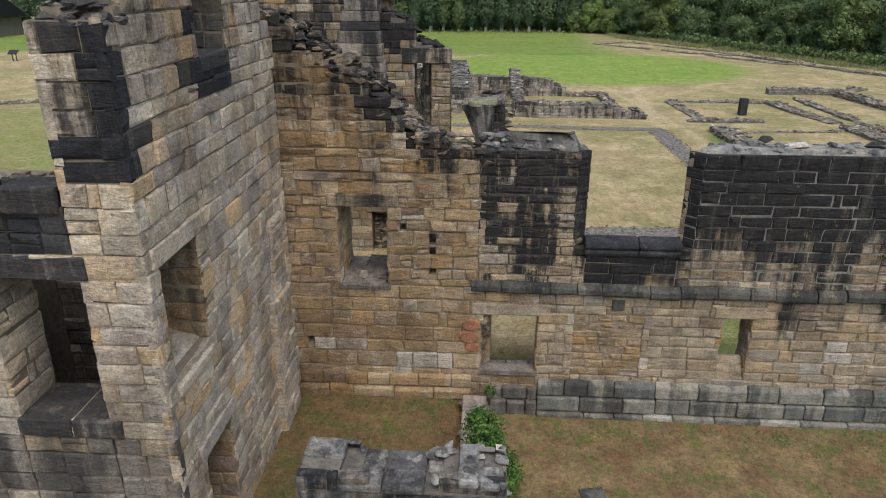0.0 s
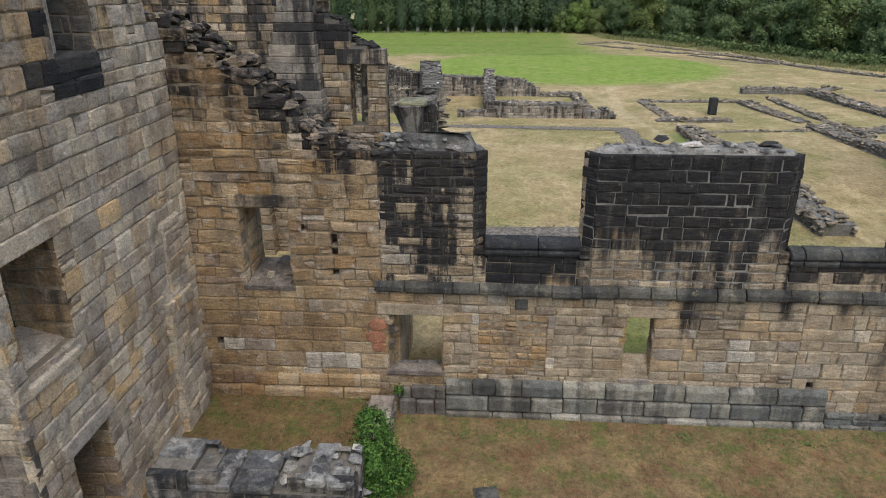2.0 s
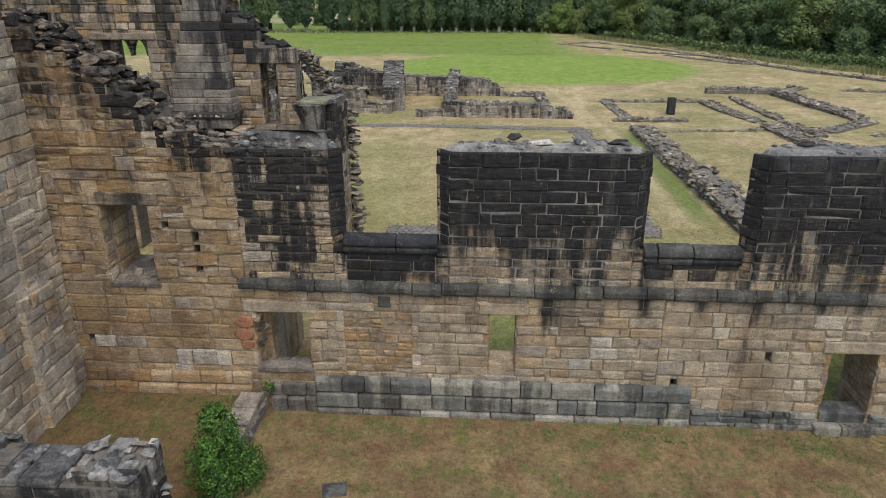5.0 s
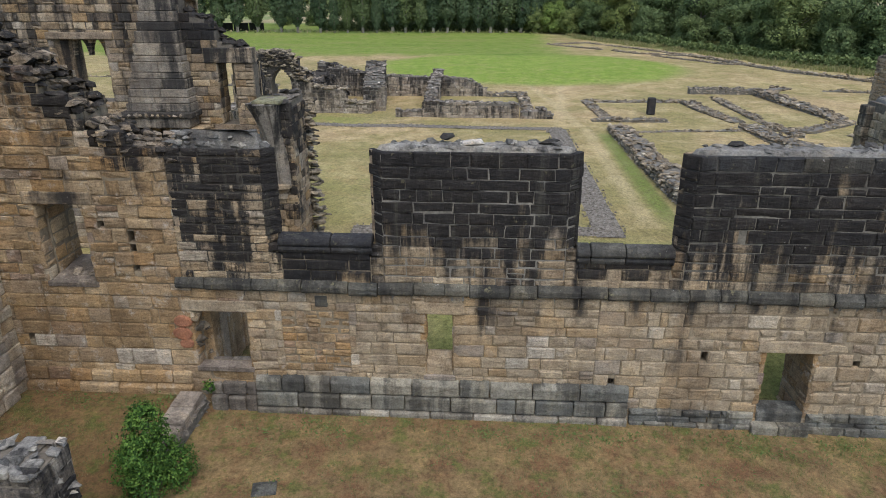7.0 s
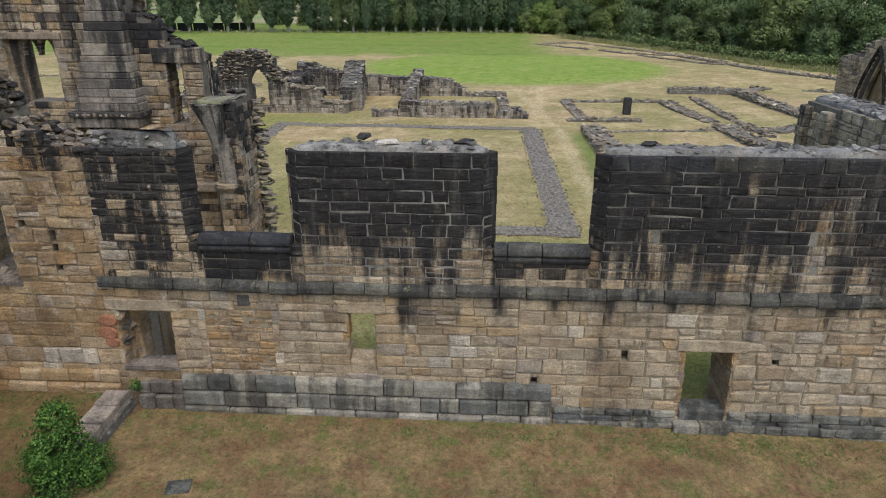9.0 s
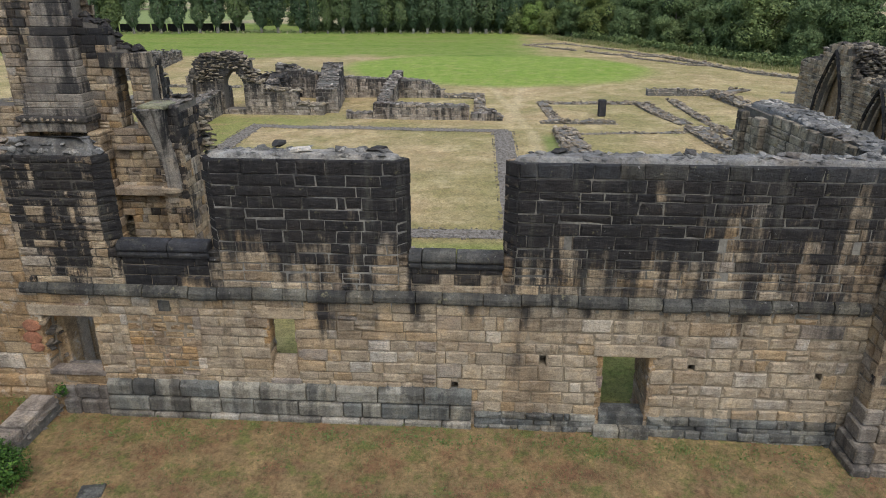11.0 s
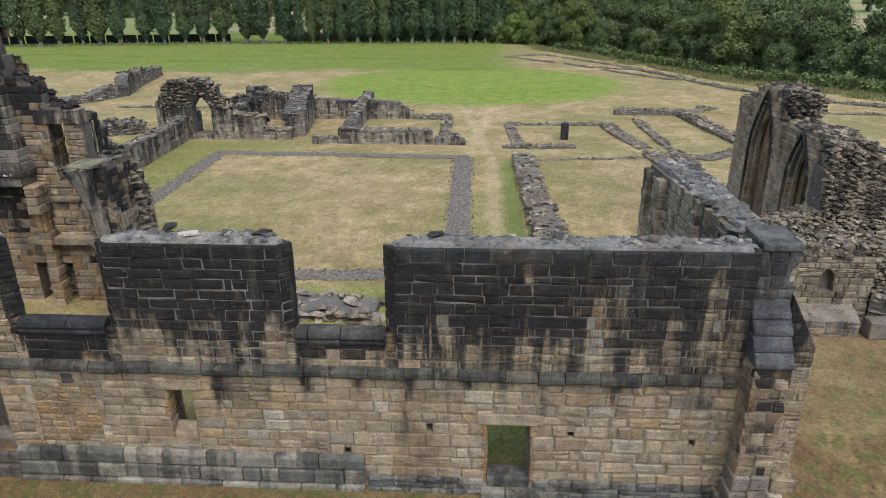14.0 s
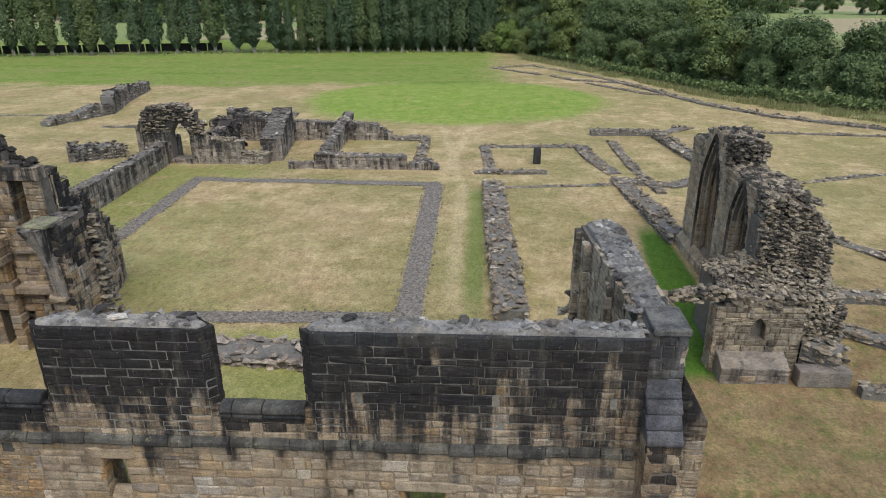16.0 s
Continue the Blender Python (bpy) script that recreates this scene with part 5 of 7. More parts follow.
def build_yard():
    rng = random.Random(31)
    a, b = (-2.35, 7.9), (0.65, 7.9)
    top = profile((0, 3.17), (0.8, 3.15), (0.95, 3.0), (1.8, 2.95), (2.0, 3.05), (2.3, 3.2), (3.0, 3.1))
    wall = core("yard_wall", a, b, 0.85, -0.3, top, [], C_DARK, 0.03, 0.3)
    tagged(wall, "low broken cross wall of blackened sandstone blocks", "low wall")
    face(wall, a, b, -0.1, top, [], M_YARD, rng, 0.25, (0.45, 1.0), lambda u, z: True, limit=120)
    face(wall, b, (0.65, 8.75), -0.1, lambda u: 3.1, [], M_YARD, rng, 0.27, (0.3, 0.5))
    face(wall, (0.65, 8.75), (-2.35, 8.75), -0.1, lambda u: top(3.0 - u), [], M_RUBBLE, rng, 0.27, (0.4, 0.9))
    face(wall, (-2.35, 8.75), a, -0.1, lambda u: 3.15, [], M_COPING, rng, 0.27, (0.3, 0.5))
    u = 0.0
    while u < 2.85:
        w = rng.uniform(0.3, 0.7)
        for n0, n1 in ((-0.03, 0.4), (0.42, 0.87)):
            if rng.random() < 0.7:
                z = min(top(u), top(u + w))
                s = Soup()
                s.box(a[0] + u, a[0] + min(u + w, 3.0) - 0.02, a[1] + n0, a[1] + n1, z - 0.06, z + rng.uniform(0.03, 0.08), None)
                worn(s, "top_slab", M_SLATE, wall, width=0.04)
        u += w
    strew(wall, a, b, 0.85, lambda u: top(u) + 0.03, M_SLATE, rng, 14, 0.2, margin=0.03)
    s = Soup()
    for i in range(26):
        z = rng.uniform(0.2, 2.9)
        rock(s, rng, (0.58 + (3.1 - z) * 0.07 + rng.uniform(-0.05, 0.04), rng.uniform(8.0, 8.7), z), rng.uniform(0.2, 0.34), 0.6, 0.0, 0.12)
    tagged(part("broken_end", s, M_SLATE, wall), kind="stuff")
    rubble_wall("cross_wall", [(0.14, 11.3), (0.14, 13.95)], 0.56, lambda s: 0.42 + 0.1 * s, "low cross wall stub with worn flat top stones", M_FLAG, 33, 0.22)
    for i, y in enumerate((12.3, 12.95, 13.55)):
        s = Soup()
        s.box(-0.14, 0.42, y - 0.31, y + 0.3, 0.3, 0.57 + 0.03 * i)
        slab = worn(s, "flagstone", M_STUB, None, width=0.03)
        tagged(slab, "worn grey flagstone lying on the low cross wall", "flagstone", "flagstones on the cross wall")
    for x, y, t in ((2.6, 11.35, 0.2), (3.2, 9.9, 0.8)):
        s = Soup()
        s.box(-0.25, 0.25, -0.2, 0.2, -0.1, 0.035, Matrix.Translation((x, y, ground_z(x, y))) @ Matrix.Rotation(t, 4, "Z"))
        tagged(worn(s, "paving_slab", M_PLINTH, None, width=0.02), "single grey slab sunk in the dry lawn", "paving slab")


build_yard()


def leaf_quad(soup, rng, p, size, up=0.3, axis=None):
    n = Vector((rng.gauss(0, 1), rng.gauss(0, 1), rng.gauss(up, 1)))
    if axis is not None:
        n = n * 0.5 + axis * 1.3
    n.normalize()
    t = n.orthogonal().normalized()
    t = (Matrix.Rotation(rng.uniform(0, 6.28), 3, n) @ t) * size * rng.uniform(0.6, 1.2)
    b = n.cross(t).normalized() * size * rng.uniform(0.45, 0.8)
    soup.add([p - t, p + b * 0.8 + n * size * 0.12, p + t, p - b * 0.8 + n * size * 0.12], [(0, 1, 2, 3)])


def shrub(name, place, blobs, leaves, size, mat, label, seed):
    rng = random.Random(seed)
    crown, stems = Soup(), Soup()
    for k in range(leaves):
        c, r = blobs[rng.randrange(len(blobs))]
        d = Vector((rng.gauss(0, 1), rng.gauss(0, 1), rng.gauss(0, 1))).normalized() * rng.uniform(0.55, 1.08)
        d *= 1 + 0.35 * noise.noise(d * 2.5 + Vector(c) * 3)
        p = Vector(c) + Vector((d.x * r[0], d.y * r[1], d.z * r[2]))
        if p.z < 0.02 or noise.noise(p * 4.5) < -0.28:
            continue
        leaf_quad(crown, rng, p, size, 0.5, d.normalized() * 0.6)
    for k in range(14):
        c, r = blobs[k % len(blobs)]
        q = Vector(c) * 0.9 + Vector((rng.uniform(-0.2, 0.2), rng.uniform(-0.2, 0.2), 0))
        p = Vector((q.x * 0.3, q.y * 0.5, 0.0))
        side = Vector((0.018, 0, 0))
        stems.add([p - side, p + side, p + Vector((0, 0.03, 0)), q - side * 0.4, q + side * 0.4, q + Vector((0, 0.012, 0))], [(0, 1, 4, 3), (1, 2, 5, 4), (2, 0, 3, 5)])
    root = new(name)
    root.location = place
    tagged(root, label, "bush")
    part("foliage", crown, mat, root)
    tagged(part("stem", stems, M_BARK, root), kind="stuff")
    return root


shrub("ivy_bush", (0.3, 11.1, 0), [((0.05, 0.2, 1.45), (0.42, 0.5, 0.45)), ((0.02, -0.1, 1.0), (0.5, 0.65, 0.7)), ((0.2, -0.5, 0.6), (0.36, 0.5, 0.6)), ((-0.02, 0.3, 1.7), (0.26, 0.3, 0.22)), ((0.25, 0.3, 0.7), (0.34, 0.5, 0.6)), ((0.1, -0.4, 1.25), (0.3, 0.4, 0.35)), ((0.5, 0.35, 0.4), (0.36, 0.5, 0.42))], 17000, 0.036, M_IVY, "bright green ivy bush growing over the broken wall end", 41)


# ---- the buttressed corner and the wall running back from it ----
M_SLAB = stone("slate_grey_slab", ((0.0, (0.10, 0.105, 0.115)), (1.0, (0.17, 0.17, 0.18))), -4, 9, 0.6, 1.0, 0.4, 0.14)
M_CORNER = stone("smooth_grey_corner_stone", ((0.0, (0.13, 0.132, 0.135)), (0.6, (0.18, 0.178, 0.172)), (1.0, (0.25, 0.24, 0.215))), 1.0, 9.0, 0.8, 1.5, 0.5, 0.14, layers=0.1)
M_TOWER_FOOT = stone("buttress_sandstone", TAN, -0.5, 5.5, 0.9, 1.5, 1.3, 0.14)


def build_corner():
    rng = random.Random(51)
    # stepped buttress to the south
    bx, ex, fy = 19.12, 19.93, 13.62
    butt = core("corner_buttress", (bx, fy), (ex, fy), 0.85, -0.6, lambda u: 4.05, [], C_DARK, 0.03)
    tagged(butt, "stepped corner buttress with black sloping weathering slabs", "buttress")
    face(butt, (bx, fy), (ex, fy), -0.4, lambda u: 4.05, [], M_TOWER_FOOT, rng, 0.3, (0.35, 0.6), lambda u, z: True)
    face(butt, (bx, 14.45), (bx, fy), -0.4, lambda u: 4.05, [], M_WALL, rng, 0.3, (0.35, 0.6), lambda u, z: True)
    face(butt, (ex, fy), (ex, 14.45), -0.4, lambda u: 4.05, [], M_PARAPET, rng, 0.3, (0.35, 0.6))
    for i in range(4):
        z = 4.0 + i * 0.3
        y0, y1 = fy - 0.05 + i * 0.19, fy - 0.05 + (i + 1) * 0.19
        s = prism([(y0 - 0.03, z), (14.5, z), (14.5, z + 0.33), (y1 - 0.02, z + 0.31), (y0 - 0.03, z + 0.1)], Matrix(((0, 1, 0, bx - 0.02 + rng.uniform(-0.03, 0.02)), (1, 0, 0, 0), (0, 0, 1, 0), (0, 0, 0, 1))), ex - bx + 0.03)
        worn(s, "weathering_slab", M_SLAB, butt, width=0.06, segments=3)
    # spreading foot of the buttress
    for z0, z1, out in ((-0.6, -0.05, 0.55), (-0.05, 0.35, 0.38), (0.35, 0.75, 0.2), (0.75, 1.15, 0.08)):
        x = bx - out * 0.6
        while x < ex + out * 0.3:
            w = rng.uniform(0.35, 0.6)
            s = Soup()
            s.box(x, x + w - 0.015, fy - out + rng.uniform(-0.03, 0.03), 14.1, z0, z1 - 0.012)
            worn(s, "foot_block", M_TOWER_LOW, butt, width=0.035, segments=1)
            x += w
    # buttress to the east with a ramped top
    s = prism([(19.95, -0.5), (20.72, -0.5), (20.7, 3.3), (20.7, 4.15), (20.0, 5.4)], Matrix.Translation((0, 14.36, 0)), 0.9)
    east = worn(s, "side_buttress", M_PARAPET, None, width=0.04)
    tagged(east, "ramped side buttress of blackened stone at the wall corner", "buttress")
    face(east, (19.95, 14.33), (20.7, 14.33), -0.4, profile((0, 5.3), (0.1, 5.2), (0.72, 4.15)), [], M_PARAPET, rng, 0.28, (0.25, 0.42))
    face(east, (20.72, 14.36), (20.72, 15.2), -0.4, lambda u: 4.0, [], M_PARAPET, rng, 0.28, (0.35, 0.55))
    # wall running back
    a, b = (20.02, 14.45), (19.95, 22.0)
    top = profile((0, 6.34), (5.2, 6.36), (6.0, 6.28), (7.6, 6.2))
    west = lambda y: profile((15.5, 19.04), (17.2, 18.96), (22.0, 18.56))(y)
    plan = [(19.1, 14.48), (20.0, 14.48), (19.92, 21.97), (west(22) + 0.03, 21.97), (19.07, 15.4)]
    back = part("return_wall", frustum(plan, -0.5, plan, 6.3), C_DARK)
    tagged(back, "tall return wall with shallow pilasters and a broad broken top", "ruined wall")
    face(back, (19.1, 14.45), (20.02, 14.45), 3.4, lambda u: 6.4, [], M_CORNER, rng, 0.29, (0.38, 0.6), lambda u, z: True)
    face(back, a, b, -0.2, top, [], M_RETURN, rng, 0.27, (0.35, 0.75))
    face(back, (west(22), 22.0), (19.04, 15.4), 0, lambda u: top(7.6 - u), [], M_RETURN, rng, 0.27, (0.35, 0.75), lambda u, z: z > 3.5, limit=150)
    face(back, (19.95, 22.0), (west(22), 22.0), 0, lambda u: 6.2, [], M_RETURN, rng, 0.27, (0.35, 0.6))
    for y in (17.6, 20.4, 21.6):
        z = 0.0
        while z < 6.0:
            h = rng.uniform(0.26, 0.4)
            s = Soup()
            s.box(west(y) - 0.22 + rng.uniform(-0.015, 0.02), west(y) + 0.06, y, y + 0.42, z, min(z + h, 6.2) - 0.012)
            worn(s, "pilaster_block", M_RETURN, back, width=0.025, segments=1)
            z += h
    worn(frustum(shrink(plan, 0.05), 6.1, shrink(plan, 0.14), 6.45), "rubble_top", M_CAP, back, "grey mortared rubble top with lichen", 0.05)
    strew(back, (19.98, 15.5), (19.92, 22.0), 1.15, lambda u: 6.42, M_CAP, rng, 26, 0.24)
    s = Soup()
    s.box(19.2, 20.06, 14.4, 15.6, 6.38, 6.56)
    worn(s, "coping_slab", M_CAP, back, "large flat grey corner coping slab", 0.04)
    # broken rubble stub west of the wall's end
    stub = Soup()
    for i in range(170):
        x = rng.uniform(17.2, 18.7)
        h = 4.3 * (x - 16.9) / 1.8
        rock(stub, rng, (x, rng.uniform(21.4, 22.4), rng.uniform(0, max(h, 0.3))), rng.uniform(0.22, 0.5), 0.5, None, 0.3)
    tagged(part("rubble_stub", stub, M_RAGGED), "torn rubble end of a fallen wall", "ruined wall")


build_corner()


M_FRAGMENT = stone("blackened_fragment_stone", TAN, 0.5, 6.0, 0.95, 1.6, 0.9, 0.2, 0.8, layers=0.15)
M_HOOD = stone("soot_stained_hood_stone", ((0.0, (0.17, 0.15, 0.125)), (0.5, (0.26, 0.23, 0.19)), (1.0, (0.36, 0.315, 0.25))), 2.5, 10.5, 0.9, 1.6, 1.1, 0.14, layers=0.35)
M_RIB = stone("stained_rib_stone", ((0.0, (0.22, 0.2, 0.17)), (1.0, (0.33, 0.3, 0.255))), 3.0, 8.0, 0.95, 1.5, 0.3, 0.14, 0.9, layers=0.1)
M_MOSSY = stone("mossy_top_slab", ((0.0, (0.2, 0.2, 0.12)), (1.0, (0.3, 0.29, 0.19))), 0, 14, 0.6, 1.4, 0.4, 0.5, layers=0.1)


# ---- the lodging range behind: chimney wall, stair fragment, vault springer ----
def build_range():
    rng = random.Random(61)
    a, b = (-14.0, 23.9), (-1.0, 23.9)
    top = lambda u: profile((0, 10.6), (10.5, 10.6), (10.55, 9.4), (10.75, 9.2), (10.8, 8.6), (11.5, 8.5), (11.6, 8.15), (11.9, 8.05), (12.0, 7.75), (12.6, 7.6), (12.65, 7.4), (13.0, 7.3))(u)
    twin = (6.15, 7.95, 5.7, 7.8)
    slit = (11.75, 12.35, 4.95, 7.05)
    hollow = (10.1, 11.55, -0.3, 1.7)
    low_door = (6.5, 7.9, -0.3, 2.7)
    wall = core("range_wall", a, b, 0.9, -0.3, top, [twin, slit, low_door, hollow], C_DARK, 0.045, 0.3)
    tagged(wall, "tall ruined range wall with a chimney breast and twin-light window", "ruined wall")
    sooty = lambda u, z: M_FRAGMENT if u > 10.55 and z > 7.55 + 0.35 * math.sin(u * 5) and rng.random() < 0.85 or rng.random() < 0.05 else None
    face(wall, a, b, 0, top, [twin, slit, low_door, hollow], M_RANGE, rng, 0.27, (0.3, 0.7), lambda u, z: u > 5.5 and z > 5, limit=300, special=sooty)
    face(wall, (-1.0, 24.8), (-14, 24.8), 0, lambda u: top(13 - u), [(13 - o[1], 13 - o[0], o[2], o[3]) for o in (twin, slit, low_door)], M_RANGE, rng, 0.3, (0.4, 0.8))
    jambs(wall, a, b, 0.9, [twin, slit], M_RANGE, rng)
    # twin lights: head with two pointed openings and a stub of the mullion
    for plan in ([(-7.85, 23.95), (-7.4, 24.2), (-7.4, 24.8), (-7.85, 24.8)], [(-6.22, 24.2), (-6.05, 23.95), (-6.05, 24.8), (-6.22, 24.8)]):
        part("window_splay", frustum(plan, 5.7, plan, 7.8), M_RANGE, wall, "splayed brown window jamb")
    for l, r, z0, z1, mat in ((-8.1, -5.75, 7.81, 8.04, M_RANGE), (-2.65, -0.98, 7.06, 7.56, M_FRAGMENT), (-4.1, -2.3, 1.7, 1.92, M_RANGE)):
        s = Soup()
        s.box(l, r, 23.83, 24.4, z0, z1)
        worn(s, "lintel", mat, wall, width=0.03)
    s = Soup()
    s.box(-2.5, -1.5, 23.72, 24.2, 4.2, 4.34)
    worn(s, "sill", M_RANGE, wall, width=0.03)
    # robbed hollow with its rubble showing
    s = Soup()
    s.box(-3.92, -2.43, 24.45, 24.78, -0.3, 1.72)
    for i in range(260):
        rock(s, rng, (rng.uniform(-3.85, -2.5), 24.42 + rng.uniform(-0.12, 0.1), rng.uniform(-0.2, 1.6)), rng.uniform(0.12, 0.34), 0.55, None, 0.3)
    tagged(part("robbed_rubble", s, M_RAGGED, wall, "brown rubble core behind the lost facing"), kind="stuff")
    x0, x1 = -7.4, -6.22
    w = (x1 - x0) / 2
    s = Soup()
    for i in range(12):
        for k in range(2):
            c = x0 + w * (k + 0.5)
            f0 = (i + 0.5) / 12
            half = w * 0.42 * math.sqrt(max(0.0, 1 - f0 ** 1.7))
            z0, z1 = 7.25 + 0.55 * i / 12, 7.25 + 0.55 * (i + 1) / 12
            s.box(x0 + w * k, c - half, 24.2, 24.42, z0, z1)
            s.box(c + half, x0 + w * (k + 1), 24.2, 24.42, z0, z1)
    part("window_head", s, M_RANGE, wall, "stone head of two cusped pointed lights")
    # chimney breast tapering upward above a hooded fireplace
    z, k = 5.5, 0
    while z < 10.6:
        h = rng.choice((0.2, 0.28, 0.34, 0.4))
        t = (z - 5.5) / 5.1
        l, r = -5.3 + 0.25 * (z - 5.5), -3.05 - 0.1 * (z - 5.5)
        d = 0.75 - 0.4 * min(t * 1.4, 1)
        x = l
        while x < r - 0.05:
            e = r if r - x < 1.5 else x + rng.uniform(0.8, 1.5)
            s = Soup()
            s.box(x, e - 0.012, 23.92 - d + rng.uniform(-0.012, 0.012), 23.95, z, z + h - 0.012)
            worn(s, "hood_stone", M_HOOD, wall, width=0.02, segments=1)
            x = e
        z += h
    for z0, z1, l, r, d, name in ((5.3, 5.5, -5.5, -2.95, 0.9, "mantel_moulding"), (4.95, 5.29, -5.4, -3.1, 0.82, "mantel_lintel")):
        s = Soup()
        s.box(l, r, 23.9 - d, 23.94, z0, z1)
        mantel = worn(s, name, M_HOOD, wall, "carved pale stone mantel of the fireplace", 0.04)
    for i in range(11):
        s = Soup()
        rock(s, rng, (-5.35 + 0.2 * i, 23.0, 5.4), 0.13, 0.8)
        part("carved_boss", s, M_RANGE, mantel)
    for x in (-5.75, -3.15):
        z = 0.0
        while z < 4.9:
            h = min(rng.uniform(0.24, 0.42), 4.95 - z)
            s = Soup()
            s.box(x + rng.uniform(-0.02, 0.02), x + 0.42 + rng.uniform(-0.05, 0.03), 23.1 + rng.uniform(-0.05, 0.08) + (0.35 if z < 3.6 else 0), 23.94, z, z + h - 0.012)
            worn(s, "fireplace_jamb", M_RANGE, wall, width=0.03, segments=1)
            z += h
    face(wall, (-5.33, 23.87), (-3.17, 23.87), 2.9, lambda u: 4.95, [], M_FRAGMENT, rng, 0.3, (0.35, 0.7), lambda u, z: True, "fireback_block")
    s = Soup()
    s.box(-3.7, -0.9, 23.55, 23.92, 2.55, 2.85)
    worn(s, "ledge", M_RANGE, wall, width=0.04)
    strew(wall, (-3.3, 23.9), (-1.0, 23.9), 0.85, lambda u: top(u + 10.7), M_FRAGMENT, rng, 30, 0.3, bedded=True)
    # ruined return with stepping top
    ra, rb = (-1.0, 24.6), (-2.2, 30.5)
    rtop = stepped(((0, 7.3), (1.2, 6.6), (2.2, 5.6), (3.6, 4.8), (5, 3.6), (6.1, 2.2)), 0.2, 8)
    ret = core("stepped_ruin", ra, rb, 0.9, -0.3, rtop, [], C_DARK, 0.045)
    tagged(ret, "ruined return wall with a stepped ragged top", "ruined wall")
    face(ret, ra, rb, 0, rtop, [], M_FRAGMENT, rng, 0.26, (0.3, 0.7))
    face(ret, (-2.2 - 0.9, 30.4), (-1.9, 24.4), 0, lambda u: rtop(6.0 - u), [], M_RAGGED, rng, 0.26, (0.3, 0.7))
    strew(ret, ra, rb, 0.9, rtop, M_RAGGED, rng, 34, 0.34)
    # vault springer on a wall fragment
    sa, sb = (0.85, 21.7), (0.85, 23.4)
    stop = stepped(((0, 6.1), (1.2, 6.2), (1.7, 6.1)), 0.08, 9)
    frag = core("vault_fragment", sa, sb, 0.85, -0.3, stop, [], C_DARK, 0.045, 0.3)
    tagged(frag, "wall fragment carrying the springing of a lost vault", "ruined wall")
    face(frag, sa, sb, 0, stop, [], M_FRAGMENT, rng, 0.28, (0.35, 0.7), lambda u, z: z > 2.5)
    face(frag, (0.0, 21.7), (0.85, 21.7), 0, lambda u: 6.1, [], M_FRAGMENT, rng, 0.28, (0.3, 0.5), lambda u, z: z > 2.5)
    face(frag, (0.0, 23.4), (0.0, 21.7), 0, lambda u: stop(1.7 - u), [], M_RANGE, rng, 0.26, (0.3, 0.6))
    tooth = Soup()
    for i in range(420):
        z = rng.uniform(0.2, 5.9)
        rock(tooth, rng, (rng.uniform(0.0, 0.95) + 0.25 * rng.random() * (1.3 - z / 6), 23.4 + rng.uniform(-0.1, 0.75) * (1.25 - z / 7), z), rng.uniform(0.22, 0.42), 0.42, 0.0, 0.15)
    tagged(part("toothing_rubble", tooth, M_RAGGED, frag), kind="stuff")
    strew(frag, sa, sb, 0.85, stop, M_RUBBLE, rng, 22, 0.3)
    # ribs fanning out from the corbel
    for ang, reach in ((172, 0.55), (205, 0.65), (240, 0.65), (272, 0.45)):
        d = Vector((math.cos(radians(ang)), math.sin(radians(ang)), 0))
        side = Vector((-d.y, d.x, 0))
        ring, n = Soup(), 9
        pts = []
        for i in range(n):
            t = i / (n - 1)
            c = Vector((0.28, 21.85, 3.4 + 2.7 * t)) + d * (0.1 + reach * t ** 2.3)
            hw, dp = 0.13 + 0.06 * t, 0.11 + 0.05 * t
            pts.append([c - side * hw * 1.3 - d * 0.5, c - side * hw, c + d * dp, c + side * hw, c + side * hw * 1.3 - d * 0.5])
        v = [p for row in pts for p in row]
        f = [(i * 5 + j, i * 5 + j + 1, (i + 1) * 5 + j + 1, (i + 1) * 5 + j) for i in range(n - 1) for j in range(4)]
        f += [tuple(range(4, -1, -1)), tuple(range((n - 1) * 5, n * 5))]
        f += [(i * 5 + 4, i * 5, (i + 1) * 5, (i + 1) * 5 + 4) for i in range(n - 1)]
        ring.add(v, f)
        part("vault_rib", ring, M_RIB, frag)
    cap = Soup()
    for z0, z1, r in ((3.2, 3.32, 0.34), (3.32, 3.44, 0.42), (2.95, 3.2, 0.26)):
        p = [(0.3 + r * math.cos(k * math.pi / 4), 21.85 + r * math.sin(k * math.pi / 4)) for k in range(8)]
        cap.add([(x, y, z0) for x, y in p] + [(x, y, z1) for x, y in p], [tuple(range(7, -1, -1)), tuple(range(8, 16)), *[(k, (k + 1) % 8, (k + 1) % 8 + 8, k + 8) for k in range(8)]])
    part("corbel", cap, M_RANGE, frag, "moulded stone corbel under the ribs")
    slab = Soup()
    slab.box(-0.32, 0.6, 21.4, 22.5, 6.07, 6.2)
    worn(slab, "springer_top", M_MOSSY, frag, width=0.05)


build_range()


# ---- the lancet ruin to the east ----
def lancet(c, half, z0, spring, peak, steps=9):
    """Openings, row by row, of a pointed window about c."""
    rows = [(c - half, c + half, z0, spring)]
    for i in range(steps):
        t = (i + 0.5) / steps
        w = half * (1 - t ** 1.6)
        rows.append((c - w, c + w, spring + (peak - spring) * i / steps, spring + (peak - spring) * (i + 1) / steps))
    return rows


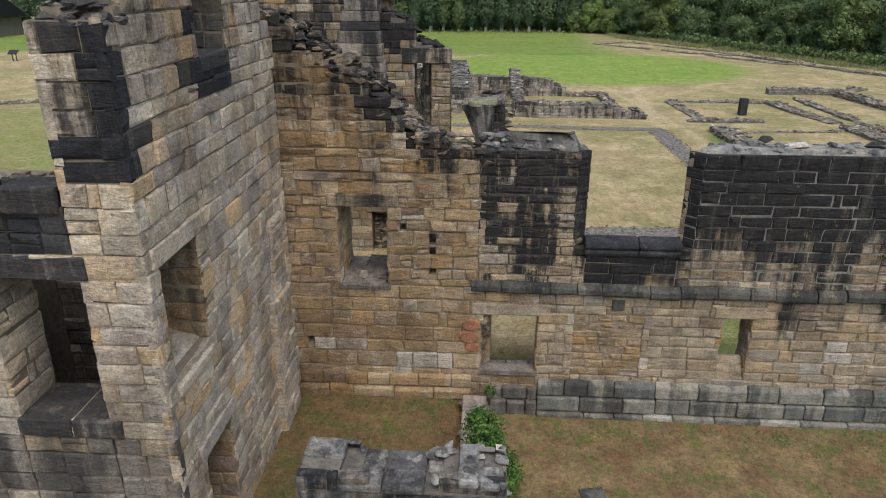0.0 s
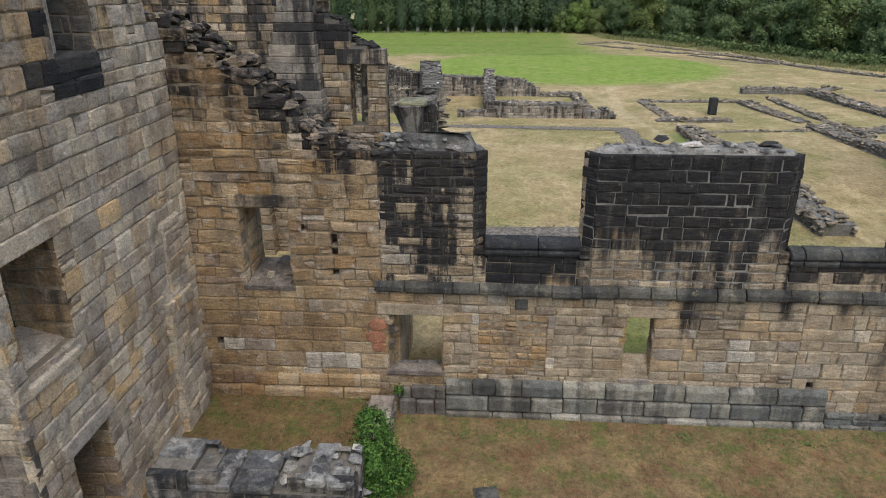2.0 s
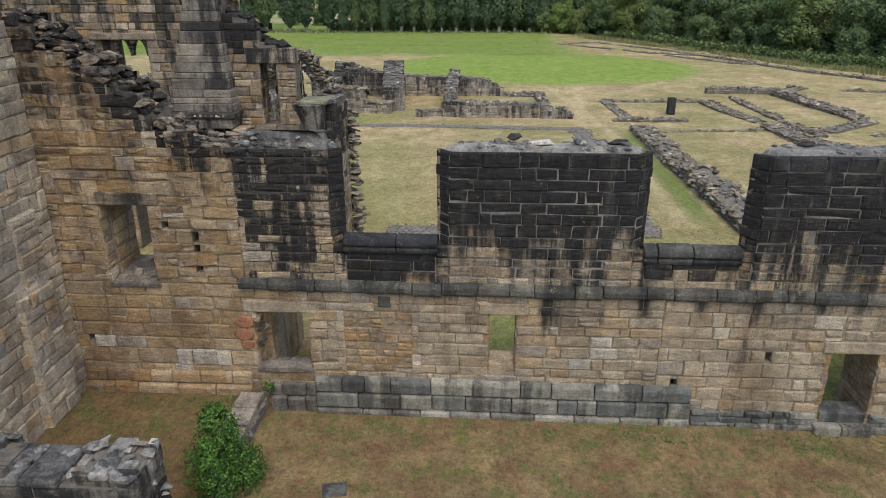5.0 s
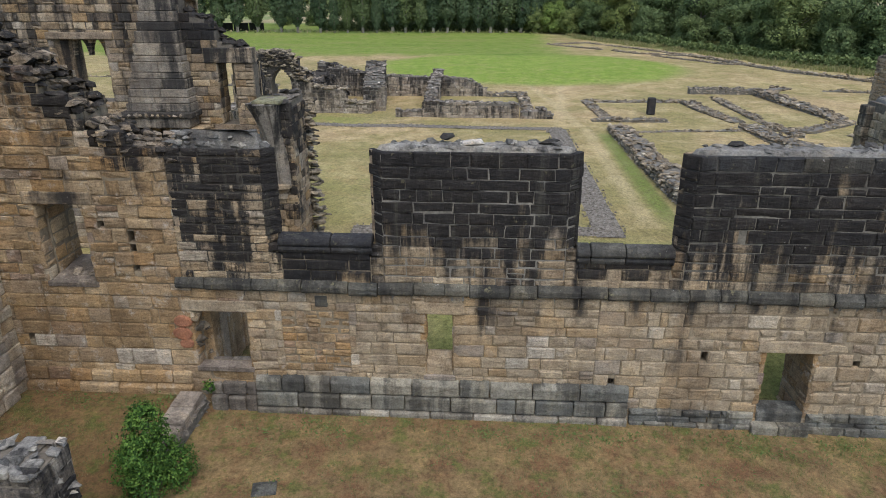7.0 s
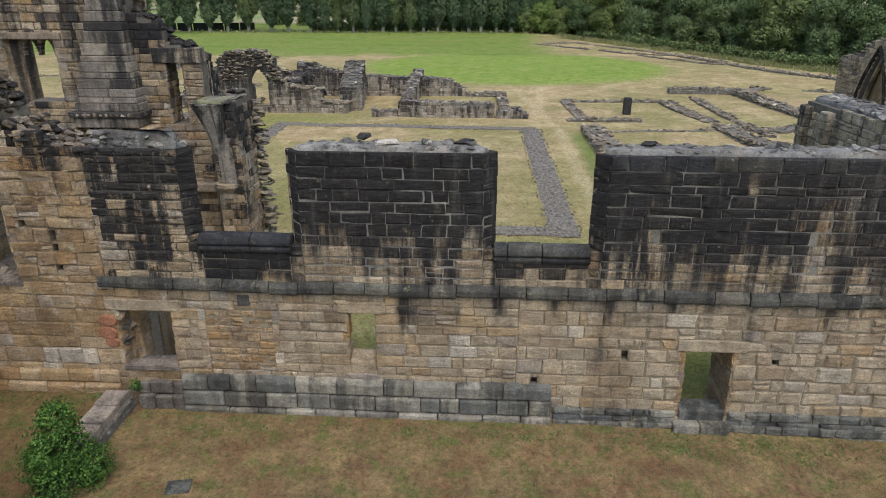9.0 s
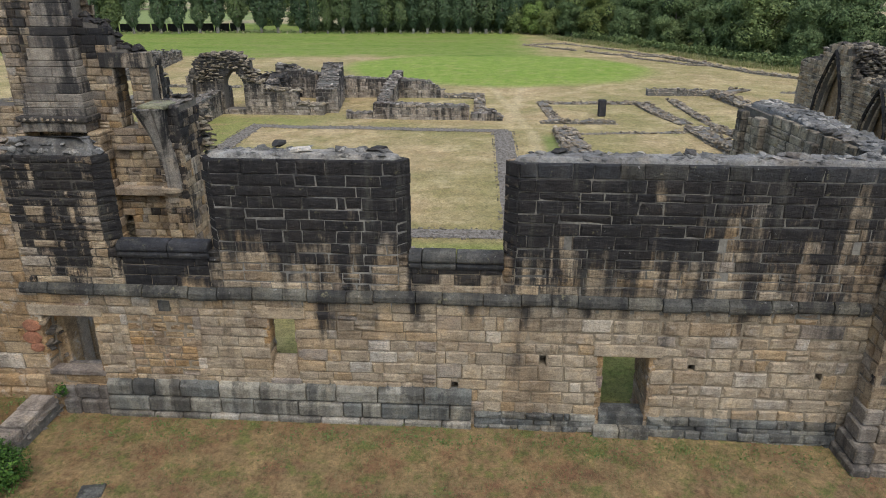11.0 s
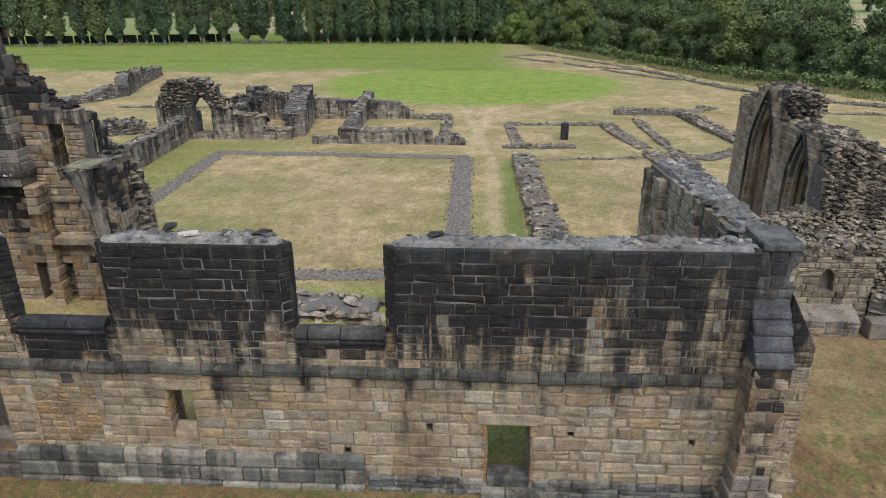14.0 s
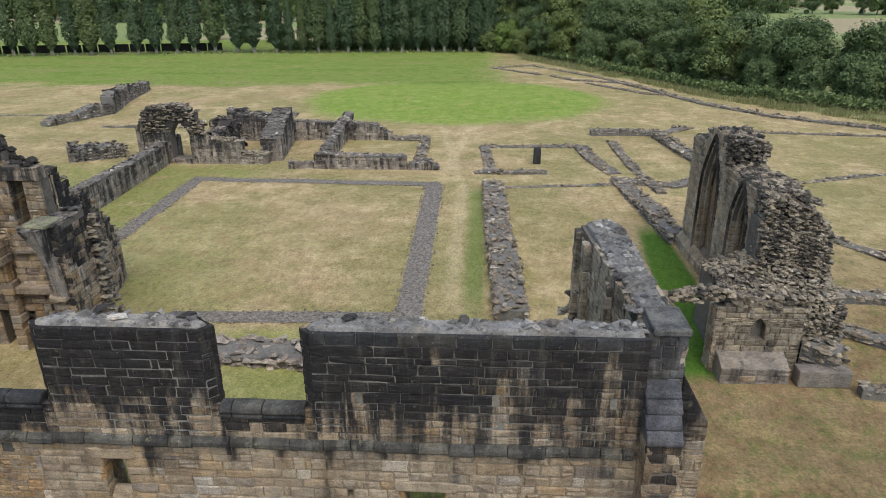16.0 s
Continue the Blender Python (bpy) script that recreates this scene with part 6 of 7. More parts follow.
def build_lancets():
    rng = random.Random(71)
    # the face looks west: run from north to south
    a, b = (26.35, 36.3), (26.35, 26.6)
    top = stepped(((0, 6.15), (0.9, 6.35), (1.7, 6.45), (2.0, 6.7), (2.3, 6.95), (3.2, 7.15), (4.6, 7.1), (4.9, 6.7), (5.4, 6.0), (6.3, 5.9), (8.0, 6.05), (9.7, 5.9)), 0.06, 4)
    shapes = ((3.4, 1.15, 0.5, 4.1, 6.8), (7.5, 0.85, 0.7, 3.8, 5.75))
    opens = [o for c in shapes for o in lancet(*c, 12)]
    wall = core("lancet_ruin", a, b, 1.75, -0.3, top, opens, C_DARK, 0.045, 0.4, blind=0.6)
    tagged(wall, "high broken wall with two tall lancet windows and torn rubble core", "ruined wall")
    face(wall, a, b, 0, top, opens, M_LANCET, rng, 0.28, (0.3, 0.6), lambda u, z: True, limit=280)
    for c, half, z0, spring, peak in shapes:
        # stone lining of the recess and mouldings round it
        s = Soup()
        s.box(26.87, 26.95, 36.3 - c - half, 36.3 - c + half, z0, peak)
        part("recess_back", s, M_SHELTERED, wall, "tan stone back of the blind lancet")
        jambs(wall, a, b, 0.55, [(c - half, c + half, z0, spring)], M_LANCET, rng)
        s = prism([(26.33, z0 - 0.25), (26.9, z0 - 0.25), (26.9, z0 + 0.35), (26.33, z0)], Matrix.Translation((0, 36.3 - c - half, 0)), half * 2)
        worn(s, "sloping_sill", M_LANCET, wall, width=0.03)
        for off, dep in ((0.12, -0.03), (-0.06, 0.3)):
            pts = []
            for k in range(33):
                t = k / 32
                if t < 0.3:
                    u, z = -half, z0 + (spring - z0) * t / 0.3
                elif t > 0.7:
                    u, z = half, z0 + (spring - z0) * (1 - t) / 0.3
                else:
                    s2 = (t - 0.5) / 0.2
                    rise = (1 - abs(s2)) ** 0.62
                    u, z = math.copysign(half * (1 - rise ** 1.6), s2), spring + (peak - spring) * rise
                k2 = 1 + off / half
                pts.append(Vector((26.35 + dep, 36.3 - (c + u * k2), z + (off if z > spring else 0))))
            s = Soup()
            for k, p in enumerate(pts):
                d = (pts[min(k + 1, 32)] - pts[max(k - 1, 0)]).normalized()
                side = d.cross(Vector((1, 0, 0))).normalized() * 0.06
                fw = Vector((-0.09, 0, 0))
                s.v += [tuple(q) for q in (p - side - fw, p - side + fw * 0.5, p + fw, p + side + fw * 0.5, p + side - fw)]
                if k:
                    s.f += [((k - 1) * 5 + j, (k - 1) * 5 + (j + 1) % 5, k * 5 + (j + 1) % 5, k * 5 + j) for j in range(5)]
            s.f += [(4, 3, 2, 1, 0), tuple(range(160, 165))]
            part("window_moulding", s, M_FRAGMENT if off > 0 else M_LANCET, wall)
    # torn rubble core: over the top, along the lost east face and the southern end
    torn = Soup()
    for i in range(700):
        u = rng.uniform(0, 9.7)
        rock(torn, rng, (28.05 + rng.uniform(-0.2, 0.2), 36.3 - u, rng.random() * top(u)), rng.uniform(0.2, 0.5), 0.5, None, 0.3)
    strew(wall, a, b, 1.7, top, M_RAGGED, rng, 65, 0.28, bedded=True)
    # spreading foot of the wall
    s = prism([(26.1, -0.4), (26.4, -0.4), (26.4, 0.95), (26.13, 0.6)], Matrix.Translation((0, 26.7, 0)), 9.6)
    worn(s, "wall_foot", M_LANCET, wall, width=0.04)
    face(wall, (26.08, 36.3), (26.08, 26.7), -0.2, lambda u: 0.6, [], M_LANCET, rng, 0.3, (0.35, 0.7))
    crest = profile((24.5, 2.9), (25.3, 3.1), (26.2, 3.4), (26.35, 5.75), (26.8, 5.95), (27.4, 5.7), (28.2, 5.45), (28.7, 4.9), (29.0, 4.2), (29.1, 2.2))
    lean = profile((0, 24.15), (2.4, 24.15), (2.9, 25.7), (3.3, 26.0), (6.2, 26.4))
    for i in range(5200):
        x, z = rng.uniform(24.5, 29.0), rng.uniform(-0.3, 6.3)
        if z > crest(x) or (z < 2.5 and x < 27.2):
            continue
        rock(torn, rng, (x, lean(z) + rng.uniform(-0.12, 0.12) + 0.2 * noise.noise(Vector((x * 1.3, 0, z * 1.3))), z), rng.uniform(0.1, 0.25), 0.55, rng.uniform(-0.6, 0.6), 0.25)
    for i in range(500):
        z = rng.uniform(0, 4.9)
        rock(torn, rng, (29.0 - 0.05 * z + rng.uniform(-0.12, 0.12), rng.uniform(lean(z), 27.2), z), rng.uniform(0.2, 0.45), 0.5, None, 0.3)
    for i in range(560):
        x = rng.uniform(24.5, 28.9)
        rock(torn, rng, (x, rng.uniform(lean(crest(x)), 27.2), crest(x) + rng.uniform(-0.15, 0.06)), rng.uniform(0.16, 0.4), 0.5, None, 0.3)
    for i in range(420):
        x = rng.uniform(24.5, 28.4)
        rock(torn, rng, (x, rng.uniform(24.2, 26.2), 2.55 + 0.35 * noise.noise(Vector((x, 0, 3))) + rng.uniform(-0.1, 0.25)), rng.uniform(0.18, 0.42), 0.5, None, 0.3)
    for i in range(420):
        x, z = rng.uniform(26.35, 28.1), rng.uniform(5.0, 7.1)
        rock(torn, rng, (x, 31.2 + rng.uniform(-0.2, 0.15) if z > 6.0 else 26.6 + rng.uniform(-0.1, 0.2), z), rng.uniform(0.16, 0.36), 0.55, None, 0.3)
    for i in range(260):
        x, y = rng.uniform(26.4, 28.9), rng.uniform(26.6, 31.2)
        rock(torn, rng, (x, y, 5.95 - 0.25 * max(x - 27, 0) + rng.uniform(-0.1, 0.1)), rng.uniform(0.16, 0.36), 0.5, None, 0.3)
    tagged(part("torn_rubble", torn, M_RAGGED, wall, "torn rubble and mortar core"), kind="stuff")
    mass = Soup()
    n = 16
    for i in range(n):
        x0, x1 = 24.5 + 4.45 * i / n, 24.5 + 4.45 * (i + 1) / n
        t = crest((x0 + x1) / 2) - 0.08
        for k in range(10):
            z0, z1 = t * k / 10, t * (k + 1) / 10
            mass.box(x0, x1, lean(z1) + 0.08, 27.2, z0 - (0.3 if k == 0 else 0), z1)
    tagged(part("rubble_core", mass, C_DARK, wall), kind="stuff")
    # lower chapel front with a small arched recess and plinth
    fa, fb = (24.05, 23.6), (27.3, 23.6)
    crown = profile((0, 2.4), (0.5, 2.9), (0.9, 3.0), (3.05, 2.5))
    small = lancet(1.63, 0.26, 1.2, 1.75, 2.1, 5)
    lower = core("niche_wall", fa, fb, 0.6, -0.3, crown, small, C_DARK, 0.045, 0.3, blind=0.35)
    tagged(lower, "low front of reddish stone with a small arched niche", "ruined wall")
    face(lower, fa, fb, -0.3, crown, small, M_RAGGED, rng, 0.24, (0.25, 0.55), lambda u, z: True, special=lambda u, z: M_RETURN if u < 1.0 and 0.6 < z < 2.3 and (int(u * 7 + z * 5) % 7 == 0) else None)
    face(lower, (24.05, 24.4), (24.05, 23.6), -0.3, lambda u: 2.4, [], M_LANCET, rng, 0.3, (0.3, 0.4))
    s = prism([(22.8, -0.6), (23.7, -0.6), (23.7, 0.75), (23.2, 0.62), (22.8, 0.4)], Matrix(((0, 1, 0, 24.25), (1, 0, 0, 0), (0, 0, 1, 0), (0, 0, 0, 1))), 2.5)
    worn(s, "plinth_bench", M_TOWER_LOW, lower, "brown projecting stone base", 0.04)
    face(lower, (24.25, 22.78), (26.75, 22.78), -0.4, lambda u: 0.42, [], M_TOWER_LOW, rng, 0.25, (0.4, 0.7))
    s = Soup()
    for i in range(150):
        rock(s, rng, (rng.uniform(24.0, 27.4), 23.8 + rng.uniform(-0.15, 0.3), rng.uniform(2.4, 3.0)), rng.uniform(0.18, 0.4), 0.5, None, 0.3)
    tagged(part("wall_top_rubble", s, M_RAGGED, lower), kind="stuff")
    # broken arch that bridges to the return wall
    s = Soup()
    for i in range(170):
        t = rng.random()
        x = 20.1 + 4.4 * t
        z = 3.1 + 0.3 * t - 0.35 * (2 * t - 1) ** 2 + rng.uniform(-0.2, 0.25)
        rock(s, rng, (x, 22.0 + 1.8 * t + rng.uniform(-0.3, 0.3), z), rng.uniform(0.22, 0.42), 0.5, None, 0.3)
    arch = part("broken_arch", s, M_RAGGED)
    tagged(arch, "broken rubble arch bridging two ruined walls", "ruined arch")
    rubble_wall("buttress_stump", [(27.7, 24.0), (28.6, 23.2)], 1.0, lambda t: 1.9 - 0.7 * t, "stump of a buttress of dark blocks", M_RAGGED, 75, 0.36)
    s = Soup()
    s.box(27.0, 28.9, 22.6, 23.2, -0.2, 0.5)
    tagged(worn(s, "stone_base", M_RUBBLE, None, width=0.06), "dark moulded stone base beside the ruin", "stone base")


build_lancets()


# ---- cloister: gravel walks and low walls ----
def path_strip(name, pts, width, label, seed):
    rng = random.Random(seed)
    s, peb = Soup(), Soup()
    for p, q in zip(pts, pts[1:]):
        p, q = Vector((*p, 0)), Vector((*q, 0))
        along, length = (q - p).normalized(), (q - p).length
        side = Vector((along.y, -along.x, 0))
        n = max(1, round(length / 1.0))
        rows = []
        for i in range(n + 1):
            c = p + along * (length * i / n)
            row = []
            for k in range(4):
                o = (k / 3 - 0.5) * width * rng.uniform(0.94, 1.06)
                v = c + side * o
                row.append((v.x, v.y, ground_z(v.x, v.y) + (0.035 if k in (1, 2) else 0.02)))
            rows.append(row)
        v = [x for r in rows for x in r]
        s.add(v, [(i * 4 + k, i * 4 + k + 1, (i + 1) * 4 + k + 1, (i + 1) * 4 + k) for i in range(n) for k in range(3)])
        for _ in range(int(length * width * 34)):
            c = p + along * rng.uniform(0, length) + side * max(-0.62, min(0.62, rng.gauss(0, 0.36))) * width
            rock(peb, rng, (c.x, c.y, ground_z(c.x, c.y) + 0.035), rng.uniform(0.06, 0.14), 0.6)
    ob = part(name, s, M_GRAVEL)
    tagged(ob, label, "path", kind="structure")
    tagged(part("pebbles", peb, M_GRAVEL, ob), kind="stuff")


path_strip("path_gravel_north", [(-5.55, 31.5), (-5.55, 47.6)], 1.05, "narrow strip of grey gravel marking the cloister walk", 1)
path_strip("path_gravel_east", [(-6.0, 48.0), (12.4, 47.2)], 0.95, "narrow strip of grey gravel marking the cloister walk", 2)
path_strip("path_gravel_south", [(12.0, 47.2), (12.15, 26.2)], 1.2, "narrow strip of grey gravel marking the cloister walk", 3)
path_strip("path_gravel_west", [(1.6, 26.6), (12.7, 26.9)], 1.0, "narrow strip of grey gravel marking the cloister walk", 4)

rubble_wall("cloister_rubble_wall", [(16.15, 47.2), (16.3, 38.0), (16.6, 30.5), (16.65, 26.8)], 1.35, lambda s: 0.55 + 0.25 * s, "broad low rubble wall beside the cloister walk", seed=101, size=0.36)
M_FALLEN = stone("pale_fallen_slabs", ((0.0, (0.25, 0.21, 0.17)), (0.5, (0.36, 0.315, 0.26)), (1.0, (0.48, 0.43, 0.36))), -2, 6, 0.6, 1.4, 0.6, 0.2)
rubble_wall("fallen_masonry", [(4.4, 23.6), (9.4, 23.2)], 1.5, lambda s: 0.5 + 0.12 * s, "low heap of fallen masonry behind the wall", M_FALLEN, 102, 0.5)


def ashlar_low(name, a, b, thick, top, label, seed, mat=M_RANGE):
    rng = random.Random(seed)
    body = core(name, a, b, thick, -0.3, top, [], C_TOP, 0.03, 0.4)
    tagged(body, label, "low wall")
    length = (Vector(b) - Vector(a)).length
    along = (Vector(b) - Vector(a)).normalized()
    back = Vector((-along.y, along.x)) * thick
    face(body, a, b, 0.0, top, [], mat, rng, 0.27, (0.35, 0.75))
    face(body, Vector(b) + back, Vector(a) + back, 0.0, lambda u: top(length - u), [], mat, rng, 0.27, (0.35, 0.75))
    face(body, b, Vector(b) + back, 0.0, lambda u: top(length), [], mat, rng, 0.27, (0.3, 0.6))
    face(body, Vector(a) + back, a, 0.0, lambda u: top(0), [], mat, rng, 0.27, (0.3, 0.6))
    strew(body, a, b, thick, top, M_RUBBLE, rng, 14, 0.32, margin=0.02)
    return body


M_LOW = stone("low_wall_stone", ((0.0, (0.24, 0.21, 0.17)), (0.4, (0.35, 0.31, 0.25)), (0.75, (0.29, 0.25, 0.20)), (1.0, (0.43, 0.39, 0.33))), -0.3, 2.4, 0.9, 1.9, 0.5, 0.16)
flat = lambda z: (lambda u: z)
ashlar_low("east_low_wall", (2.4, 51.0), (9.6, 51.1), 0.7, profile((0, 1.25), (6.6, 1.15), (7.2, 1.05)), "low ashlar wall stained dark along the top", 111, M_LOW)
ashlar_low("east_low_wall", (0.4, 50.9), (2.4, 51.0), 0.6, profile((0, 0.75), (0.3, 0.5), (2, 0.6)), "low stub of ashlar wall beside a doorway", 112, M_LOW)
ashlar_low("east_low_wall", (9.7, 51.0), (12.1, 51.0), 0.7, profile((0, 0.55), (1.3, 0.6), (1.5, 0.9), (2.4, 0.25)), "low stub of ashlar wall stepping down", 113, M_LOW)
ashlar_low("chamber_wall", (2.3, 64.5), (2.3, 51.7), 0.9, profile((0, 2.0), (6, 1.6), (13, 0.8)), "sloping low cross wall with pale slabs on top", 114, M_LOW)
ashlar_low("chamber_back_wall", (-4.5, 60.6), (3.0, 60.8), 0.8, profile((0, 2.0), (7, 1.7)), "low back wall of a roofless chamber", 115, M_LOW)
ashlar_low("chamber_back_wall", (3.0, 60.8), (7.2, 61.0), 0.8, profile((0, 1.8), (2.8, 1.5), (4.2, 0.6)), "low back wall of a roofless chamber, broken down", 116, M_LOW)
rubble_wall("chamber_side_wall", [(7.2, 61.2), (10.3, 61.0), (10.4, 51.8)], 0.8, lambda s: 0.55, "low rubble footing round a roofless chamber", seed=117)
rubble_wall("chapter_footing", [(14.8, 50.2), (20.2, 50.3)], 0.6, 0.4, "line of low footing stones", seed=121)
rubble_wall("chapter_footing", [(16.0, 50.6), (15.6, 58.6), (23.6, 58.8)], 0.8, 0.3, "low footing of a roofless chamber", seed=122)
rubble_wall("chapter_footing", [(23.8, 59.0), (24.2, 54.5), (25.2, 50.2)], 1.1, 0.35, "low rubble footing of a roofless chamber", seed=123)
rubble_wall("parlour_footing", [(17.0, 46.6), (25.0, 47.5)], 0.5, 0.2, "thin line of footing stones in the lawn", seed=124)
rubble_wall("refectory_wall", [(26.8, 60.5), (26.9, 52), (27.6, 45.5)], 0.7, 0.35, "low rubble wall of the refectory", seed=125)
rubble_wall("refectory_wall", [(25.4, 63.6), (31.6, 63.7)], 0.8, 0.7, "low dark rubble wall of the refectory", M_LOW, 126)
rubble_wall("refectory_wall", [(31.4, 63.0), (32.2, 56), (33.0, 50.5)], 1.2, lambda s: 0.7 - 0.2 * s, "low broad rubble wall of the refectory", seed=127, size=0.4)
rubble_wall("refectory_wall", [(25.2, 48.6), (25.8, 42.0), (26.2, 36.3)], 1.1, lambda s: 0.5 + 0.4 * s, "low rubble wall leading to the lancet ruin", seed=128, size=0.36)
rubble_wall("refectory_wall", [(25.4, 48.0), (29.0, 47.2), (33.2, 50.5)], 0.9, 0.4, "low rubble wall of the refectory", seed=129)
rubble_wall("drain_wall", [(31.8, 63.9), (35.2, 66.8)], 0.8, 0.35, "line of flat drain slabs", seed=130, size=0.5)

# column stump in the roofless chamber
s = Soup()
s.box(19.42, 19.98, 52.95, 53.5, 0.1, 1.35)
post = worn(s, "column_stump", M_QUOIN, None, width=0.06)
tagged(post, "squat dark square stone stump standing in the grass", "column stump")

# north walk wall and the arch ruin
ashlar_low("north_walk_wall", (-9.2, 38.0), (-9.6, 55.0), 0.9, profile((0, 1.9), (8, 1.75), (17, 1.9)), "low wall of dark ashlar along the cloister's side", 131, M_LOW)


def build_arch():
    rng = random.Random(141)
    a, b = (-11.4, 52.3), (-1.6, 52.3)
    top = stepped(((0, 3.0), (0.4, 4.2), (1.2, 4.6), (2.6, 4.7), (3.9, 4.3), (4.3, 3.6), (5.0, 2.5), (5.2, 2.0), (7.8, 1.9), (8.0, 0.9), (9.8, 0.8)), 0.12, 6)
    arch = lancet(2.9, 0.78, 0.5, 2.4, 3.5, 6)
    ruin = core("arch_ruin", a, b, 1.1, -0.3, top, arch, C_DARK, 0.03, 0.35)
    tagged(ruin, "ruined doorway arch under a ragged rubble top", "ruined arch")
    face(ruin, a, b, 0, top, arch, M_LOW, rng, 0.28, (0.3, 0.6))
    face(ruin, (-1.6, 53.4), (-11.4, 53.4), 0, lambda u: top(9.8 - u), [(9.8 - o[1], 9.8 - o[0], o[2], o[3]) for o in arch], M_LOW, rng, 0.28, (0.3, 0.6))
    strew(ruin, a, b, 1.2, top, M_RAGGED, rng, 46, 0.34, margin=-0.05, bedded=True)
    s = Soup()
    for i in range(260):
        u = rng.uniform(0, 5.0)
        z = rng.uniform(2.6, top(u))
        if abs(u - 2.9) < 0.8 and z < 3.6:
            continue
        rock(s, rng, (-11.4 + u, 52.25 + rng.uniform(-0.12, 0.05), z), rng.uniform(0.2, 0.38), 0.45, 0.0, 0.12)
    tagged(part("torn_rubble", s, M_RAGGED, ruin), kind="stuff")
    rubble_wall("arch_chamber_wall", [(-11.5, 53.6), (-11.9, 57.2)], 1.0, lambda s: 3.9 - 0.9 * s, "high rubble wall beside the arch", M_LOW, 147, 0.42, core_mat=M_LOW)
    rubble_wall("arch_chamber_wall", [(-9.4, 61.0), (-4.2, 61.8)], 1.3, lambda s: 2.7 - 0.5 * s, "high rubble wall of the chamber behind the arch", M_LOW, 145, 0.42, core_mat=M_LOW)
    rubble_wall("arch_chamber_wall", [(-7.0, 53.6), (-6.2, 58.5)], 1.1, lambda s: 2.3 + 0.3 * s, "broken cross wall of the chamber behind the arch", M_LOW, 146, 0.4, core_mat=M_LOW)
    ashlar_low("arch_side_wall", (-3.2, 60.0), (-2.4, 53.2), 1.7, profile((0, 3.2), (3.0, 2.7), (7, 1.9)), "thick side wall stepping down beside the arch", 142, M_LOW)
    ashlar_low("arch_back_wall", (-7.6, 60.5), (-3.4, 60.2), 0.9, stepped(((0, 2.8), (1.5, 2.6), (4, 2.1)), 0.15, 2), "ruined wall behind the arch", 143, M_LOW)
    # little arch beyond the walk
    b2 = (-13.2, 54.6), (-11.4, 54.0)
    op = lancet(0.95, 0.32, 0.4, 2.0, 2.8, 5)
    small = core("little_arch", *b2, 0.8, -0.3, profile((0, 2.3), (0.5, 3.2), (1.2, 3.5), (1.9, 3.4)), op, C_DARK, 0.03, 0.2)
    tagged(small, "small ruined pointed arch in the north wall", "ruined arch")
    face(small, *b2, 0, profile((0, 2.3), (0.5, 3.2), (1.9, 3.4)), op, M_LOW, rng, 0.26, (0.25, 0.45))
    strew(small, *b2, 0.8, profile((0, 2.3), (0.5, 3.2), (1.9, 3.4)), M_RAGGED, rng, 30, 0.34)


build_arch()
rubble_wall("church_pier_base", [(-18.3, 53.0), (-14.6, 54.9)], 1.7, 1.25, "round-ended dark pier base", M_LOW, 151, 0.4)
rubble_wall("church_wall", [(-28.5, 66.0), (-25.5, 73.0)], 1.2, lambda s: 0.9 + 0.6 * s, "low broken wall of the lost church", M_LOW, 152, 0.4)
rubble_wall("church_wall", [(-25.5, 73.0), (-27.5, 80.0), (-29.0, 89.0)], 1.2, lambda s: 2.3 - 1.0 * s, "broken wall of the lost church", M_LOW, 153, 0.4)
rubble_wall("church_footing", [(-40.0, 71.5), (-27.0, 71.8)], 0.6, 0.25, "line of footing stones in the dry grass", seed=154)
rubble_wall("church_footing", [(-22.5, 66.0), (-12.8, 65.8)], 0.6, 0.3, "line of footing stones in the dry grass", seed=155)
rubble_wall("church_footing", [(-12.0, 67.5), (-4.5, 68.0), (-4.8, 73.0), (-10.5, 73.0)], 0.7, 0.4, "footing of a roofless chapel", seed=156)
rubble_wall("far_footing", [(16.8, 112.3), (24.0, 104.0)], 0.7, 0.3, "line of far footing stones in the lawn", seed=161)
rubble_wall("far_footing", [(18.0, 112.5), (23.3, 115.3), (31.0, 103.0), (34.3, 96.5)], 0.7, 0.3, "line of far footing stones in the lawn", seed=162)
rubble_wall("far_footing", [(25.5, 103.0), (28.0, 98.5), (34.0, 96.0)], 0.7, 0.3, "line of far footing stones in the lawn", seed=163)
rubble_wall("far_footing", [(29.5, 96.0), (35.5, 87.0), (38.6, 86.0)], 0.7, 0.3, "line of far footing stones in the lawn", seed=164)
rubble_wall("boundary_footing", [(34.3, 96.3), (40.6, 79.5), (45.5, 72.5), (54.0, 66.0)], 0.8, 0.4, "long low footing along the edge of the lawn", seed=165, size=0.4)
rubble_wall("boundary_footing", [(38.0, 65.5), (52.0, 63.5)], 0.6, 0.25, "line of footing stones in the lawn", seed=166)
rubble_wall("boundary_footing", [(31.0, 46.0), (44.0, 50.5), (56.0, 52.0)], 0.6, 0.22, "line of footing stones in the lawn", seed=167)
rubble_wall("boundary_footing", [(34.0, 39.0), (37.0, 33.5), (44.0, 30.0)], 0.8, 0.3, "line of footing stones in the lawn", seed=168)
rubble_wall("outer_footing", [(30.0, 26.8), (34.0, 24.0), (44.0, 21.0)], 0.8, 0.35, "line of footing stones beside the lancet ruin", seed=169)
rubble_wall("outer_footing", [(31.5, 29.5), (40.0, 29.0)], 0.9, 0.5, "low rubble wall beside the lancet ruin", seed=170)
rubble_wall("outer_footing", [(29.0, 22.2), (40.0, 20.5)], 0.5, 0.3, "line of kerb stones in the dry grass", seed=171)
rubble_wall("church_footing", [(-48.0, 50.0), (-30.0, 57.5)], 0.9, 0.35, "line of footing stones in the dry grass", seed=172)


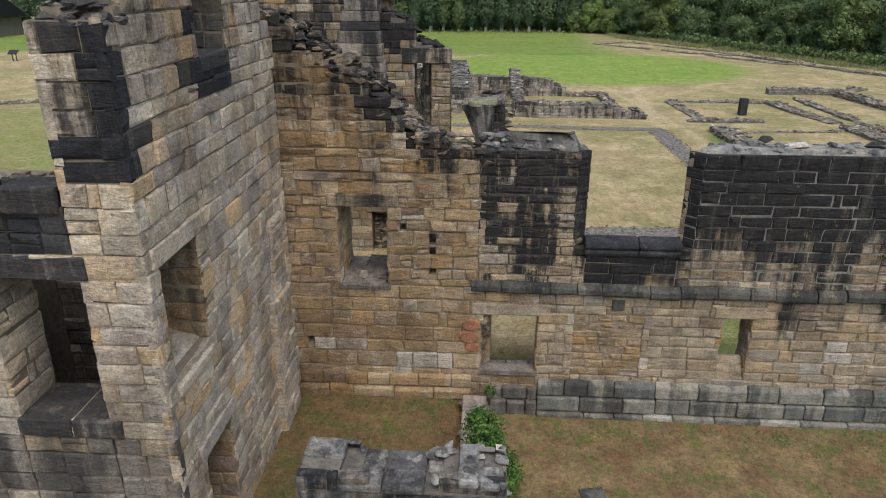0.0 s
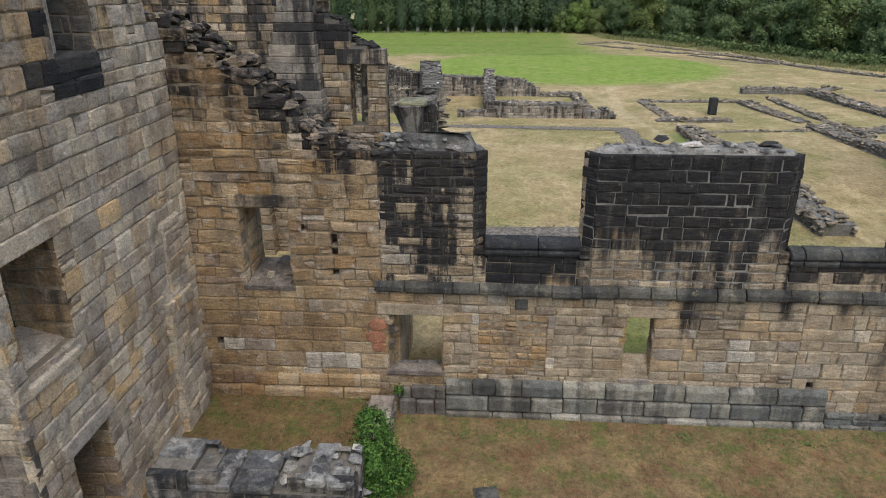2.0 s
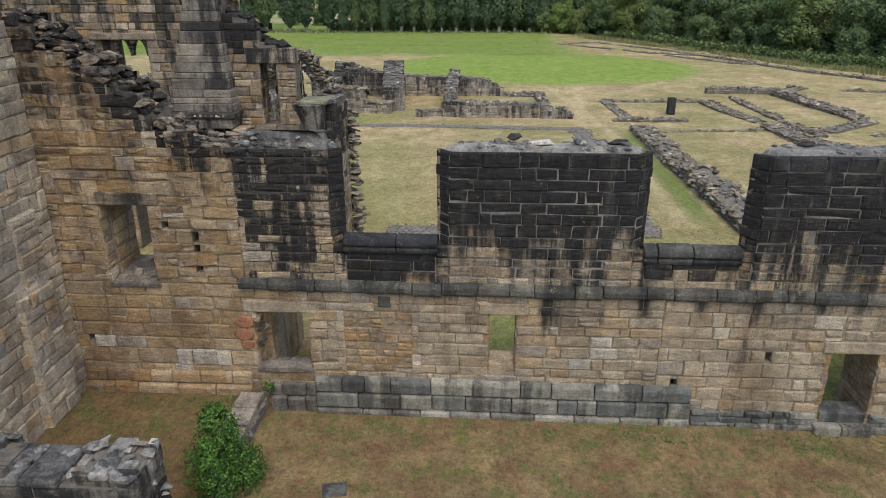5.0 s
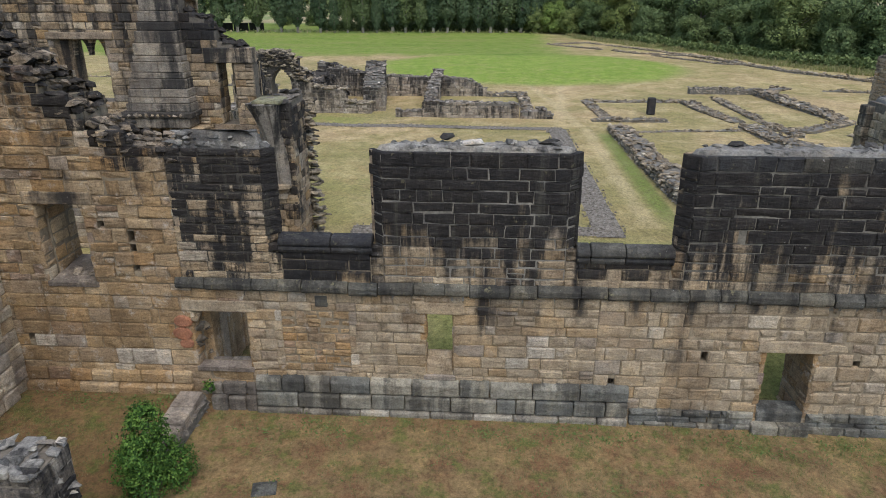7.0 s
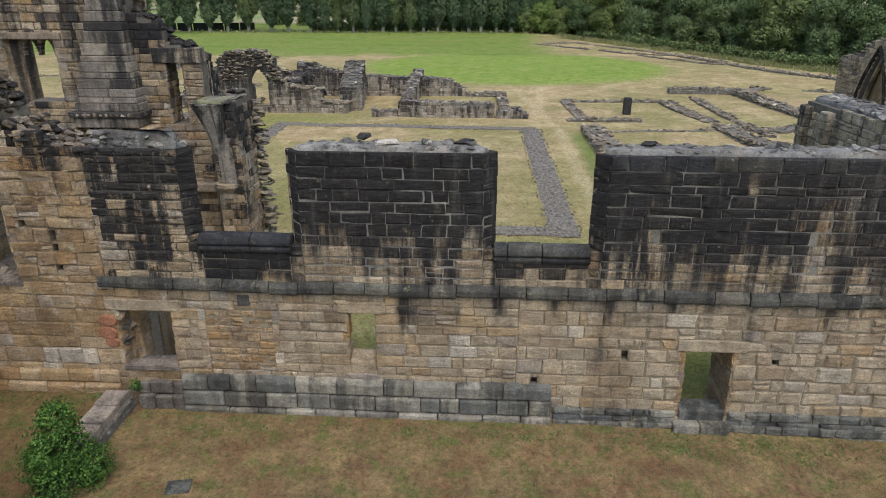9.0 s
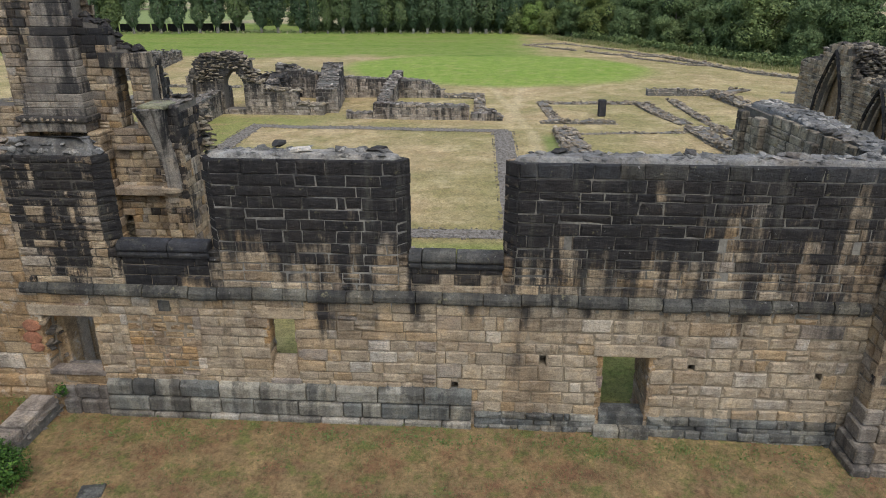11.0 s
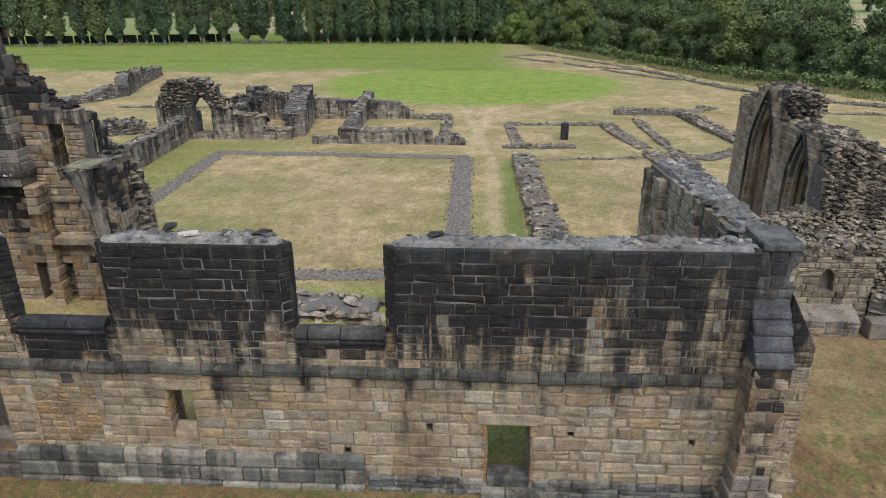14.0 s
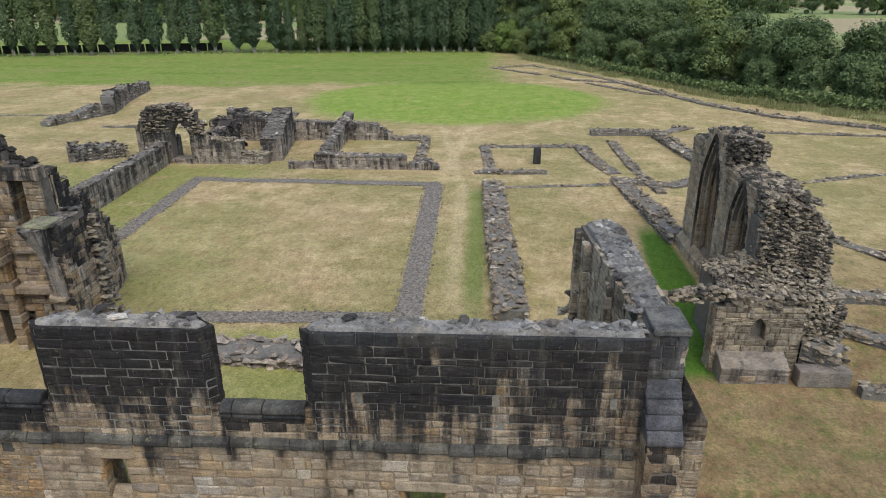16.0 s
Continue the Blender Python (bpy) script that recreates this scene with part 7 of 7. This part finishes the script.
# ---- trees and distance ----
def trunk_mesh(height, r0, rng, limbs=0):
    s = Soup()

    def limb(p, q, a, b, n=6):
        d = (q - p).normalized()
        x = d.orthogonal().normalized()
        y = d.cross(x)
        ring = [(x * math.cos(k * 2 * math.pi / n) + y * math.sin(k * 2 * math.pi / n)) for k in range(n)]
        s.add([p + v * a for v in ring] + [q + v * b for v in ring], [(k, (k + 1) % n, (k + 1) % n + n, k + n) for k in range(n)])
    bend = Vector((rng.uniform(-0.2, 0.2), rng.uniform(-0.2, 0.2), height * 0.5))
    limb(Vector((0, 0, -0.3)), bend, r0, r0 * 0.65)
    limb(bend, Vector((bend.x * 1.5, bend.y * 1.5, height)), r0 * 0.65, r0 * 0.15)
    for k in range(limbs):
        t = rng.uniform(0.25, 0.8)
        p = Vector((bend.x * t, bend.y * t, height * t))
        a = rng.uniform(0, 6.28)
        limb(p, p + Vector((math.cos(a), math.sin(a), 0.8)) * height * 0.28, r0 * 0.35, r0 * 0.08, 5)
    return s


def poplar(seed, height, lean=0.0):
    rng = random.Random(seed)
    crown = Soup()
    wid = height * rng.uniform(0.1, 0.125)
    for k in range(4600):
        t = rng.random() ** 0.95
        z = height * (0.055 + 0.945 * t)
        r = wid * (min(t / 0.18, 1) ** 0.7) * (1 - t) ** 0.34 * (1 + 0.3 * noise.noise(Vector((seed * 3.1, z * 0.8, 0))))
        a = rng.uniform(0, 6.28)
        lump = 1 + 0.35 * noise.noise(Vector((math.cos(a) * 1.5, math.sin(a) * 1.5, z * 0.55 + seed)))
        q = r * lump * math.sqrt(rng.uniform(0.3, 1))
        leaf_quad(crown, rng, Vector((math.cos(a) * q, math.sin(a) * q, z)), rng.uniform(0.18, 0.33), 0.1, Vector((math.cos(a), math.sin(a), 0.35)))
    root = new("poplar_tree")
    tagged(root, "slim dark green poplar standing in a row", "tree", "row of poplars")
    part("trunk", trunk_mesh(height * 0.9, 0.28, rng), M_BARK, root)
    part("crown", crown, M_POPLAR, root)
    return root


def broadleaf(seed, height, spread, mat, leaves=15000):
    rng = random.Random(seed)
    crown = Soup()
    blobs = []
    for k in range(34):
        a, z = rng.uniform(0, 6.28), rng.uniform(0.1, 1.0)
        env = math.sin(min(1, z * 1.15 + 0.22) * math.pi * 0.78) ** 0.6
        r = spread * 0.72 * env * math.sqrt(rng.random())
        blobs.append((Vector((math.cos(a) * r, math.sin(a) * r, height * z * 0.9)), spread * rng.uniform(0.15, 0.33)))
    for k in range(leaves):
        c, r = blobs[rng.randrange(len(blobs))]
        d = Vector((rng.gauss(0, 1), rng.gauss(0, 1), rng.gauss(0.25, 1))).normalized()
        p = c + d * r * rng.uniform(0.6, 1.0) * (1.15 + 0.6 * noise.noise(d * 2.3 + c)) + Vector((rng.gauss(0, 0.12), rng.gauss(0, 0.12), rng.gauss(0, 0.12)))
        if p.z > 0.05:
            leaf_quad(crown, rng, p, rng.uniform(0.13, 0.26), 0.5, d)
    # dark blobs added inside the crown: they block light and carry its inner shade
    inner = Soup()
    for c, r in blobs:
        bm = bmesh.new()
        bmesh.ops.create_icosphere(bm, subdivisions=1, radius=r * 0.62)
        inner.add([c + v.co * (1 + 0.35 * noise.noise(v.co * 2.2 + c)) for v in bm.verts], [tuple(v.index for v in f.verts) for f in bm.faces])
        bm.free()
    root = new("broadleaf_tree")
    tagged(root, "full green broadleaf tree at the edge of a wood", "tree", "trees at the wood's edge")
    part("trunk", trunk_mesh(height * 0.7, 0.22, rng, 6), M_BARK, root)
    part("crown", crown, mat, root)
    part("inner_foliage", inner, M_CROWN_SHADE, root)
    return root


# deep green that paints the shade inside the crowns
M_CROWN_SHADE = leaf_material("inner_leaves", (0.034, 0.055, 0.02), (0.05, 0.078, 0.028), (0.024, 0.04, 0.015))


def build_trees():
    rng = random.Random(81)
    kinds = [poplar(s, h) for s, h in ((1, 17), (2, 15.5), (3, 18.5), (4, 14), (5, 16.5))]
    spots = []
    x = -118.0
    while x < 18:
        y = 136 + 1.5 * math.sin(x * 0.05) + rng.uniform(-0.8, 0.8)
        if x < -30:
            y = 136 + (x + 30) * 0.16 + rng.uniform(-0.8, 0.8)
        spots.append((x, y))
        x += rng.uniform(3.2, 4.8) if x < -25 else rng.uniform(2.2, 3.1)
    for i, (x, y) in enumerate(spots):
        if i < len(kinds):
            ob = kinds[i]
        else:
            ob = copy_thing(kinds[rng.randrange(5)], Matrix())
        k = rng.uniform(0.95, 1.2) if rng.random() < 0.9 else 0.62
        ob.matrix_basis = Matrix.Translation((x, y, 0)) @ Matrix.Rotation(rng.uniform(0, 6.28), 4, "Z") @ Matrix.Diagonal((k * rng.uniform(0.9, 1.2), k, k, 1))
    woods = [broadleaf(11, 9, 4.2, M_BROAD), broadleaf(12, 11, 5.0, M_BROAD), broadleaf(13, 7, 3.8, M_BROAD), broadleaf(14, 8, 4.4, M_BRIGHT), broadleaf(15, 13, 5.5, M_BROAD)]
    used = set()

    def put(k, x, y, scale):
        ob = woods[k] if k not in used else copy_thing(woods[k], Matrix())
        used.add(k)
        ob.matrix_basis = Matrix.Translation((x, y, -0.1)) @ Matrix.Rotation(rng.uniform(0, 6.28), 4, "Z") @ Matrix.Diagonal((scale * rng.uniform(0.9, 1.15), scale, scale * rng.uniform(0.85, 1.1), 1))
    edge = profile((16, 139), (24, 132), (34, 118), (42, 103), (50, 90), (60, 79), (80, 66), (110, 56))
    x = 17.0
    while x < 112:
        y = edge(x)
        pick = 3 if rng.random() < 0.16 else rng.choice((0, 0, 2, 2, 1))
        put(pick, x + rng.uniform(-0.6, 0.6), y + rng.uniform(-0.8, 1.2), rng.uniform(0.75, 1.0))
        if x < 50:
            put(rng.choice((0, 1, 1, 4)), x + 3 + rng.uniform(-1, 1), y + 5 + rng.uniform(-1, 1), rng.uniform(0.8, 1.1))
        if 20 < x < 46:
            put(rng.choice((1, 4)), x + 7 + rng.uniform(-1, 1), y + 11 + rng.uniform(-1, 1), rng.uniform(0.8, 1.05))
        if x > 44:
            put(rng.choice((0, 2, 2)), x + rng.uniform(0.5, 2), y + rng.uniform(1.5, 4), rng.uniform(0.8, 1.0))
            put(2, x + rng.uniform(0, 2.5), y - rng.uniform(0.5, 2.0), rng.uniform(0.6, 0.8))
        x += rng.uniform(2.6, 4.2)
    # thicket behind the poplars, thin at its northern end
    x = -16.0
    while x < 30:
        put(rng.choice((0, 1, 2)), x, 152 + rng.uniform(-2, 3), rng.uniform(0.9, 1.3))
        put(rng.choice((0, 1)), x + 2, 159 + rng.uniform(-2, 3), rng.uniform(1.0, 1.4))
        x += 3.4
    for x in (-66, -47, -38, -30, -23, -21):
        put(rng.choice((0, 2)), x, 158 + rng.uniform(-4, 10), rng.uniform(0.6, 0.9))
    # far hedgerows across the fields
    x = -170.0
    while x < 230:
        put(rng.choice((0, 1, 4)), x, 255 + 25 * math.sin(x * 0.02) + rng.uniform(-4, 4), rng.uniform(1.0, 1.5))
        x += rng.uniform(5, 8)


build_trees()


def build_verge():
    """Long seeding grass and willowherb along the wood's edge, weeds and tufts in the yard."""
    rng = random.Random(91)

    def blades(soup, x, y, h, n, spread):
        z = ground_z(x, y)
        for _ in range(n):
            a, w = rng.uniform(0, 6.28), h * 0.07
            px, py = x + rng.uniform(-spread, spread), y + rng.uniform(-spread, spread)
            tip = Vector((px + math.cos(a) * h * 0.35, py + math.sin(a) * h * 0.35, z + h * rng.uniform(0.6, 1.1)))
            sx, sy = -math.sin(a) * w, math.cos(a) * w
            soup.add([(px - sx, py - sy, z), (px + sx, py + sy, z), tuple(tip)], [(0, 1, 2)])
    verge = Soup()
    edge = profile((22, 124), (30, 110), (36, 98), (41, 86.5), (47, 77), (56, 69), (75, 60), (95, 54))
    for _ in range(17000):
        x = rng.uniform(22, 75)
        y = edge(x) + rng.uniform(0.0, 8.5)
        if noise.noise(Vector((x * 0.35, y * 0.35, 9))) > -0.2:
            blades(verge, x, y, rng.uniform(0.2, 0.6), 3, 0.35)
    for _ in range(1300):
        x = rng.uniform(-75, 18)
        y = 135.4 + (x + 30) * (0.16 if x < -30 else 0.0) + rng.gauss(0, 1.6)
        leaf_quad(verge, rng, Vector((x, y, ground_z(x, y) + rng.uniform(0.05, 0.5))), rng.uniform(0.12, 0.28), 0.3)
    ob = part("tall_grass", verge, M_TALLGRASS)
    tagged(ob, "strip of tall seeding grass and pinkish willowherb", "grass", kind="stuff")
    hedge = Soup()
    for _ in range(14000):
        x = rng.uniform(26, 90)
        p = Vector((x, edge(x) + 6.2 + 2.2 * noise.noise(Vector((x * 0.3, 0, 4))) + abs(rng.gauss(0, 3.0)), rng.uniform(0.1, 1.2) + 0.9 * abs(noise.noise(Vector((x * 0.4, 7, 4))))))
        leaf_quad(hedge, rng, p, rng.uniform(0.15, 0.32), 0.6)
    ob = part("undergrowth", hedge, M_BROAD)
    tagged(ob, "bramble undergrowth at the foot of the trees", "undergrowth", kind="stuff")
    # added strip of dark leaves standing in for the shade under the poplars
    shade = Soup()
    for _ in range(12000):
        x = rng.uniform(-26, 30)
        p = Vector((x, 141 + rng.gauss(0, 1.0), rng.uniform(0.0, 2.6) * (0.75 + 0.5 * noise.noise(Vector((x * 0.3, 1, 2))))))
        leaf_quad(shade, rng, p, rng.uniform(0.2, 0.4), 0.2)
    tagged(part("undergrowth", shade, M_POPLAR), "dark leaf strip added behind the poplars for the shade beneath them", "undergrowth", kind="stuff")
    tuft, weed = Soup(), Soup()
    for _ in range(42000):
        x, y = rng.uniform(-4.0, 26), rng.uniform(7.0, 13.95)
        if noise.noise(Vector((x * 0.7, y * 0.7, 3))) < -0.05:
            continue
        blades(tuft, x, y, rng.uniform(0.03, 0.09), 2, 0.05)
    tagged(part("grass_tufts", tuft, M_GRASS), "short dry grass of the yard", "grass", kind="stuff")
    for _ in range(260):
        x = rng.uniform(-4.0, 24)
        y = rng.choice((rng.uniform(13.2, 13.9), rng.uniform(13.2, 13.9), rng.uniform(9, 13.5)))
        for _ in range(rng.randrange(8, 26)):
            p = Vector((x + rng.gauss(0, 0.2), y + rng.gauss(0, 0.14), ground_z(x, y) + rng.uniform(0.01, 0.06)))
            leaf_quad(weed, rng, p, rng.uniform(0.02, 0.042), 1.5)
    tagged(part("weeds", weed, M_WEED), "low green weeds along the foot of the wall", "weeds", kind="stuff")


build_verge()
shrub("small_plant", (0.5, 14.0, 0.5), [((0, 0, 0.15), (0.16, 0.12, 0.16))], 160, 0.05, M_IVY, "small green plant rooted beside the door step", 43)

# dark boundary fence behind the poplars' northern end
fence = new("boundary_fence")
tagged(fence, "dark close-boarded boundary fence behind the poplars", "fence")
for i in range(26):
    s = Soup()
    s.box(-115 + i * 3.0, -112.06 + i * 3.0, 128.5 + i * 0.45, 128.58 + i * 0.45, 0, 1.6)
    part("fence_panel", s, M_SHED, fence)

# dark outbuilding beyond the church site
def build_barn():
    barn = new("outbuilding")
    tagged(barn, "low dark-roofed outbuilding beyond the lawn", "building")
    s = Soup()
    s.box(-125, -84, 112, 124, 0, 3.2)
    part("wall", s, C_DARK, barn)
    s = prism([(111.2, 3.2), (124.8, 3.2), (118, 7.5)], Matrix(((0, 1, 0, -126), (1, 0, 0, 0), (0, 0, 1, 0), (0, 0, 0, 1))), 43)
    part("roof", s, M_SHED, barn)
    sign = new("information_lectern")
    tagged(sign, "small black slanted information lectern on two posts", "sign")
    for dx in (-0.25, 0.25):
        s = Soup()
        s.box(-58 + dx - 0.04, -58 + dx + 0.04, 83.0, 83.08, 0, 1.0)
        part("post", s, M_IRON, sign)
    s = prism([(82.7, 0.95), (83.3, 1.35), (83.3, 1.42), (82.7, 1.02)], Matrix(((0, 1, 0, -58.6), (1, 0, 0, 0), (0, 0, 1, 0), (0, 0, 0, 1))), 1.2)
    panel = part("panel", s, M_IRON, sign)
    for k in range(4):
        s = prism([(82.78 + k * 0.12, 1.02 + k * 0.08), (82.84 + k * 0.12, 1.06 + k * 0.08), (82.84 + k * 0.12, 1.09 + k * 0.08), (82.78 + k * 0.12, 1.05 + k * 0.08)], Matrix(((0, 1, 0, -58.4), (1, 0, 0, 0), (0, 0, 1, 0), (0, 0, 0, 1))), 0.8)
        part("text_bar", s, M_WHITE, panel, "pale line of text")


build_barn()
